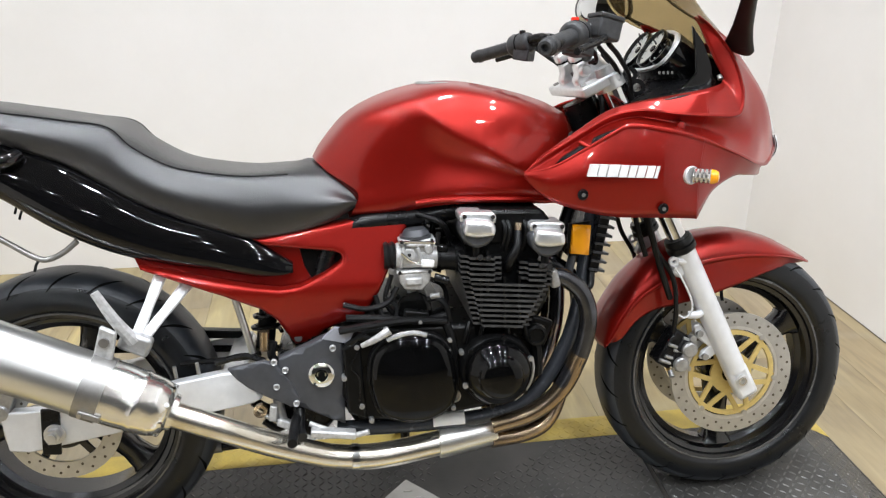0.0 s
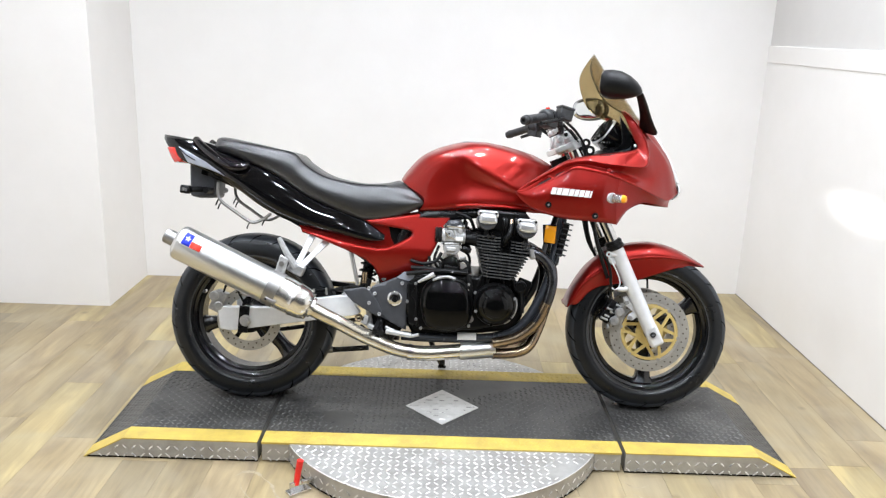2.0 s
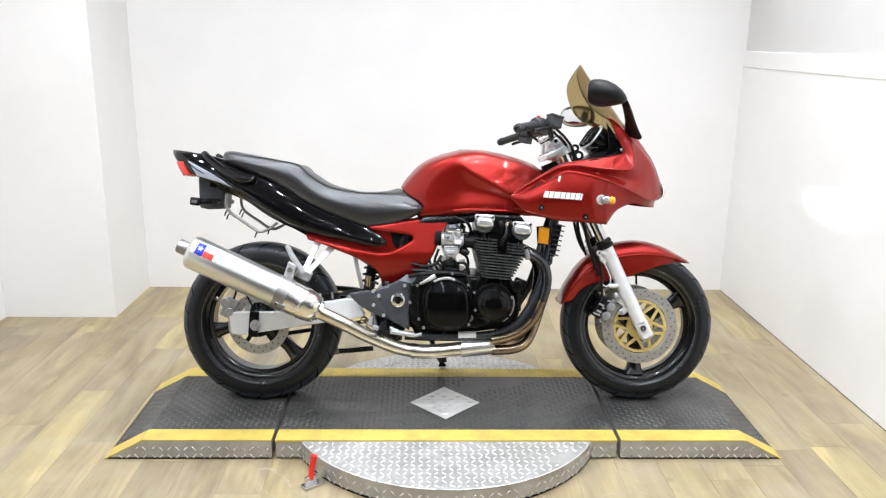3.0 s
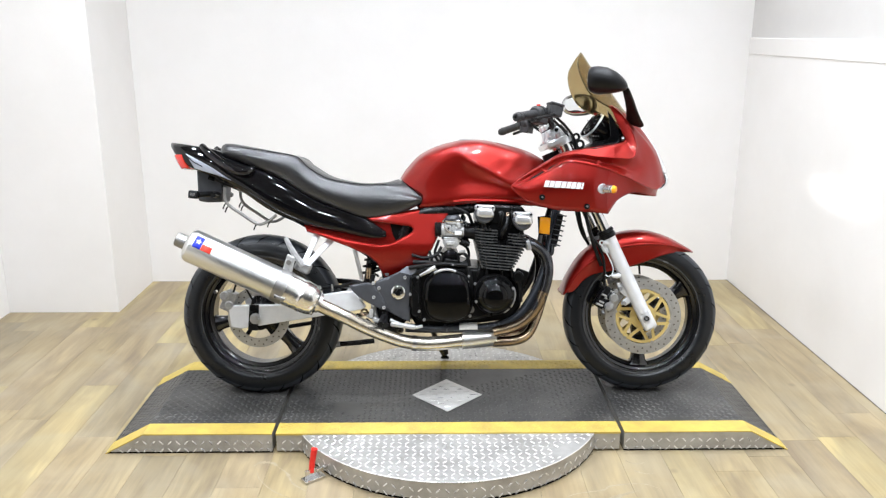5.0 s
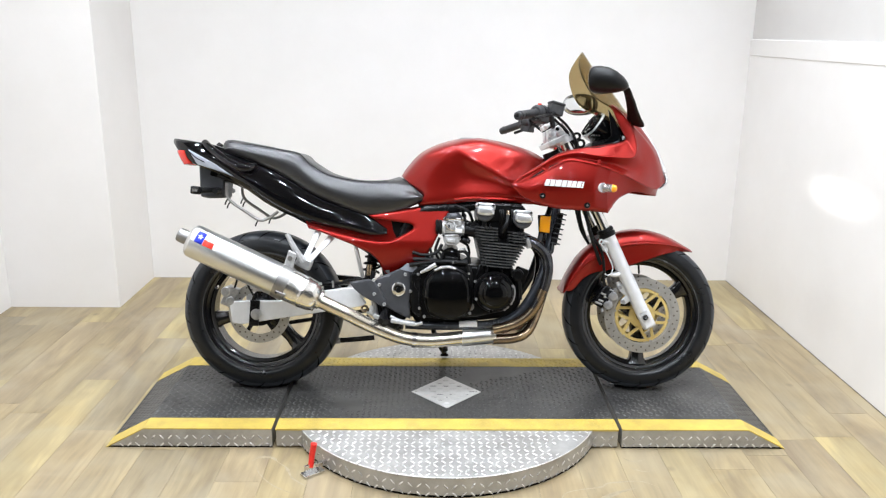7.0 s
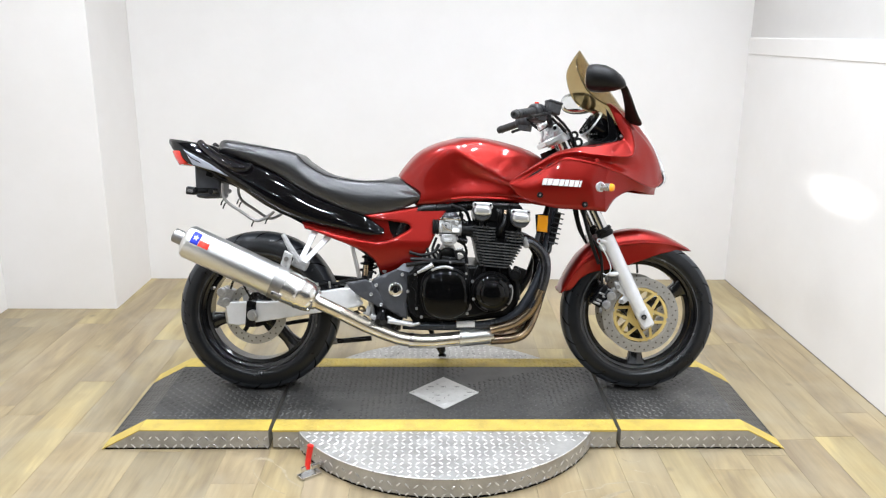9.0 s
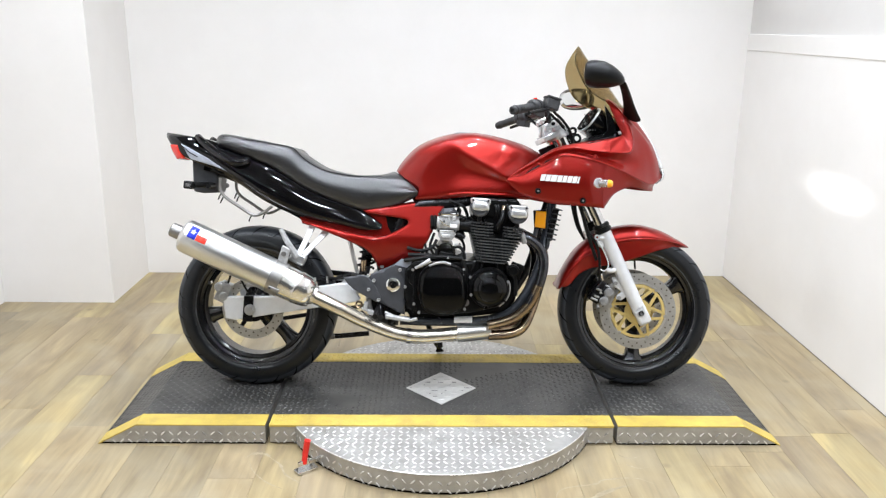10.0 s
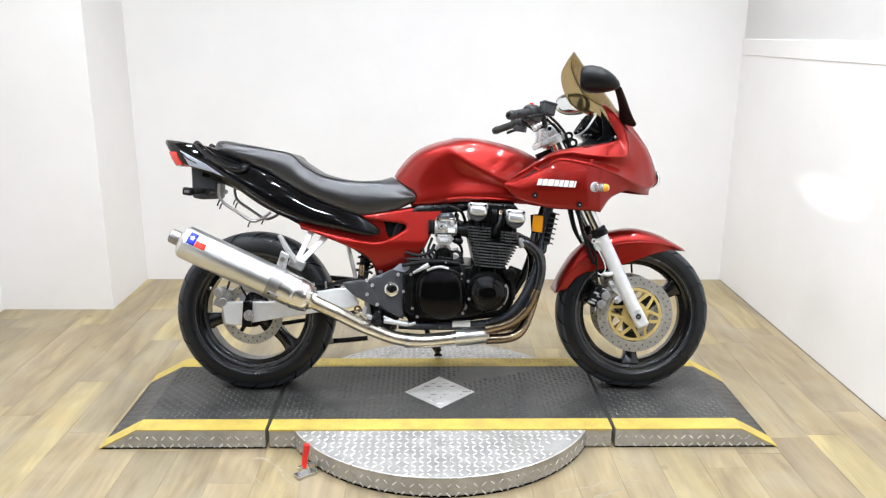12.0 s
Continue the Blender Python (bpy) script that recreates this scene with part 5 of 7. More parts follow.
# ---- carburettors
for k, y in enumerate((-0.156, -0.052, 0.052, 0.156)):
    bm = fresh()
    box(bm, (-0.002, y, 0.643), (0.062, 0.046, 0.052))
    box(bm, (-0.003, y, 0.6715), (0.074, 0.060, 0.006))
    cyl(bm, (-0.046, y, 0.638), (0.038, y, 0.634), 0.026, n=28)
    cyl(bm, (-0.020, y - 0.02, 0.645), (-0.020, y - 0.031, 0.645), 0.013, n=20)
    cyl(bm, (0.019, y - 0.02, 0.655), (0.019, y - 0.034, 0.655), 0.009, n=16)
    box(bm, (0.0, y - 0.026, 0.664), (0.05, 0.012, 0.007))
    box(bm, (-0.034, y - 0.024, 0.640), (0.006, 0.016, 0.046), (0, 8, 0))
    box(bm, (0.002, y - 0.027, 0.640), (0.007, 0.010, 0.040), (0, -14, 0))
    body = part("carburettor", bm, CAST, bike, "bare alloy carburettor", bevel=0.0025)
    bm = fresh()
    box(bm, (-0.010, y, 0.609), (0.074, 0.058, 0.007))
    prism(bm, [(-0.042, 0.606), (-0.040, 0.588), (-0.030, 0.572), (0.004, 0.569), (0.020, 0.586), (0.024, 0.606)], y - 0.027, y + 0.025)
    box(bm, (-0.012, y - 0.029, 0.590), (0.034, 0.008, 0.016))
    cyl(bm, (-0.016, y, 0.572), (-0.014, y, 0.548), 0.011, 0.007, 16)
    part("float_bowl", bm, CAST, body, bevel=0.004)
    bm = fresh()
    cyl(bm, (-0.004, y, 0.674), (-0.004, y, 0.680), 0.032, n=28)
    cyl(bm, (-0.004, y, 0.680), (-0.005, y, 0.692), 0.029, 0.022, 28)
    part("diaphragm_cap", bm, GREYMET, body, "dark grey diaphragm cap")
    bm = fresh()
    cyl(bm, (0.036, y, 0.630), (0.10, y, 0.624), 0.021, 0.027, 28)
    revolve(bm, [(-0.004, 0.021), (-0.004, 0.025), (0.004, 0.025), (0.004, 0.021)], (0.048, y, 0.629), (1, 0, 0), 28)
    revolve(bm, [(-0.004, 0.025), (-0.004, 0.029), (0.004, 0.029), (0.004, 0.025)], (0.078, y, 0.626), (1, 0, 0), 28)
    part("intake_boot", bm, PLASTIC, body)
    bm = fresh()
    for q_ in range(2):
        revolve(bm, [(-0.006, 0.025), (0.0, 0.029), (0.006, 0.025)], (-0.052 - 0.012 * q_, y, 0.639), (1, 0, 0), 24, close=False)
    part("air_boot", bm, PLASTIC, body)
    part("throttle_link", tube(fresh(), [(-0.036, y - 0.034, 0.650), (-0.014, y - 0.038, 0.632), (0.006, y - 0.037, 0.626)], 0.0022, 6), CHROME, body)
    part("choke_rail", cyl(fresh(), (-0.042, y - 0.03, 0.672), (0.035, y - 0.03, 0.668), 0.003, n=8), CHROME, body)
    part("connector", box(fresh(), (0.016, y - 0.036, 0.627), (0.026, 0.012, 0.015), (0, 4, 0)), WHITE, body, "white plastic connector", bevel=0.003)
    part("idle_knob", cyl(fresh(), (0.030, y - 0.02, 0.594), (0.058, y - 0.026, 0.586), 0.009, n=14), SATIN, body)
    part("vacuum_tap", box(fresh(), (0.048, y - 0.012, 0.652), (0.022, 0.02, 0.012), (0, 10, 0)), SATIN, body, bevel=0.003)
    part("vacuum_tap", cyl(fresh(), (0.036, y - 0.03, 0.662), (0.04, y - 0.03, 0.688), 0.005, n=10), SATIN, body)
    for sx_, sz_ in ((-0.040, 0.609), (0.020, 0.609), (-0.034, 0.6715), (0.026, 0.6715), (-0.020, 0.645)):
        part("carb_screw", cyl(fresh(), (sx_, y - 0.028, sz_), (sx_, y - 0.034, sz_), 0.0038, n=8), CHROME, body)
bm = fresh()
box(bm, (-0.13, 0, 0.635), (0.1, 0.25, 0.11))
part("airbox", bm, PLASTIC, bike, bevel=0.015)
for pts, r in (([(-0.055, -0.16, 0.60), (-0.07, -0.165, 0.55), (-0.05, -0.16, 0.515), (-0.03, -0.15, 0.53), (-0.055, -0.14, 0.56)], 0.005),
               ([(0.02, -0.165, 0.59), (0.05, -0.16, 0.57), (0.055, -0.15, 0.53), (0.02, -0.15, 0.505)], 0.005),
               ([(0.0, -0.14, 0.72), (0.05, -0.15, 0.70), (0.07, -0.13, 0.66)], 0.006),
               ([(-0.1, -0.14, 0.60), (-0.1, -0.15, 0.53), (-0.08, -0.16, 0.49)], 0.006),
               ([(-0.33, -0.13, 0.44), (-0.36, -0.12, 0.43), (-0.42, -0.10, 0.42), (-0.5, -0.08, 0.41)], 0.006)):
    part("hose", tube(fresh(), pts, r, 8), PLASTIC, bike)

# ---- exhaust
P1 = [(0.262, 0.590), (0.300, 0.580), (0.336, 0.545), (0.350, 0.490), (0.335, 0.410), (0.300, 0.335), (0.238, 0.282), (0.150, 0.255)]
P2 = [(0.262, 0.590), (0.305, 0.582), (0.350, 0.545), (0.366, 0.490), (0.348, 0.400), (0.318, 0.305), (0.285, 0.240), (0.235, 0.217), (0.150, 0.213)]
for y, prof, yend in ((-0.185, P1, -0.16), (-0.065, P2, -0.14), (0.065, P1, -0.08), (0.185, P2, -0.05)):
    n = len(prof)
    up = [(x, y + (yend - y) * max(0, (i - 3)) / (n - 4), z) for i, (x, z) in enumerate(prof)]
    k = 4
    part("header_pipe", tube(fresh(), up[:k + 2], 0.019, 16), BLUED, bike, "heat-blued steel header pipe")
    part("header_pipe", tube(fresh(), up[k:], 0.0192, 16), BRONZE, bike, "straw-brown heat-tinted header pipe")
bm = fresh()
tube(bm, [(0.155, -0.125, 0.230), (0.04, -0.15, 0.222), (0.035, -0.15, 0.222)], 0.034, 20, 1, False)
part("collector", bm, STEEL, bike, "brushed steel collector box", bevel=0.004)
part("link_pipe", tube(fresh(), [(0.04, -0.15, 0.220), (-0.08, -0.17, 0.212), (-0.15, -0.18, 0.216)], 0.027, 20), PIPE, bike, "polished link pipe")
part("link_pipe", tube(fresh(), [(-0.145, -0.18, 0.216), (-0.21, -0.19, 0.232), (-0.31, -0.21, 0.275), (-0.40, -0.235, 0.325), (-0.50, -0.25, 0.375)], 0.0255, 20), PIPE, bike, "polished link pipe")
part("pipe_clamp", tube(fresh(), [(-0.140, -0.179, 0.2155), (-0.155, -0.181, 0.217)], 0.029, 20, 1, False), CHROME, bike)
MA, MB = Vector((-0.956, -0.262, 0.592)), Vector((-0.478, -0.250, 0.370))
ax = (MB - MA).normalized()
LM = (MB - MA).length
bm = fresh()
revolve(bm, [(0.0, 0.0), (0.0, 0.046), (0.004, 0.054), (0.010, 0.0590), (0.018, 0.0612), (LM * 0.735, 0.0612), (LM * 0.738, 0.058)], MA, ax, 56, close=False)
muf = part("silencer", bm, STEEL, bike, "long brushed steel aftermarket silencer")
bm = fresh()
revolve(bm, [(LM * 0.736, 0.0), (LM * 0.736, 0.0606), (LM * 0.80, 0.0604), (LM * 0.842, 0.0592), (LM * 0.846, 0.0606), (LM * 0.862, 0.0606), (LM * 0.868, 0.0588), (LM * 0.915, 0.0565), (LM * 0.945, 0.0520), (LM * 0.965, 0.0440), (LM * 0.972, 0.0365), (LM * 0.990, 0.0350), (LM * 0.992, 0.0)], MA, ax, 56, close=False)
cone = part("end_cone", bm, BRUSHEDCONE, muf, "polished stepped front cone")
for k in range(8):
    a = radians(45 * k + 10)
    rd = math.cos(a) * Y_ + math.sin(a) * ax.cross(Y_)
    c0 = MA + ax * LM * 0.955 + rd * 0.046
    part("cone_rivet", cyl(fresh(), c0, c0 + rd * 0.006, 0.006, 0.0045, 12), CHROME, cone)
bm = fresh()
revolve(bm, [(-0.012, 0.0), (-0.012, 0.0185), (-0.040, 0.0195), (-0.043, 0.0225), (-0.040, 0.0255), (-0.020, 0.0262), (0.0, 0.0262), (0.0, 0.0)], MA, ax, 32, close=False)
outl = part("outlet", bm, GREYSTEEL, muf, "short flared end outlet")
# black plug stands in for the shade inside the outlet
part("outlet_bore", cyl(fresh(), MA - ax * 0.036, MA - ax * 0.010, 0.0188, n=24), BLACKVOID, outl, "dark bore")
bm = fresh()
revolve(bm, [(LM * 0.70 - 0.021, 0.0605), (LM * 0.70 - 0.021, 0.0630), (LM * 0.70 + 0.021, 0.0630), (LM * 0.70 + 0.021, 0.0605)], MA, ax, 56)
band_ = part("clamp_band", bm, GREYSTEEL, muf, "dull steel clamp band")
tab = MA + ax * LM * 0.70 - Y_ * 0.056 - Vector((0, 0, 0.034))
part("clamp_tab", box(fresh(), tab, (0.040, 0.010, 0.012), (0, 24, 0)), GREYSTEEL, band_, bevel=0.002)
part("clamp_bolt", cyl(fresh(), tab - ax * 0.014 - Y_ * 0.004, tab - ax * 0.014 - Y_ * 0.012, 0.0045, n=8), CHROME, band_)


MU = (-Y_ - ax * (-Y_).dot(ax)).normalized()
MV = ax.cross(MU)
MV = MV if MV.z > 0 else -MV


def sticker(s0, s1, a0, a1, mat, label):
    """A patch wrapped on the silencer from s0 to s1 along it, a0 to a1 degrees up from its outer side."""
    bm = fresh()
    rows = []
    for i in range(7):
        a = radians(a0 + (a1 - a0) * i / 6)
        rows.append([bm.verts.new(MA + ax * s + (0.0615 if mat is WHITE else 0.0618) * (math.cos(a) * MU + math.sin(a) * MV)) for s in (s0, s1)])
    for r0, r1 in zip(rows, rows[1:]):
        bm.faces.new((r0[0], r0[1], r1[1], r1[0]))
    return part("sticker", bm, mat, muf, label, thick=0.0004)


sticker(0.028, 0.100, 8, 54, WHITE, "white backing of the sticker")
sticker(0.030, 0.060, 9, 53, BLUE, "blue block on the sticker")
sticker(0.061, 0.099, 9, 30, REDDECAL, "red block on the sticker")


def on_can(sx, a):
    return MA + ax * sx + 0.0626 * (math.cos(radians(a)) * MU + math.sin(radians(a)) * MV)


bm = fresh()
star = []
for k in range(10):
    rr_ = 0.0115 if k % 2 == 0 else 0.0048
    b_ = radians(36 * k + 15)
    star.append(bm.verts.new(on_can(0.045 + rr_ * math.cos(b_), 32 + math.degrees(rr_ * math.sin(b_) / 0.0615))))
hub_ = bm.verts.new(on_can(0.045, 32))
for k in range(10):
    bm.faces.new((hub_, star[k], star[(k + 1) % 10]))
part("sticker", bm, WHITE, muf, "white star on the blue block", smooth=False, thick=0.0004)
for sx, w_, a_ in ((0.066, 0.006, 30), (0.073, 0.008, 29), (0.083, 0.006, 30), (0.090, 0.007, 29)):
    bm = fresh()
    bm.faces.new([bm.verts.new(on_can(sx + dx_, a_ + da_)) for dx_, da_ in ((0, 0), (w_, 1), (w_ * 0.8, 7), (w_ * 0.2, 8))])
    part("sticker", bm, WHITE, muf, "small white dash on the sticker", smooth=False, thick=0.0004)

# ---- peg hanger bracket, rider bracket
bm = fresh()
prism(bm, [(-0.600, 0.556), (-0.572, 0.540), (-0.588, 0.474), (-0.622, 0.486)], -0.260, -0.246)
hang = part("silencer_bracket", bm, CAST, bike, "bright steel silencer hanger", bevel=0.004)
part("bracket_bolt", cyl(fresh(), (-0.594, -0.258, 0.525), (-0.594, -0.267, 0.525), 0.009, n=16), GREYSTEEL, hang)
for x0_, z0_, y0_, x1_, z1_ in ((-0.508, 0.626, -0.125, -0.552, 0.512), (-0.460, 0.598, -0.125, -0.546, 0.502)):
    p0, p1 = Vector((x0_, y0_, z0_)), Vector((x1_, -0.205, z1_))
    d_ = (p1 - p0).normalized()
    sd = d_.cross(Y_).normalized()
    bm = fresh()
    rows = []
    for p, w_ in ((p0, 0.0125), (p0.lerp(p1, 0.5), 0.0095), (p1, 0.0105)):
        rows.append([bm.verts.new(p + sd * w_ * a + Y_ * 0.008 * b) for a, b in ((-1, -0.6), (-0.7, -1), (0.7, -1), (1, -0.6), (1, 0.8), (-1, 0.8))])
    for r0, r1 in zip(rows, rows[1:]):
        for k in range(6):
            bm.faces.new((r0[k], r0[(k + 1) % 6], r1[(k + 1) % 6], r1[k]))
    bm.faces.new(rows[0])
    bm.faces.new(rows[-1])
    part("pillion_bracket", bm, SILVER, bike, "silver painted flat strut of the pillion peg")
part("bracket_knuckle", box(fresh(), (-0.552, -0.21, 0.505), (0.06, 0.03, 0.04), (0, 25, 0)), ALLOY, bike, bevel=0.008)
part("pillion_peg", tube(fresh(), [(-0.552, -0.217, 0.508), (-0.585, -0.224, 0.56), (-0.612, -0.227, 0.612)], 0.0135, 8, 3, r_end=0.0085), CAST, bike, "folded-up alloy pillion peg")
PLATEP = [(-0.300, 0.400), (-0.288, 0.446), (-0.235, 0.468), (-0.2, 0.484), (-0.160, 0.498), (-0.160, 0.40), (-0.162, 0.296), (-0.191, 0.308), (-0.235, 0.332), (-0.275, 0.350)]
plate = part("footrest_plate", panel(fresh(), PLATEP, lambda x, z: -0.190, 0.02, 0.006, 0.03), GREYMET, bike, "grey painted footrest plate")
WING = [(-0.388, 0.432), (-0.352, 0.438), (-0.316, 0.444), (-0.296, 0.436), (-0.279, 0.416), (-0.262, 0.388), (-0.250, 0.362), (-0.254, 0.344), (-0.268, 0.344), (-0.318, 0.370), (-0.350, 0.390), (-0.372, 0.410)]
part("plate_wing", panel(fresh(), WING, lambda x, z: -0.195 - 0.02 * (-x - 0.25), 0.012, 0.004, 0.02), GREYMET, plate, "grey painted rear wing of the plate")
part("bare_corner", prism(fresh(), [(-0.200, 0.483), (-0.175, 0.504), (-0.135, 0.498), (-0.148, 0.470)], -0.1925, -0.18), TAILSILVER, plate, "bare pale alloy corner", smooth=False)
bm = fresh()
revolve(bm, [(0, 0.0), (0, 0.026), (0.007, 0.026), (0.010, 0.022), (0.011, 0.013), (0.008, 0.0095), (0.003, 0.009), (0.003, 0.0)], (-0.205, -0.190, 0.409), (0, -1, 0), 32, close=False)
piv = part("pivot_cap", bm, CHROME, plate, "chromed swingarm pivot collar")
part("pivot_bore", prism(fresh(), [(-0.210, 0.398), (-0.200, 0.397), (-0.198, 0.410), (-0.201, 0.418), (-0.206, 0.418), (-0.212, 0.409)], -0.2016, -0.190), BLACKVOID, piv, "dark pivot bore", smooth=False)
for bx, bz in ((-0.180, 0.464), (-0.297, 0.442), (-0.276, 0.424), (-0.295, 0.390), (-0.258, 0.352)):
    bm = fresh()
    revolve(bm, [(0, 0.0066), (0.006, 0.0066), (0.008, 0.0053), (0.006, 0.0035), (0.003, 0.003), (0.003, 0.0)], (bx, -0.193, bz), (0, -1, 0), 14, close=False)
    part("plate_bolt", bm, CAST, plate)
# brake linkage and cast bits below the plate
part("link_eye", revolve(fresh(), [(-0.006, 0.007), (-0.006, 0.014), (0.006, 0.014), (0.006, 0.007)], (-0.333, -0.17, 0.331), (0, 1, 0), 20), BRONZE, bike)
part("link_block", box(fresh(), (-0.307, -0.172, 0.326), (0.016, 0.02, 0.034), (0, 8, 0)), CAST, bike, bevel=0.003)
part("link_block", box(fresh(), (-0.284, -0.172, 0.300), (0.034, 0.02, 0.018), (0, 24, 0)), CAST, bike, bevel=0.004)
part("link_rod", cyl(fresh(), (-0.325, -0.168, 0.318), (-0.255, -0.175, 0.286), 0.005, n=10), ALLOY, bike)
part("exhaust_hanger", tube(fresh(), [(-0.47, 0.0, 0.175), (-0.40, 0.0, 0.181), (-0.31, 0.0, 0.190)], 0.010, 10, 3), SATIN, bike)
part("hanger_end", cyl(fresh(), (-0.475, 0.0, 0.1745), (-0.445, 0.0, 0.177), 0.012, n=14), GREYSTEEL, bike)
bm = fresh()
tube(bm, [(-0.255, -0.17, 0.33), (-0.255, -0.2, 0.30), (-0.25, -0.225, 0.29)], 0.012, 10)
part("peg_mount", bm, SATIN, bike)
part("rider_peg", tube(fresh(), [(-0.26, -0.19, 0.318), (-0.265, -0.25, 0.305), (-0.265, -0.275, 0.302)], 0.010, 12, 3), PLASTIC, bike, "rubber-covered rider peg")
ped = part("brake_pedal", tube(fresh(), [(-0.235, -0.195, 0.306), (-0.19, -0.2, 0.288), (-0.147, -0.205, 0.278), (-0.115, -0.21, 0.286)], 0.0058, 10), CAST, bike, "alloy rear brake pedal")
part("pedal_tip", box(fresh(), (-0.187, -0.207, 0.287), (0.092, 0.028, 0.015), (0, 8, 0)), CAST, ped, bevel=0.004)
part("master_cylinder", cyl(fresh(), (-0.29, -0.16, 0.30), (-0.30, -0.16, 0.36), 0.010), ALLOY, bike)
part("side_stand", tube(fresh(), [(-0.10, 0.13, 0.26), (-0.06, 0.2, 0.14), (-0.03, 0.265, 0.075)], 0.011, 10), SATIN, bike, "black side stand holding the bike")
part("stand_foot", box(fresh(), (-0.03, 0.272, 0.066), (0.034, 0.04, 0.012), (-11, 0, 0)), SATIN, bike, bevel=0.004)
part("stand_stub", tube(fresh(), [(-0.03, -0.03, 0.21), (-0.03, -0.035, 0.165), (-0.028, -0.035, 0.145)], 0.011, 10), SATIN, bike)

# ---- front forks
FD = Vector((0.732 - 0.404, 0, 0.303 - 0.985)).normalized()     # down the fork
for sy in (-1, 1):
    y = sy * 0.105
    top = Vector((0.404, y, 0.985))
    at = lambda d: top + FD * d
    leg = part("fork_leg", cyl(fresh(), at(0.412), at(0.735), 0.0265, 0.0255, 28), SILVER, bike, "silver painted lower fork leg")
    part("stanchion", cyl(fresh(), at(0.0), at(0.41), 0.0205, n=28), CHROME, leg, "chromed fork tube")
    part("fork_upper", cyl(fresh(), at(0.012), at(0.095), 0.0235, n=28), CHROME, leg, "chromed fork tube below the top yoke")
    part("dust_seal", revolve(fresh(), [(-0.016, 0.020), (-0.016, 0.0285), (-0.010, 0.0315), (-0.004, 0.0315), (-0.003, 0.0290), (0.001, 0.0290), (0.003, 0.0325), (0.014, 0.0325), (0.018, 0.0290), (0.018, 0.020)], at(0.402), FD, 32), PLASTIC, leg, "black dust seal with a groove")
    part("hose_eye", revolve(fresh(), [(-0.004, 0.0045), (-0.004, 0.0105), (0.004, 0.0105), (0.004, 0.0045)], (0.557, sy * 0.126, 0.588), (0, 1, 0), 20), SILVER, leg, "silver hose eye")
    part("eye_arm", tube(fresh(), [(0.566, sy * 0.126, 0.588), (0.590, sy * 0.122, 0.585)], 0.007, 8), SILVER, leg)
    part("hose_wire", tube(fresh(), [(0.556, sy * 0.132, 0.578), (0.577, sy * 0.135, 0.545), (0.598, sy * 0.135, 0.500), (0.598, sy * 0.135, 0.474), (0.583, sy * 0.135, 0.462), (0.572, sy * 0.132, 0.468)], 0.0022, 8), SILVER, leg, "thin silver hose guide wire")
    part("axle_lug", box(fresh(), (FA[0] + 0.006, y, FA[1] - 0.005), (0.05, 0.036, 0.085), (0, -27, 0)), SILVER, leg, bevel=0.010)
    part("axle_end", cyl(fresh(), (FA[0], y + sy * 0.016, FA[1]), (FA[0], y + sy * 0.023, FA[1]), 0.014, n=20), BRIGHT, leg)
    part("axle_socket", revolve(fresh(), [(0, 0.010), (0.003, 0.010), (0.003, 0.0055), (0.001, 0.005), (0.001, 0)], (FA[0], y + sy * 0.022, FA[1]), (0, sy, 0), 20, close=False), CHROME, leg)
    part("fork_cap", cyl(fresh(), at(-0.018), at(0.002), 0.018, 0.021, 24), ALLOY, leg)
    bm = fresh()
    box(bm, (0.575, y - sy * 0.0, 0.565), (0.03, 0.03, 0.03), (0, 25, 0))
    part("mudguard_lug", bm, SILVER, leg, bevel=0.006)
    # caliper: body over the disc, two piston domes, pad pins and the carrier arm
    cx, cz = 0.590, 0.372
    bm = fresh()
    box(bm, (cx - 0.014, sy * 0.074, cz + 0.004), (0.040, 0.05, 0.088), (0, 32, 0))
    box(bm, (cx + 0.004, sy * 0.098, cz - 0.006), (0.030, 0.012, 0.072), (0, 27, 0))
    cal = part("front_caliper", bm, SATIN, bike, "dark grey twin-piston front brake caliper", bevel=0.006)
    for ox, oz in ((0.611, 0.377), (0.593, 0.343)):
        bm = fresh()
        revolve(bm, [(0, 0.0175), (0.010, 0.0175), (0.014, 0.014), (0.015, 0.0)], (ox, sy * 0.102, oz), (0, sy, 0), 24, close=False)
        part("piston_dome", bm, ALLOY, cal)
    part("dome_bridge", box(fresh(), (0.602, sy * 0.108, 0.360), (0.018, 0.010, 0.034), (0, 27, 0)), ALLOY, cal, bevel=0.003)
    for ox, oz, lw in ((0.557, 0.350, 0.026), (0.566, 0.360, 0.018), (0.575, 0.386, 0.020), (0.588, 0.372, 0.022), (0.606, 0.400, 0.016)):
        part("pad_pin", cyl(fresh(), (ox - lw / 2, sy * 0.100, oz + lw * 0.2), (ox + lw / 2, sy * 0.100, oz - lw * 0.2), 0.0042, n=10), ALLOY, cal)
    part("bleed_nipple", cyl(fresh(), (0.571, sy * 0.1, 0.326), (0.571, sy * 0.112, 0.316), 0.006, n=10), ALLOY, cal)
    part("caliper_arm", prism(fresh(), [(0.622, 0.432), (0.638, 0.436), (0.655, 0.41), (0.68, 0.385), (0.688, 0.366), (0.660, 0.345), (0.640, 0.350), (0.645, 0.366), (0.662, 0.378), (0.632, 0.400)], sy * 0.086, sy * 0.1), SILVER, cal, bevel=0.004)
    for bx, bz in ((0.636, 0.412), (0.651, 0.356), (0.620, 0.402)):
        part("caliper_bolt", cyl(fresh(), (bx, sy * 0.096, bz), (bx, sy * 0.107, bz), 0.0075, n=12), ALLOY, cal)
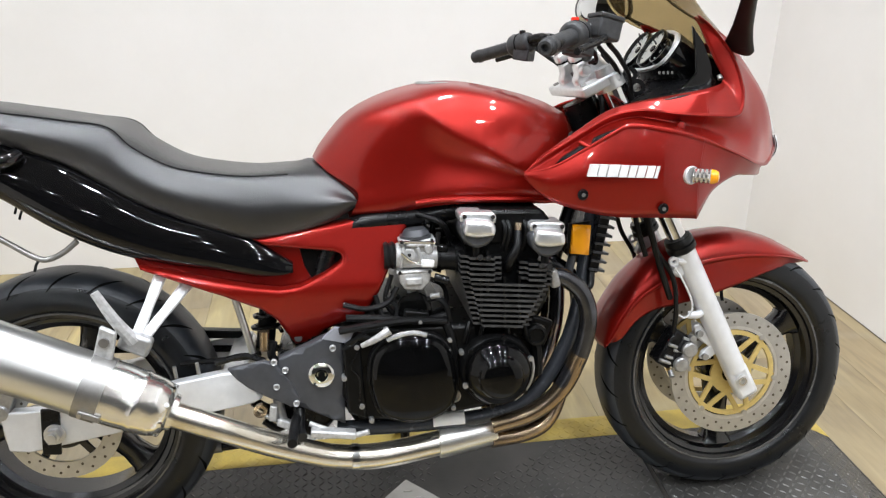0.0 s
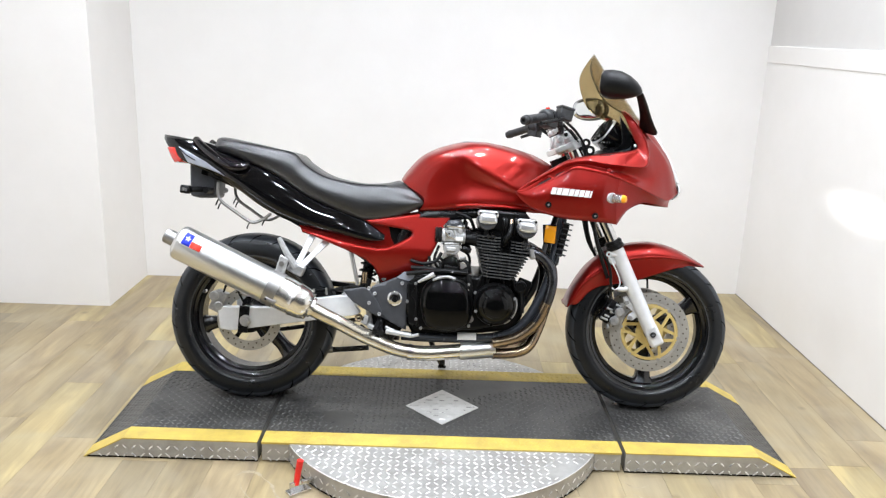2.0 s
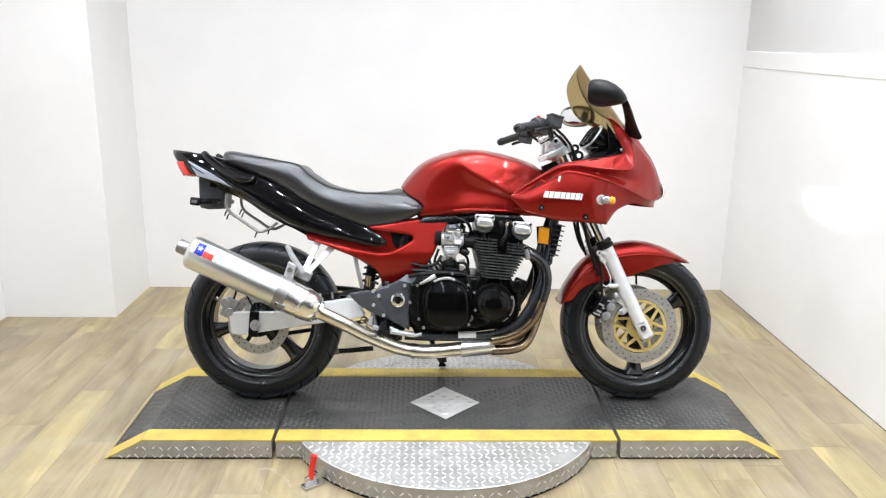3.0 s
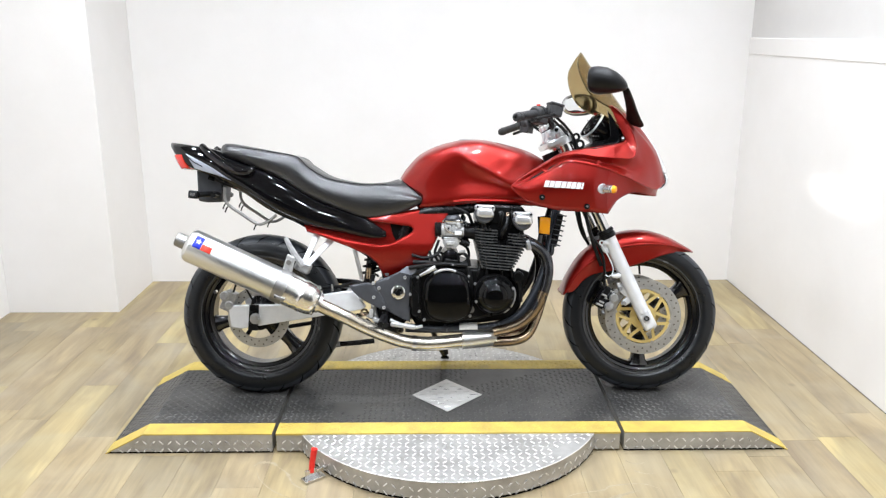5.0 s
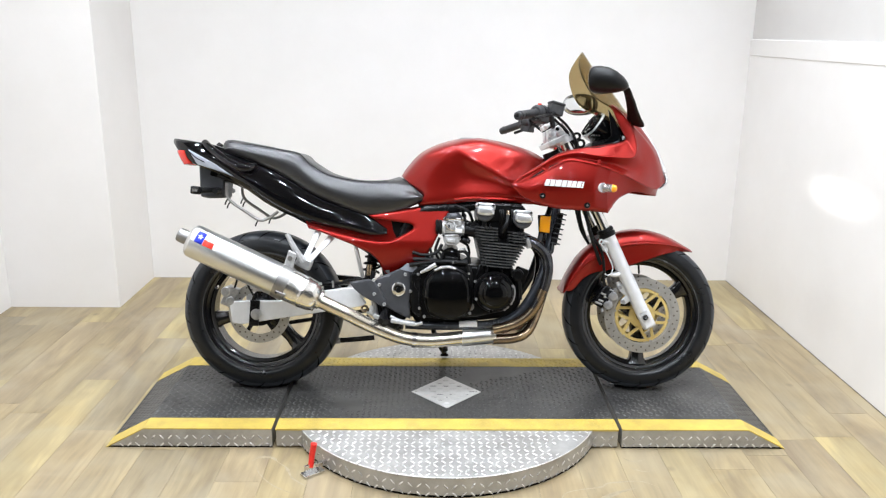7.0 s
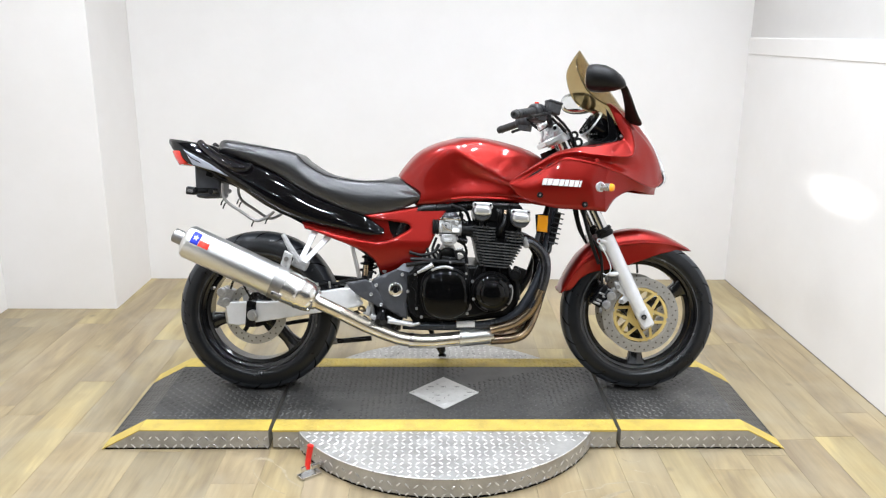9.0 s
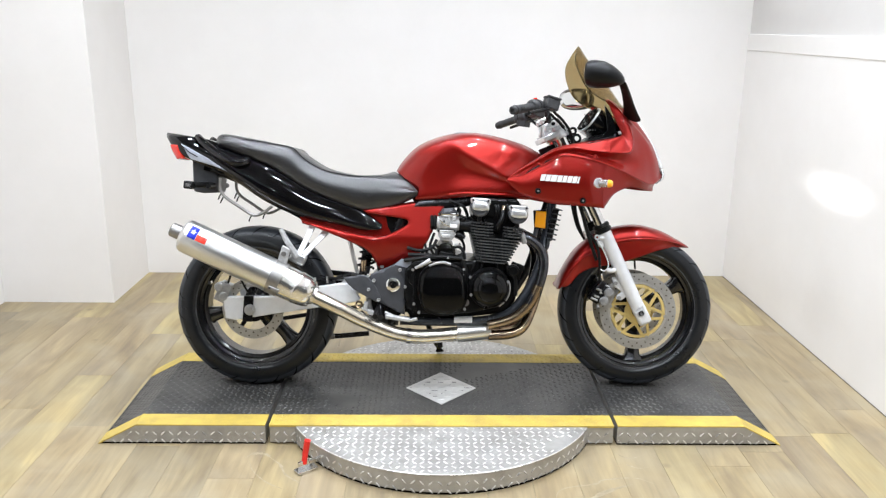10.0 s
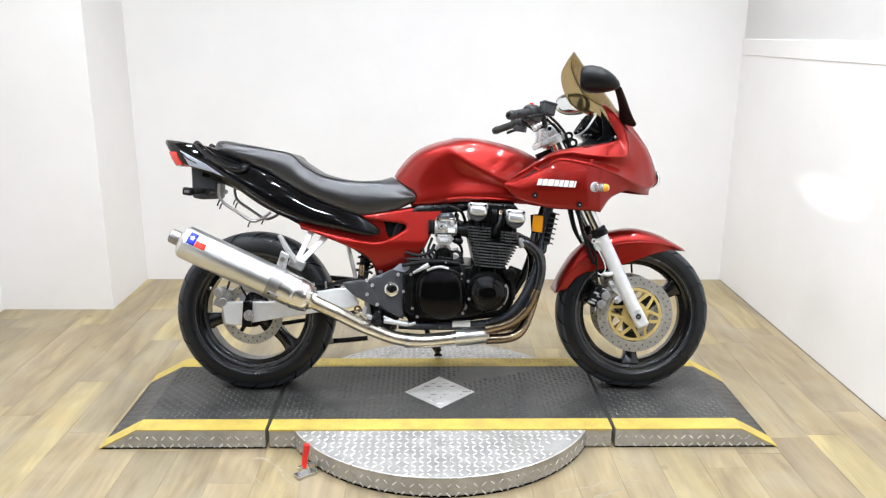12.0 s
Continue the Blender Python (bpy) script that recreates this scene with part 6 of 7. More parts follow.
    part("hose_guide", tube(fresh(), [(0.600, sy * 0.115, 0.462), (0.618, sy * 0.12, 0.462), (0.630, sy * 0.115, 0.466)], 0.009, 10, 3), SILVER, cal)
    part("brake_hose", tube(fresh(), [(0.575, sy * 0.1, 0.42), (0.572, sy * 0.115, 0.48), (0.56, sy * 0.118, 0.55), (0.52, sy * 0.11, 0.62), (0.49, sy * 0.09, 0.72)], 0.0055, 8), PLASTIC, cal)
bm = fresh()
box(bm, (0.386, 0, 0.966), (0.084, 0.27, 0.022), (0, -25.7, 0))
yoke = part("upper_clamp", bm, BRIGHT, bike, "polished alloy top yoke", bevel=0.005)
for sy in (-1, 1):
    c = Vector((0.404, sy * 0.105, 0.985))
    part("yoke_ring", cyl(fresh(), c + FD * 0.000, c + FD * 0.030, 0.031, 0.031, 28), BRIGHT, yoke, bevel=0.002)
    part("pinch_bolt", cyl(fresh(), (0.362, sy * 0.105, 0.966), (0.352, sy * 0.105, 0.961), 0.006, n=10), GREYSTEEL, yoke)
part("lower_clamp", box(fresh(), (0.506, 0, 0.757), (0.075, 0.26, 0.036), (0, -25.7, 0)), SATIN, bike, bevel=0.010)
part("axle", cyl(fresh(), (FA[0], -0.1, FA[1]), (FA[0], 0.1, FA[1]), 0.011), CHROME, bike)

# ---- front mudguard
G = []
for (tx, tz), (lx, lz) in (((0.424, 0.384), (0.424, 0.392)), ((0.436, 0.425), (0.462, 0.398)), ((0.455, 0.466), (0.500, 0.440)), ((0.492, 0.526), (0.540, 0.463)), ((0.545, 0.574), (0.585, 0.472)), ((0.631, 0.617), (0.655, 0.486)),
                           ((0.729, 0.630), (0.735, 0.512)), ((0.816, 0.611), (0.805, 0.537)), ((0.882, 0.580), (0.872, 0.547)), ((0.934, 0.549), (0.930, 0.545))):
    w = 0.074 if tx < 0.86 else 0.05
    if tx > 0.92:
        w = 0.018
    fold = (tx * 0.7 + lx * 0.3, w + 0.003, tz - min(0.050, (tz - lz) * 0.42 + 0.003))
    G.append([(tx, 0, tz), (tx, w * 0.5, tz - 0.005), (tx * 0.9 + lx * 0.1, w * 0.86, tz - min(0.022, (tz - lz) * 0.2 + 0.002)), fold, fold, ((tx + 3 * lx) / 4, w - 0.003, (tz + 3 * lz) / 4), (lx, w - 0.006, lz)])
part("front_mudguard", loft(fresh(), G, 5, 4, closed=False), RED, bike, "metallic red front mudguard", thick=0.004)

# ---- fairing
# guide lines of the right half, from the rear tip to the nose
rim = [(0.211, 0.206, 0.803), (0.250, 0.190, 0.833), (0.317, 0.186, 0.876), (0.383, 0.182, 0.915), (0.450, 0.180, 0.932), (0.518, 0.178, 0.942), (0.586, 0.174, 0.952), (0.620, 0.168, 0.962),
       (0.630, 0.160, 0.976), (0.617, 0.154, 1.003), (0.602, 0.150, 1.035), (0.585, 0.145, 1.074), (0.573, 0.141, 1.096), (0.655, 0.100, 1.056), (0.698, 0.0, 1.050)]
ridge = [(0.210, 0.206, 0.802), (0.249, 0.197, 0.829), (0.318, 0.196, 0.870), (0.384, 0.197, 0.906), (0.447, 0.203, 0.917), (0.513, 0.209, 0.910), (0.579, 0.209, 0.905), (0.637, 0.198, 0.903),
         (0.660, 0.187, 0.914), (0.666, 0.175, 0.952), (0.655, 0.162, 1.003), (0.626, 0.151, 1.053), (0.590, 0.143, 1.088), (0.681, 0.092, 1.040), (0.716, 0.0, 1.034)]
band = [(0.209, 0.206, 0.801), (0.256, 0.199, 0.820), (0.323, 0.198, 0.859), (0.388, 0.201, 0.892), (0.440, 0.202, 0.901), (0.506, 0.204, 0.890), (0.574, 0.203, 0.877), (0.632, 0.194, 0.864),
        (0.682, 0.176, 0.864), (0.703, 0.160, 0.886), (0.722, 0.140, 0.914), (0.738, 0.120, 0.934), (0.750, 0.100, 0.936), (0.766, 0.072, 0.934), (0.781, 0.0, 0.934)]
crease = [(0.208, 0.206, 0.800), (0.263, 0.216, 0.812), (0.326, 0.228, 0.846), (0.373, 0.238, 0.872), (0.414, 0.242, 0.887), (0.497, 0.246, 0.874), (0.559, 0.241, 0.857), (0.612, 0.226, 0.838),
          (0.664, 0.200, 0.820), (0.712, 0.162, 0.804), (0.752, 0.122, 0.798), (0.776, 0.098, 0.806), (0.790, 0.080, 0.815), (0.806, 0.056, 0.824), (0.820, 0.0, 0.828)]
belly = [(0.208, 0.206, 0.797), (0.260, 0.222, 0.785), (0.310, 0.240, 0.795), (0.374, 0.248, 0.803), (0.426, 0.253, 0.804), (0.492, 0.252, 0.799), (0.551, 0.240, 0.790), (0.608, 0.212, 0.800),
         (0.661, 0.187, 0.800), (0.706, 0.153, 0.789), (0.740, 0.118, 0.783), (0.758, 0.094, 0.783), (0.768, 0.078, 0.784), (0.780, 0.054, 0.786), (0.788, 0.0, 0.786)]
hem = [(0.210, 0.204, 0.793), (0.250, 0.212, 0.753), (0.309, 0.226, 0.729), (0.382, 0.232, 0.713), (0.449, 0.235, 0.709), (0.510, 0.233, 0.705), (0.557, 0.224, 0.700), (0.598, 0.203, 0.752),
       (0.655, 0.176, 0.777), (0.702, 0.142, 0.774), (0.733, 0.112, 0.769), (0.750, 0.092, 0.766), (0.764, 0.074, 0.764), (0.777, 0.050, 0.763), (0.786, 0.0, 0.762)]
FR = [[a, b, b, (c[0], c[1] - 0.010 * max(0.0, math.sin(math.pi * i / 11)), c[2]), d, d, e, h] for i, (a, b, c, d, e, h) in enumerate(zip(rim, ridge, band, crease, belly, hem))]
blend = lambda sa, sb, k: [tuple(Vector(p).lerp(Vector(q), k)) for p, q in zip(sa, sb)]
FR[6:7] = [blend(FR[5], FR[6], 0.86), FR[6], blend(FR[6], FR[7], 0.12)]     # a tight corner at the lowest point of the hem
right = [[(x, -y, z) for x, y, z in st] for st in FR]
left = [[(x, y, z) for x, y, z in st] for st in reversed(FR[:-1])]
fair = part("fairing", loft(fresh(), right + left, 5, 5, mirror=False, closed=False), RED, bike, "metallic red half fairing", thick=0.005)

for sy in (-1, 1):
    bm = fresh()
    panel(bm, [(0.262, 0.813), (0.313, 0.836), (0.360, 0.860), (0.412, 0.886), (0.398, 0.889), (0.345, 0.868), (0.336, 0.856), (0.322, 0.855), (0.285, 0.832)], lambda x, z: -0.2165 - 0.13 * max(0, min(0.16, x - 0.25)), 0.012, 0.002, 0.03)
    v = part("air_slot", bm, PLASTIC, fair, "black air slot")
    v.scale = (1, -sy, 1)
    part("slot_divider", tube(fresh(), [(0.314, sy * 0.221, 0.860), (0.328, sy * 0.226, 0.853), (0.344, sy * 0.231, 0.847)], 0.0042, 8), RED, fair, "red bar across the air slot")
    for bx, bz in ((0.317, 0.760), (0.478, 0.727)):
        yy = 0.2415 if bx < 0.4 else 0.2485
        bm = fresh()
        cyl(bm, (bx, -sy * yy, bz), (bx, -sy * (yy + 0.004), bz), 0.011, 0.009, 20)
        part("fairing_bolt", bm, SATIN, fair)
        part("bolt_centre", cyl(fresh(), (bx, -sy * (yy + 0.003), bz), (bx, -sy * (yy + 0.005), bz), 0.004, n=10), GREYSTEEL, fair)
    sig = part("turn_signal", revolve(fresh(), [(0, 0.0), (0, 0.0175), (0.010, 0.0185), (0.013, 0.0165), (0.011, 0.0125), (0.011, 0.0)], (0.530, sy * 0.240, 0.791), (0.35, sy * 0.93, 0), 28, close=False), SILVER, fair, "pale round turn signal with a clear lens")
    ax = Vector((0.88, sy * 0.47, -0.06))
    prof = [(0.0, 0.0148)] + [(0.003 + 0.004 * i, 0.0136 + (0.0018 if i % 2 else 0)) for i in range(8)] + [(0.034, 0.0130)]
    part("clear_lens", revolve(fresh(), prof, (0.536, sy * 0.250, 0.791), ax, 24, close=False), CLEARLENS, sig, "ribbed clear lens barrel")
    part("amber_tip", revolve(fresh(), [(0.033, 0.0142), (0.040, 0.0138), (0.047, 0.010), (0.050, 0.0)], (0.536, sy * 0.250, 0.791), ax, 24, close=False), AMBER, sig, "amber lens tip")
# maker's lettering as plain slanted blocks
x = 0.322
for w in (0.015, 0.016, 0.021, 0.016, 0.014, 0.016, 0.015, 0.006):
    bm = fresh()
    z0 = 0.797 - 0.06 * (x - 0.322)
    prism(bm, [(x, z0), (x + w, z0 - 0.0005), (x + w + 0.006, z0 + 0.0225), (x + 0.006, z0 + 0.023)], -0.2585, -0.247)
    part("lettering_block", bm, WHITE, fair, "white slanted block", smooth=False)
    x += w + 0.0026
bm = fresh()
loft(bm, [[(0.730, 0, 1.024), (0.724, 0.035, 1.024), (0.704, 0.066, 1.025)], [(0.760, 0, 0.976), (0.755, 0.035, 0.976), (0.738, 0.066, 0.977)], [(0.788, 0, 0.930), (0.782, 0.035, 0.930), (0.769, 0.064, 0.931)],
          [(0.810, 0, 0.884), (0.804, 0.035, 0.884), (0.790, 0.060, 0.885)], [(0.825, 0, 0.850), (0.818, 0.033, 0.850), (0.802, 0.056, 0.851)]], 5, 5, closed=False)
lens = part("headlight", bm, HEADGLASS, bike, "clear headlight lens in the fairing nose", thick=0.010)
bm = fresh()
loft(bm, [[(0.826, 0, 0.844), (0.820, 0.034, 0.844), (0.808, 0.060, 0.845)], [(0.832, 0, 0.824), (0.825, 0.034, 0.824), (0.812, 0.063, 0.825)], [(0.824, 0, 0.806), (0.818, 0.034, 0.806), (0.806, 0.064, 0.806)], [(0.804, 0, 0.794), (0.800, 0.034, 0.794), (0.792, 0.058, 0.794)]], 4, 4, closed=False)
part("nose_lamp", bm, HEADGLASS, lens, "small clear position lamp at the nose tip", thick=0.006)
part("nose_seam", tube(fresh(), [(0.803, -0.066, 0.848), (0.809, -0.068, 0.826), (0.803, -0.070, 0.806), (0.789, -0.064, 0.792)], 0.001, 8), BLACKVOID, lens)
# the knob on the flank
for sy in (-1, 1):
    part("flank_knob", revolve(fresh(), [(0, 0.0095), (0.006, 0.0092), (0.009, 0.0070), (0.010, 0.0)], (0.525, sy * 0.2025, 0.884), (0, sy, 0.15), 20, close=False), RED, fair, "small round red plug")
    part("shelf_screw", cyl(fresh(), (0.622, sy * 0.169, 0.972), (0.620, sy * 0.164, 0.980), 0.006, 0.005, 14), GREYSTEEL, fair)
bm = fresh()
prism(bm, [(0.60, 0.778), (0.70, 0.780), (0.745, 0.786), (0.70, 0.80), (0.60, 0.80)], -0.085, 0.085)
part("nose_underside", bm, PLASTIC, bike)
# inner dash
bm = fresh()
loft(bm, [[(0.46, 0, 0.935), (0.46, 0.09, 0.93), (0.44, 0.185, 0.925)], [(0.53, 0, 0.965), (0.53, 0.09, 0.96), (0.53, 0.186, 0.938)], [(0.60, 0, 1.0), (0.60, 0.09, 0.99), (0.60, 0.165, 0.953)], [(0.650, 0, 1.03), (0.640, 0.08, 1.02), (0.612, 0.14, 0.992)]], 4, 4, closed=False)
part("dash_panel", bm, SATIN, bike, "black plastic inner dash", thick=0.006)
for sy in (-1, 1):
    part("dash_side", prism(fresh(), [(0.566, 1.080), (0.592, 1.045), (0.612, 0.998), (0.616, 0.962), (0.561, 0.945), (0.548, 0.955), (0.578, 0.985), (0.574, 1.030)], sy * 0.150, sy * 0.142), GLOSS, bike, "black inner side panel of the dash", bevel=0.002)
DN = Vector((-0.82, 0, 0.57)).normalized()
bm = fresh()
cc = Vector((0.569, 0, 1.012))
st = []
for d, k, ku in ((-0.110, 1.12, 1.30), (-0.075, 1.08, 1.16), (-0.045, 1.0, 1.02), (-0.042, 0.97, 0.97), (-0.039, 0.99, 0.99), (0.03, 1.0, 1.0), (0.036, 0.95, 0.95)):
    ring = []
    for i in range(40):
        a = 2 * math.pi * i / 40
        y, u = 0.125 * k * math.copysign(abs(math.cos(a)) ** 0.7, math.cos(a)), 0.052 * ku * math.copysign(abs(math.sin(a)) ** 0.7, math.sin(a))
        ring.append(bm.verts.new(cc + DN * d + Y_ * y + Vector((DN.z, 0, -DN.x)) * u))
    st.append(ring)
for r0, r1 in zip(st, st[1:]):
    for i in range(40):
        bm.faces.new((r0[i], r0[(i + 1) % 40], r1[(i + 1) % 40], r1[i]))
bm.faces.new(st[0])
bm.faces.new(st[-1])
clus = part("instrument_pod", bm, GLOSS, bike, "glossy black instrument pod with three dials")
DU = Vector((DN.z, 0, -DN.x))
bm = fresh()
rings = []
for d, k in ((0.034, 1.0), (0.040, 0.99), (0.040, 0.88), (0.034, 0.87)):
    rings.append([bm.verts.new(cc + DN * d + Y_ * 0.123 * k * math.copysign(abs(math.cos(2 * math.pi * i / 40)) ** 0.7, math.cos(2 * math.pi * i / 40)) + DU * 0.051 * k * math.copysign(abs(math.sin(2 * math.pi * i / 40)) ** 0.7, math.sin(2 * math.pi * i / 40))) for i in range(40)])
for r0, r1 in zip(rings, rings[1:]):
    for i in range(40):
        bm.faces.new((r0[i], r0[(i + 1) % 40], r1[(i + 1) % 40], r1[i]))
part("bezel", bm, SILVER, clus, "silver trim ring round the instruments")
for y, rr, up in ((-0.086, 0.026, -0.008), (-0.024, 0.042, 0.002), (0.066, 0.042, 0.002)):
    bm = fresh()
    c = cc + DN * 0.036 + Y_ * y + DU * up
    cyl(bm, c, c + DN * 0.006, rr, rr, 32)
    dl = part("dial", bm, DIAL if rr > 0.03 else GLOSS, clus, "pale gauge dial" if rr > 0.03 else "small dark gauge dial")
    bm = fresh()
    revolve(bm, [(0, rr), (0, rr + 0.004), (0.014, rr + 0.003), (0.014, rr)], c, DN, 32)
    part("dial_rim", bm, GLOSS, dl)
    part("needle", box(fresh(), c + DN * 0.008 + DU * rr * 0.3, (0.003, 0.003, rr * 0.8), (0, -35, 0)), PLASTIC, dl, smooth=False)
    part("dial_centre", cyl(fresh(), c + DN * 0.006, c + DN * 0.010, rr * 0.2, rr * 0.17, 16), GLOSS, dl)
    for k in range(9):
        a = radians(-40 + 260 * k / 8)
        q0 = c + DN * 0.0065 + (Y_ * math.cos(a) + DU * math.sin(a)) * rr * 0.8
        part("dial_mark", cyl(fresh(), q0, q0 + (Y_ * math.cos(a) + DU * math.sin(a)) * rr * 0.12, 0.0012, n=5), PLASTIC if rr > 0.03 else WHITE, dl)
for k in range(4):
    part("warning_lamp", box(fresh(), cc + DN * 0.02 + Y_ * (-0.118 + 0.0) + Vector((-0.040 + 0.009 * k, -0.002, -0.036)), (0.0035, 0.003, 0.006)), CLEARLENS, clus, smooth=False)
# windscreen
SC = []
for z, xc, xs, w in ((1.050, 0.684, 0.630, 0.140), (1.075, 0.668, 0.604, 0.148), (1.100, 0.650, 0.550, 0.156), (1.130, 0.630, 0.506, 0.157), (1.170, 0.600, 0.480, 0.148), (1.216, 0.563, 0.463, 0.131), (1.254, 0.531, 0.460, 0.106), (1.290, 0.506, 0.474, 0.055), (1.308, 0.494, 0.485, 0.022), (1.314, 0.489, 0.488, 0.006)):
    SC.append([(xc + (xs - xc) * (abs(u) ** 2.2), w * u, z) for u in (-1, -0.8, -0.5, 0, 0.5, 0.8, 1)])
part("windscreen", loft(fresh(), SC, 4, 4, mirror=False, closed=False), SMOKE, bike, "smoke-tinted tall windscreen", thick=0.003)
# mirrors, turned in towards the rider
for sy in (-1, 1):
    turn = Euler((0, radians(4 if sy < 0 else -3), radians(-24 if sy < 0 else 62))).to_matrix()
    mc = Vector((0.506 if sy < 0 else 0.550, sy * 0.35, 1.161 if sy < 0 else 1.150))
    bm = fresh()
    st = []
    for d, ky, kz, oz in ((-0.030, 0.84, 0.84, 0.0), (-0.036, 0.90, 0.90, 0.0), (-0.030, 0.97, 0.97, 0.0), (-0.010, 1.0, 1.0, 0.0), (0.018, 0.95, 0.94, -0.001), (0.045, 0.80, 0.76, -0.005), (0.066, 0.60, 0.53, -0.010), (0.080, 0.36, 0.30, -0.015), (0.087, 0.10, 0.10, -0.018)):
        ring = []
        for i in range(28):
            a = 2 * math.pi * i / 28
            y = 0.074 * ky * math.copysign(abs(math.cos(a)) ** 0.82, math.cos(a))
            z = 0.0465 * kz * math.copysign(abs(math.sin(a)) ** 0.85, math.sin(a))
            ring.append(bm.verts.new(turn @ Vector((d, y, z + oz)) + mc))
        st.append(ring)
    for r0, r1 in zip(st, st[1:]):
        for i in range(28):
            bm.faces.new((r0[i], r0[(i + 1) % 28], r1[(i + 1) % 28], r1[i]))
    bm.faces.new(st[0])
    bm.faces.new(st[-1])
    mir = part("rear_view_mirror", bm, PLASTIC, bike, "black oval rear view mirror")
    gl = fresh()
    dome = [[gl.verts.new(turn @ Vector((-0.0368 - 0.0035 * (1 - k * k), 0.066 * k * math.copysign(abs(math.cos(2 * math.pi * i / 28)) ** 0.78, math.cos(2 * math.pi * i / 28)), 0.0405 * k * math.copysign(abs(math.sin(2 * math.pi * i / 28)) ** 0.78, math.sin(2 * math.pi * i / 28)))) + mc) for i in range(28)] for k in (1.0, 0.75, 0.5, 0.25)]
    for r0, r1 in zip(dome, dome[1:]):
        for i in range(28):
            gl.faces.new((r0[i], r0[(i + 1) % 28], r1[(i + 1) % 28], r1[i]))
    gl.faces.new(dome[-1])
    part("mirror_glass", gl, MIRROR, mir, "silvered mirror glass", thick=0.001)
    bm = fresh()
    rings = []
    for c, long, wide in (((0.588, 0.338, 1.134), 0.013, 0.009), ((0.600, 0.312, 1.122), 0.014, 0.010), ((0.621, 0.262, 1.100), 0.0165, 0.011), ((0.641, 0.212, 1.074), 0.020, 0.012), ((0.658, 0.170, 1.050), 0.027, 0.013), ((0.670, 0.142, 1.034), 0.034, 0.014)):
        c = Vector((c[0], sy * c[1], c[2]))
        u, v = Vector((0.94, 0, -0.34)), Vector((0.22, sy * 0.60, 0.60)).normalized()
        rings.append([bm.verts.new(c + u * long * math.copysign(abs(math.cos(a)) ** 0.7, math.cos(a)) + v * wide * math.copysign(abs(math.sin(a)) ** 0.7, math.sin(a))) for a in [2 * math.pi * k / 20 for k in range(20)]])
    for r0, r1 in zip(rings, rings[1:]):
        for k in range(20):
            bm.faces.new((r0[k], r0[(k + 1) % 20], r1[(k + 1) % 20], r1[k]))
    bm.faces.new(rings[0])
    bm.faces.new(rings[-1])
    part("mirror_stalk", bm, PLASTIC, mir, "flat black tapered stalk")
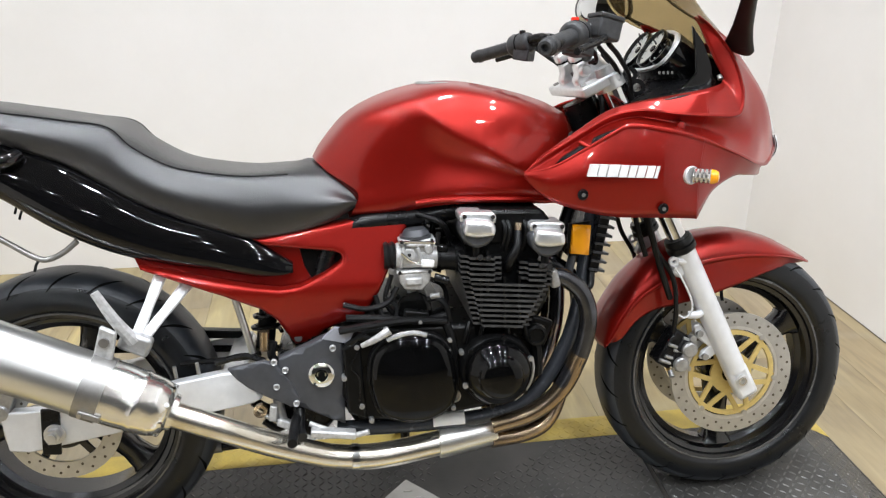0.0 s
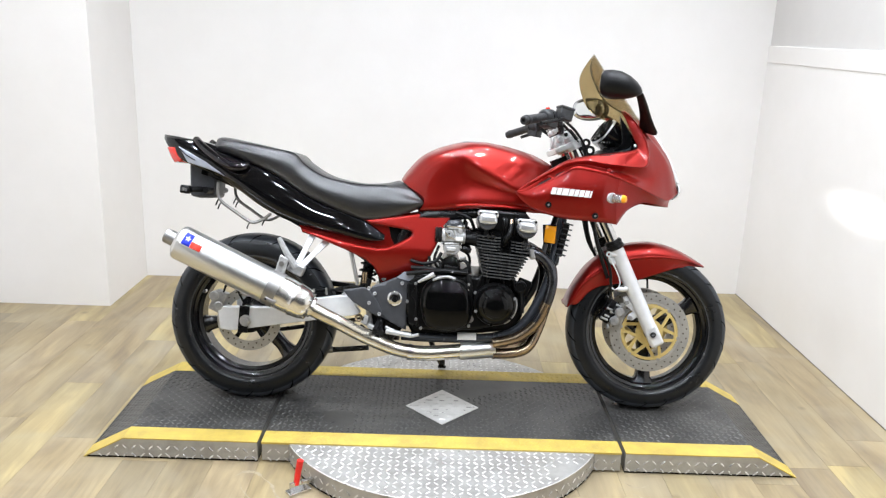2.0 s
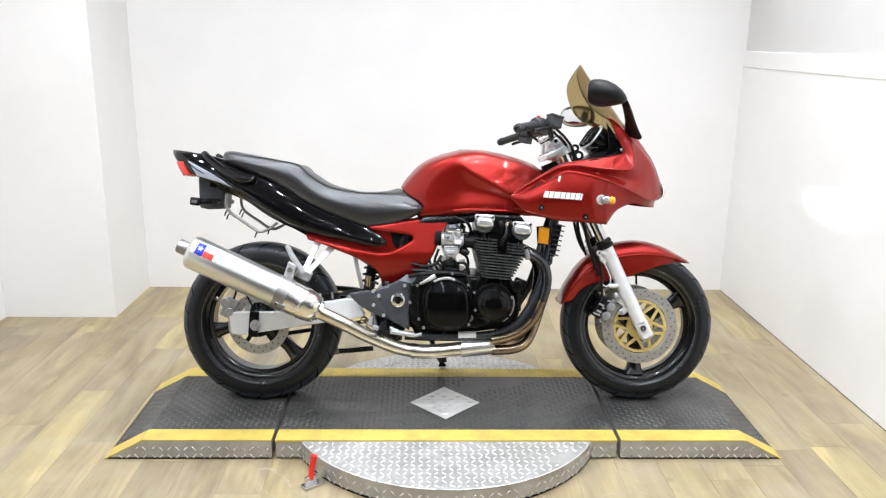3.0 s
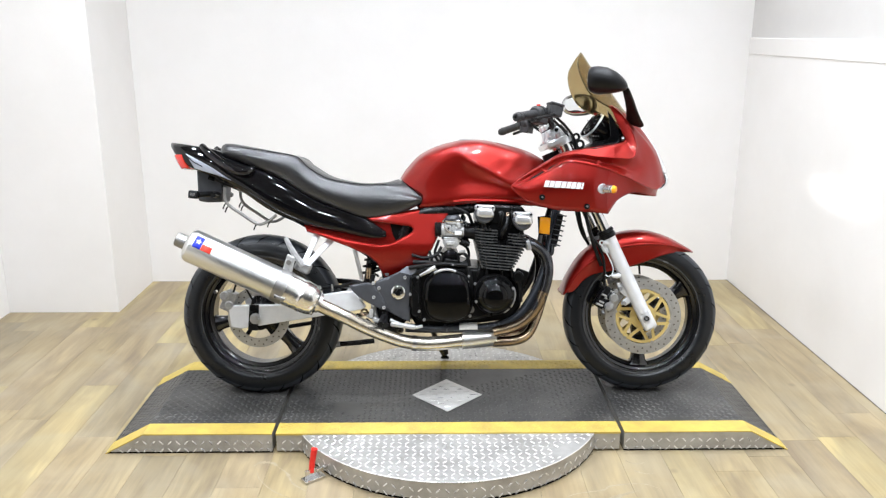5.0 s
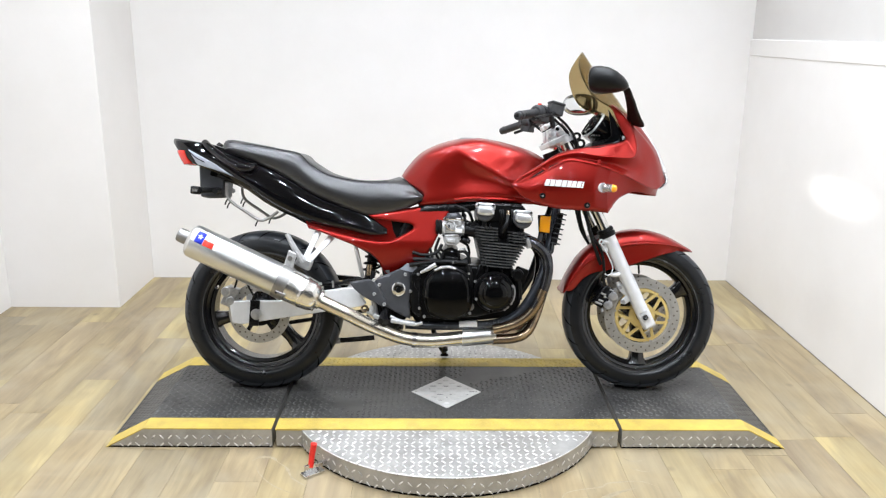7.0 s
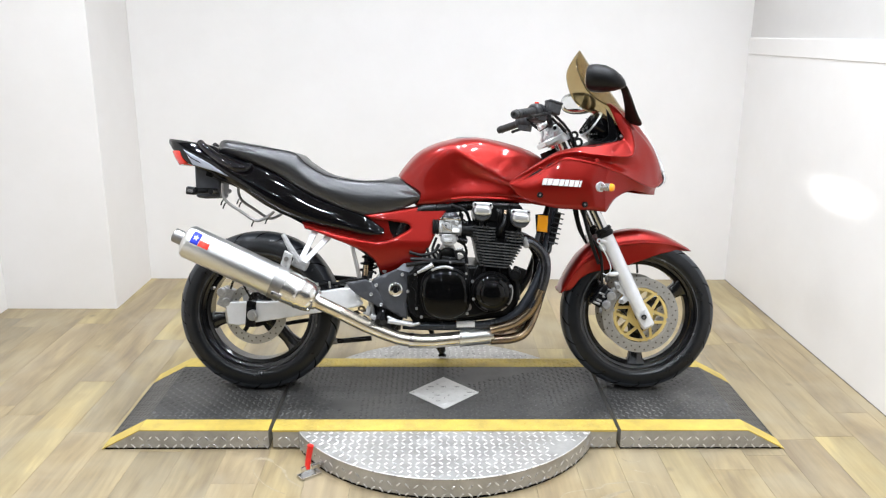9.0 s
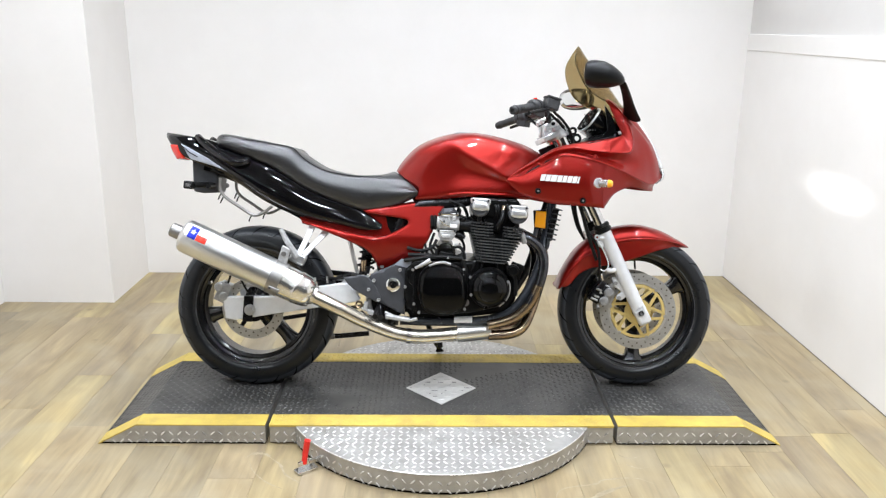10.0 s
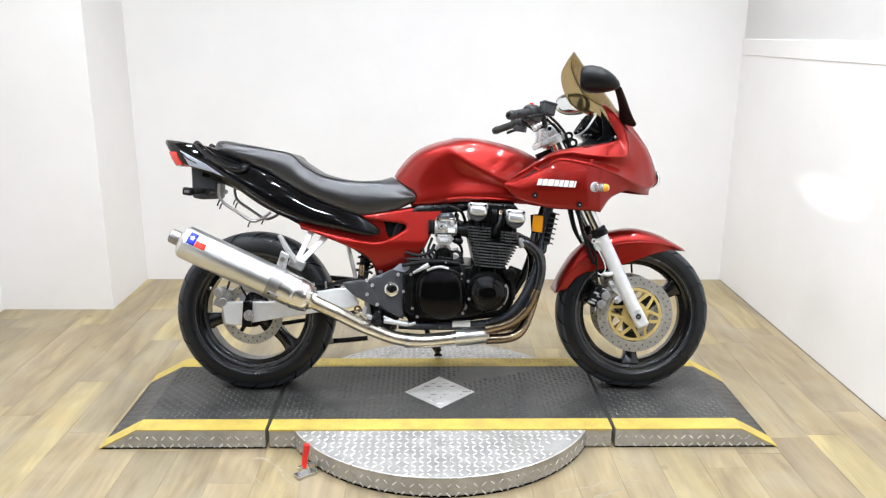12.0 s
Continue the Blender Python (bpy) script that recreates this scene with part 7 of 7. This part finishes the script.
# handlebar
bar = [(0.372, 0.0, 1.021), (0.371, 0.08, 1.026), (0.347, 0.15, 1.068), (0.318, 0.20, 1.07), (0.235, 0.335, 1.04)]
part("handlebar", tube(fresh(), [(x, -y, z) for x, y, z in reversed(bar)] + bar[1:], 0.011, 14), SATIN, bike, "black tubular handlebar")
for sy in (-1, 1):
    dr = Vector((-0.092, sy * 0.132, -0.026)).normalized()
    g0 = Vector((0.286, sy * 0.252, 1.056))
    grip = part("grip", revolve(fresh(), [(0, 0.0), (0, 0.0165)] + [(0.006 + 0.006 * i, 0.0148 + (0.0010 if i % 2 else 0)) for i in range(18)] + [(0.115, 0.0168), (0.12, 0.0168), (0.124, 0.0125), (0.124, 0.0)], g0, dr, 24, close=False), WORNGREY, bike, "ribbed greyed rubber grip")
    part("bar_end", revolve(fresh(), [(0, 0.0145), (0.012, 0.0145), (0.015, 0.012), (0.015, 0.007), (0.006, 0.006), (0.006, 0.0)], g0 + dr * 0.123, dr, 20, close=False), WORNGREY, grip, "worn bar end weight")
    bm = fresh()
    revolve(bm, [(-0.062, 0.0), (-0.062, 0.018), (-0.056, 0.024), (-0.030, 0.026), (-0.012, 0.028), (-0.002, 0.026), (0.002, 0.020), (0.002, 0.0)], g0, dr, 28, close=False)
    box(bm, g0 - dr * 0.032 + Vector((0.004, 0, -0.022)), (0.040, 0.048, 0.034), (0, 10, -35 * sy))
    sw = part("switchgear", bm, WORNGREY, bike, "greyed black switch housing", bevel=0.004)
    part("switch_seam", revolve(fresh(), [(-0.030, 0.0255), (-0.030, 0.0272), (-0.0275, 0.0272), (-0.0275, 0.0255)], g0, dr, 28), BLACKVOID, sw)
    part("switch_button", box(fresh(), g0 - dr * 0.040 + Vector((-0.006, 0, 0.026)), (0.014, 0.012, 0.010)), REDLENS if sy < 0 else SATIN, sw, bevel=0.002)
    part("lever_perch", box(fresh(), g0 - dr * 0.075 + Vector((0.02, 0, 0.0)), (0.05, 0.04, 0.03), (0, 0, -30 * sy)), SATIN, bike, bevel=0.006)
    part("lever", tube(fresh(), [g0 - dr * 0.06 + Vector((0.045, 0, 0)), g0 + dr * 0.0 + Vector((0.062, 0, -0.004)), g0 + dr * 0.09 + Vector((0.052, 0, -0.008)), g0 + dr * 0.13 + Vector((0.054, 0, -0.008))], 0.0065, 10), SATIN, bike, "black control lever")
    up, ahead, foot = -FD, Vector((-FD.z, 0, FD.x)), Vector((0.390, sy * 0.055, 0.980))
    spot = lambda a, b: foot + ahead * a + up * b
    outline = [(-0.036, -0.010), (0.040, -0.010), (0.041, 0.010), (0.031, 0.026), (0.029, 0.044), (-0.025, 0.044), (-0.028, 0.026), (-0.039, 0.012)]
    riser = part("bar_riser", prism(fresh(), [(spot(a, b).x, spot(a, b).z) for a, b in outline], foot.y - 0.017, foot.y + 0.017), BRIGHT, bike, "polished handlebar riser", bevel=0.005)
    part("riser_cap", box(fresh(), spot(0.002, 0.056), (0.058, 0.036, 0.021), (0, -25.7, 0)), BRIGHT, riser, bevel=0.006)
    part("cap_seam", box(fresh(), spot(0.002, 0.0448), (0.050, 0.0325, 0.004), (0, -25.7, 0)), BLACKVOID, riser, smooth=False)
    part("riser_button", revolve(fresh(), [(0, 0.0135), (0.006, 0.013), (0.011, 0.009), (0.012, 0.0)], (spot(-0.012, 0.022).x, foot.y + sy * 0.016, spot(-0.012, 0.022).z), (0, sy, 0), 24, close=False), BRIGHT, riser, "round polished bolt head")
    part("riser_slot", cyl(fresh(), (spot(0.014, 0.030).x, foot.y + sy * 0.0165, spot(0.014, 0.030).z), (spot(0.014, 0.030).x, foot.y + sy * 0.0178, spot(0.014, 0.030).z), 0.0075, n=14), BLACKVOID, riser)
    part("riser_collar", cyl(fresh(), spot(0, -0.012), spot(0, 0.002), 0.030, 0.027, 24), BRIGHT, riser)
    for a in (-0.018, 0.022):
        part("riser_bolt", revolve(fresh(), [(0, 0.0075), (0.007, 0.0072), (0.008, 0.004), (0.004, 0.0035), (0.004, 0.0)], spot(a, 0.066), up, 14, close=False), GREYSTEEL, riser)
stay = part("fairing_stay", tube(fresh(), [(0.432, -0.085, 0.985), (0.455, -0.085, 0.970), (0.468, -0.085, 0.935)], 0.009, 10), SATIN, bike, "black pierced fairing stay")
for x, z, r in ((0.462, 0.985, 0.016), (0.477, 0.958, 0.018), (0.474, 0.930, 0.015)):
    part("stay_ring", revolve(fresh(), [(-0.003, r - 0.009), (-0.003, r), (0.003, r), (0.003, r - 0.009)], (x, -0.086, z), (0, 1, 0), 24), SATIN, stay)
bm = fresh()
box(bm, (0.360, -0.215, 1.070), (0.050, 0.052, 0.040), (0, 14, 14))
res = part("brake_reservoir", bm, WORNGREY, bike, "black brake fluid reservoir on the bar", bevel=0.005)
part("reservoir_lid", box(fresh(), (0.365, -0.215, 1.092), (0.052, 0.054, 0.008), (0, 14, 14)), WORNGREY, res, bevel=0.002)
for pts, r in (([(0.372, -0.21, 1.045), (0.415, -0.16, 1.015), (0.452, -0.12, 0.965), (0.462, -0.08, 0.87)], 0.005), ([(0.366, -0.17, 1.04), (0.418, -0.13, 0.995), (0.446, -0.10, 0.93), (0.45, -0.06, 0.85)], 0.005), ([(0.40, -0.09, 1.03), (0.432, -0.10, 0.99), (0.458, -0.11, 0.94), (0.466, -0.09, 0.89)], 0.006), ([(0.34, -0.22, 1.03), (0.352, -0.20, 1.015), (0.345, -0.18, 1.01)], 0.004),
               ([(0.372, 0.21, 1.05), (0.42, 0.15, 1.02), (0.45, 0.08, 0.95), (0.455, 0.05, 0.85)], 0.006), ([(0.33, 0.19, 1.05), (0.39, 0.12, 0.99), (0.43, 0.07, 0.91)], 0.006),
               ([(0.49, -0.11, 0.74), (0.505, -0.12, 0.66), (0.53, -0.115, 0.58), (0.56, -0.11, 0.50)], 0.007), ([(0.47, -0.09, 0.76), (0.478, -0.11, 0.67), (0.50, -0.11, 0.60)], 0.006)):
    part("cable", tube(fresh(), pts, r, 8), PLASTIC, bike, "black control cable")
part("ignition_lock", cyl(fresh(), (0.390, 0, 0.972), (0.378, 0, 0.998), 0.02), SATIN, bike)
# reflector and oil cooler
refl = part("side_reflector", panel(fresh(), [(0.321, 0.686), (0.359, 0.683), (0.355, 0.621), (0.316, 0.626)], lambda x, z: -0.168, 0.012, 0.003, 0.02), AMBER, bike, "rectangular amber side reflector")
part("reflector_base", box(fresh(), (0.338, -0.152, 0.654), (0.048, 0.01, 0.07), (0, -4, 0)), PLASTIC, refl, bevel=0.002)
part("reflector_stay", tube(fresh(), [(0.325, -0.15, 0.62), (0.318, -0.145, 0.58), (0.322, -0.13, 0.55)], 0.009, 10), GREYMET, refl)
bm = fresh()
box(bm, (0.388, 0, 0.635), (0.024, 0.262, 0.125), (0, 12, 0))
cool = part("oil_cooler", bm, SATIN, bike, "black finned oil cooler", bevel=0.004)
for i in range(7):
    z = 0.58 + 0.0185 * i
    part("cooler_fin", box(fresh(), (0.383 + (z - 0.58) * 0.21, 0, z), (0.034, 0.272, 0.005), (0, 12, 0)), GREYMET, cool, smooth=False)
part("oil_line", tube(fresh(), [(0.372, -0.13, 0.575), (0.366, -0.14, 0.548), (0.345, -0.14, 0.545), (0.335, -0.135, 0.56)], 0.008, 10), SATIN, bike)

# ---------------------------------------------------------------- floor planks, last
def plank_mesh(w, l):
    bm = fresh()
    box(bm, (0, 0, -0.0015), (w - 0.0009, l - 0.0009, 0.003))
    me = bpy.data.meshes.new("plank")
    bm.to_mesh(me)
    bm.free()
    me.materials.append(WOOD)
    return me


PW, PL = 0.152, 0.914
FULL = plank_mesh(PW, PL)
rng = random.Random(4)
cols = int((RIGHT_X - LEFT_X) / PW) + 1
for i in range(cols):
    x = LEFT_X + PW * (i + 0.5)
    if x + PW / 2 > RIGHT_X + 0.1:
        break
    y = -3.3 + PL * rng.random()
    while y < BACK_Y + PL / 2:
        over = y + PL / 2 - BACK_Y - 0.02
        o = new("plank", FULL if over <= 0 else plank_mesh(PW, PL - over))
        o.location = (x, y - max(0, over) / 2, 0)
        o.parent = floor
        y += PL


def floor_scrape(pts, width, label):
    """A thin pale scrape that follows a line on the floor, with a ragged edge."""
    bm = fresh()
    rr = random.Random(len(pts) + int(1000 * width))
    line = catmull([(x, y, 0.0006) for x, y in pts], 7)
    rows = []
    for i, p in enumerate(line):
        d = (line[min(i + 1, len(line) - 1)] - line[max(i - 1, 0)]).normalized()
        side = Vector((-d.y, d.x, 0))
        w = width * math.sin(math.pi * (i + 0.4) / len(line)) * rr.uniform(0.45, 1.0)
        rows.append((bm.verts.new(p + side * w), bm.verts.new(p - side * w * rr.uniform(0.5, 1.0))))
    for a, b in zip(rows, rows[1:]):
        bm.faces.new((a[0], a[1], b[1], b[0]))
    return part("scrape", bm, SCREED, floor, label, smooth=False)


for pts_, w_ in (([(-0.675, -0.394), (-0.650, -0.368), (-0.610, -0.372), (-0.586, -0.398)], 0.012), ([(-0.586, -0.398), (-0.548, -0.440), (-0.520, -0.500), (-0.46, -0.555)], 0.007), ([(-0.66, -0.41), (-0.63, -0.48), (-0.57, -0.55), (-0.49, -0.60)], 0.004),
                 ([(0.348, -0.66), (0.383, -0.585), (0.498, -0.553), (0.53, -0.530), (0.635, -0.518), (0.70, -0.56)], 0.006), ([(0.40, -0.70), (0.46, -0.645), (0.55, -0.585), (0.62, -0.555)], 0.013), ([(0.605, -0.35), (0.628, -0.385), (0.66, -0.39), (0.70, -0.368)], 0.006), ([(0.61, -0.42), (0.66, -0.455), (0.70, -0.45)], 0.005)):
    floor_scrape(pts_, w_, "pale scrape where the floor's top layer is torn")
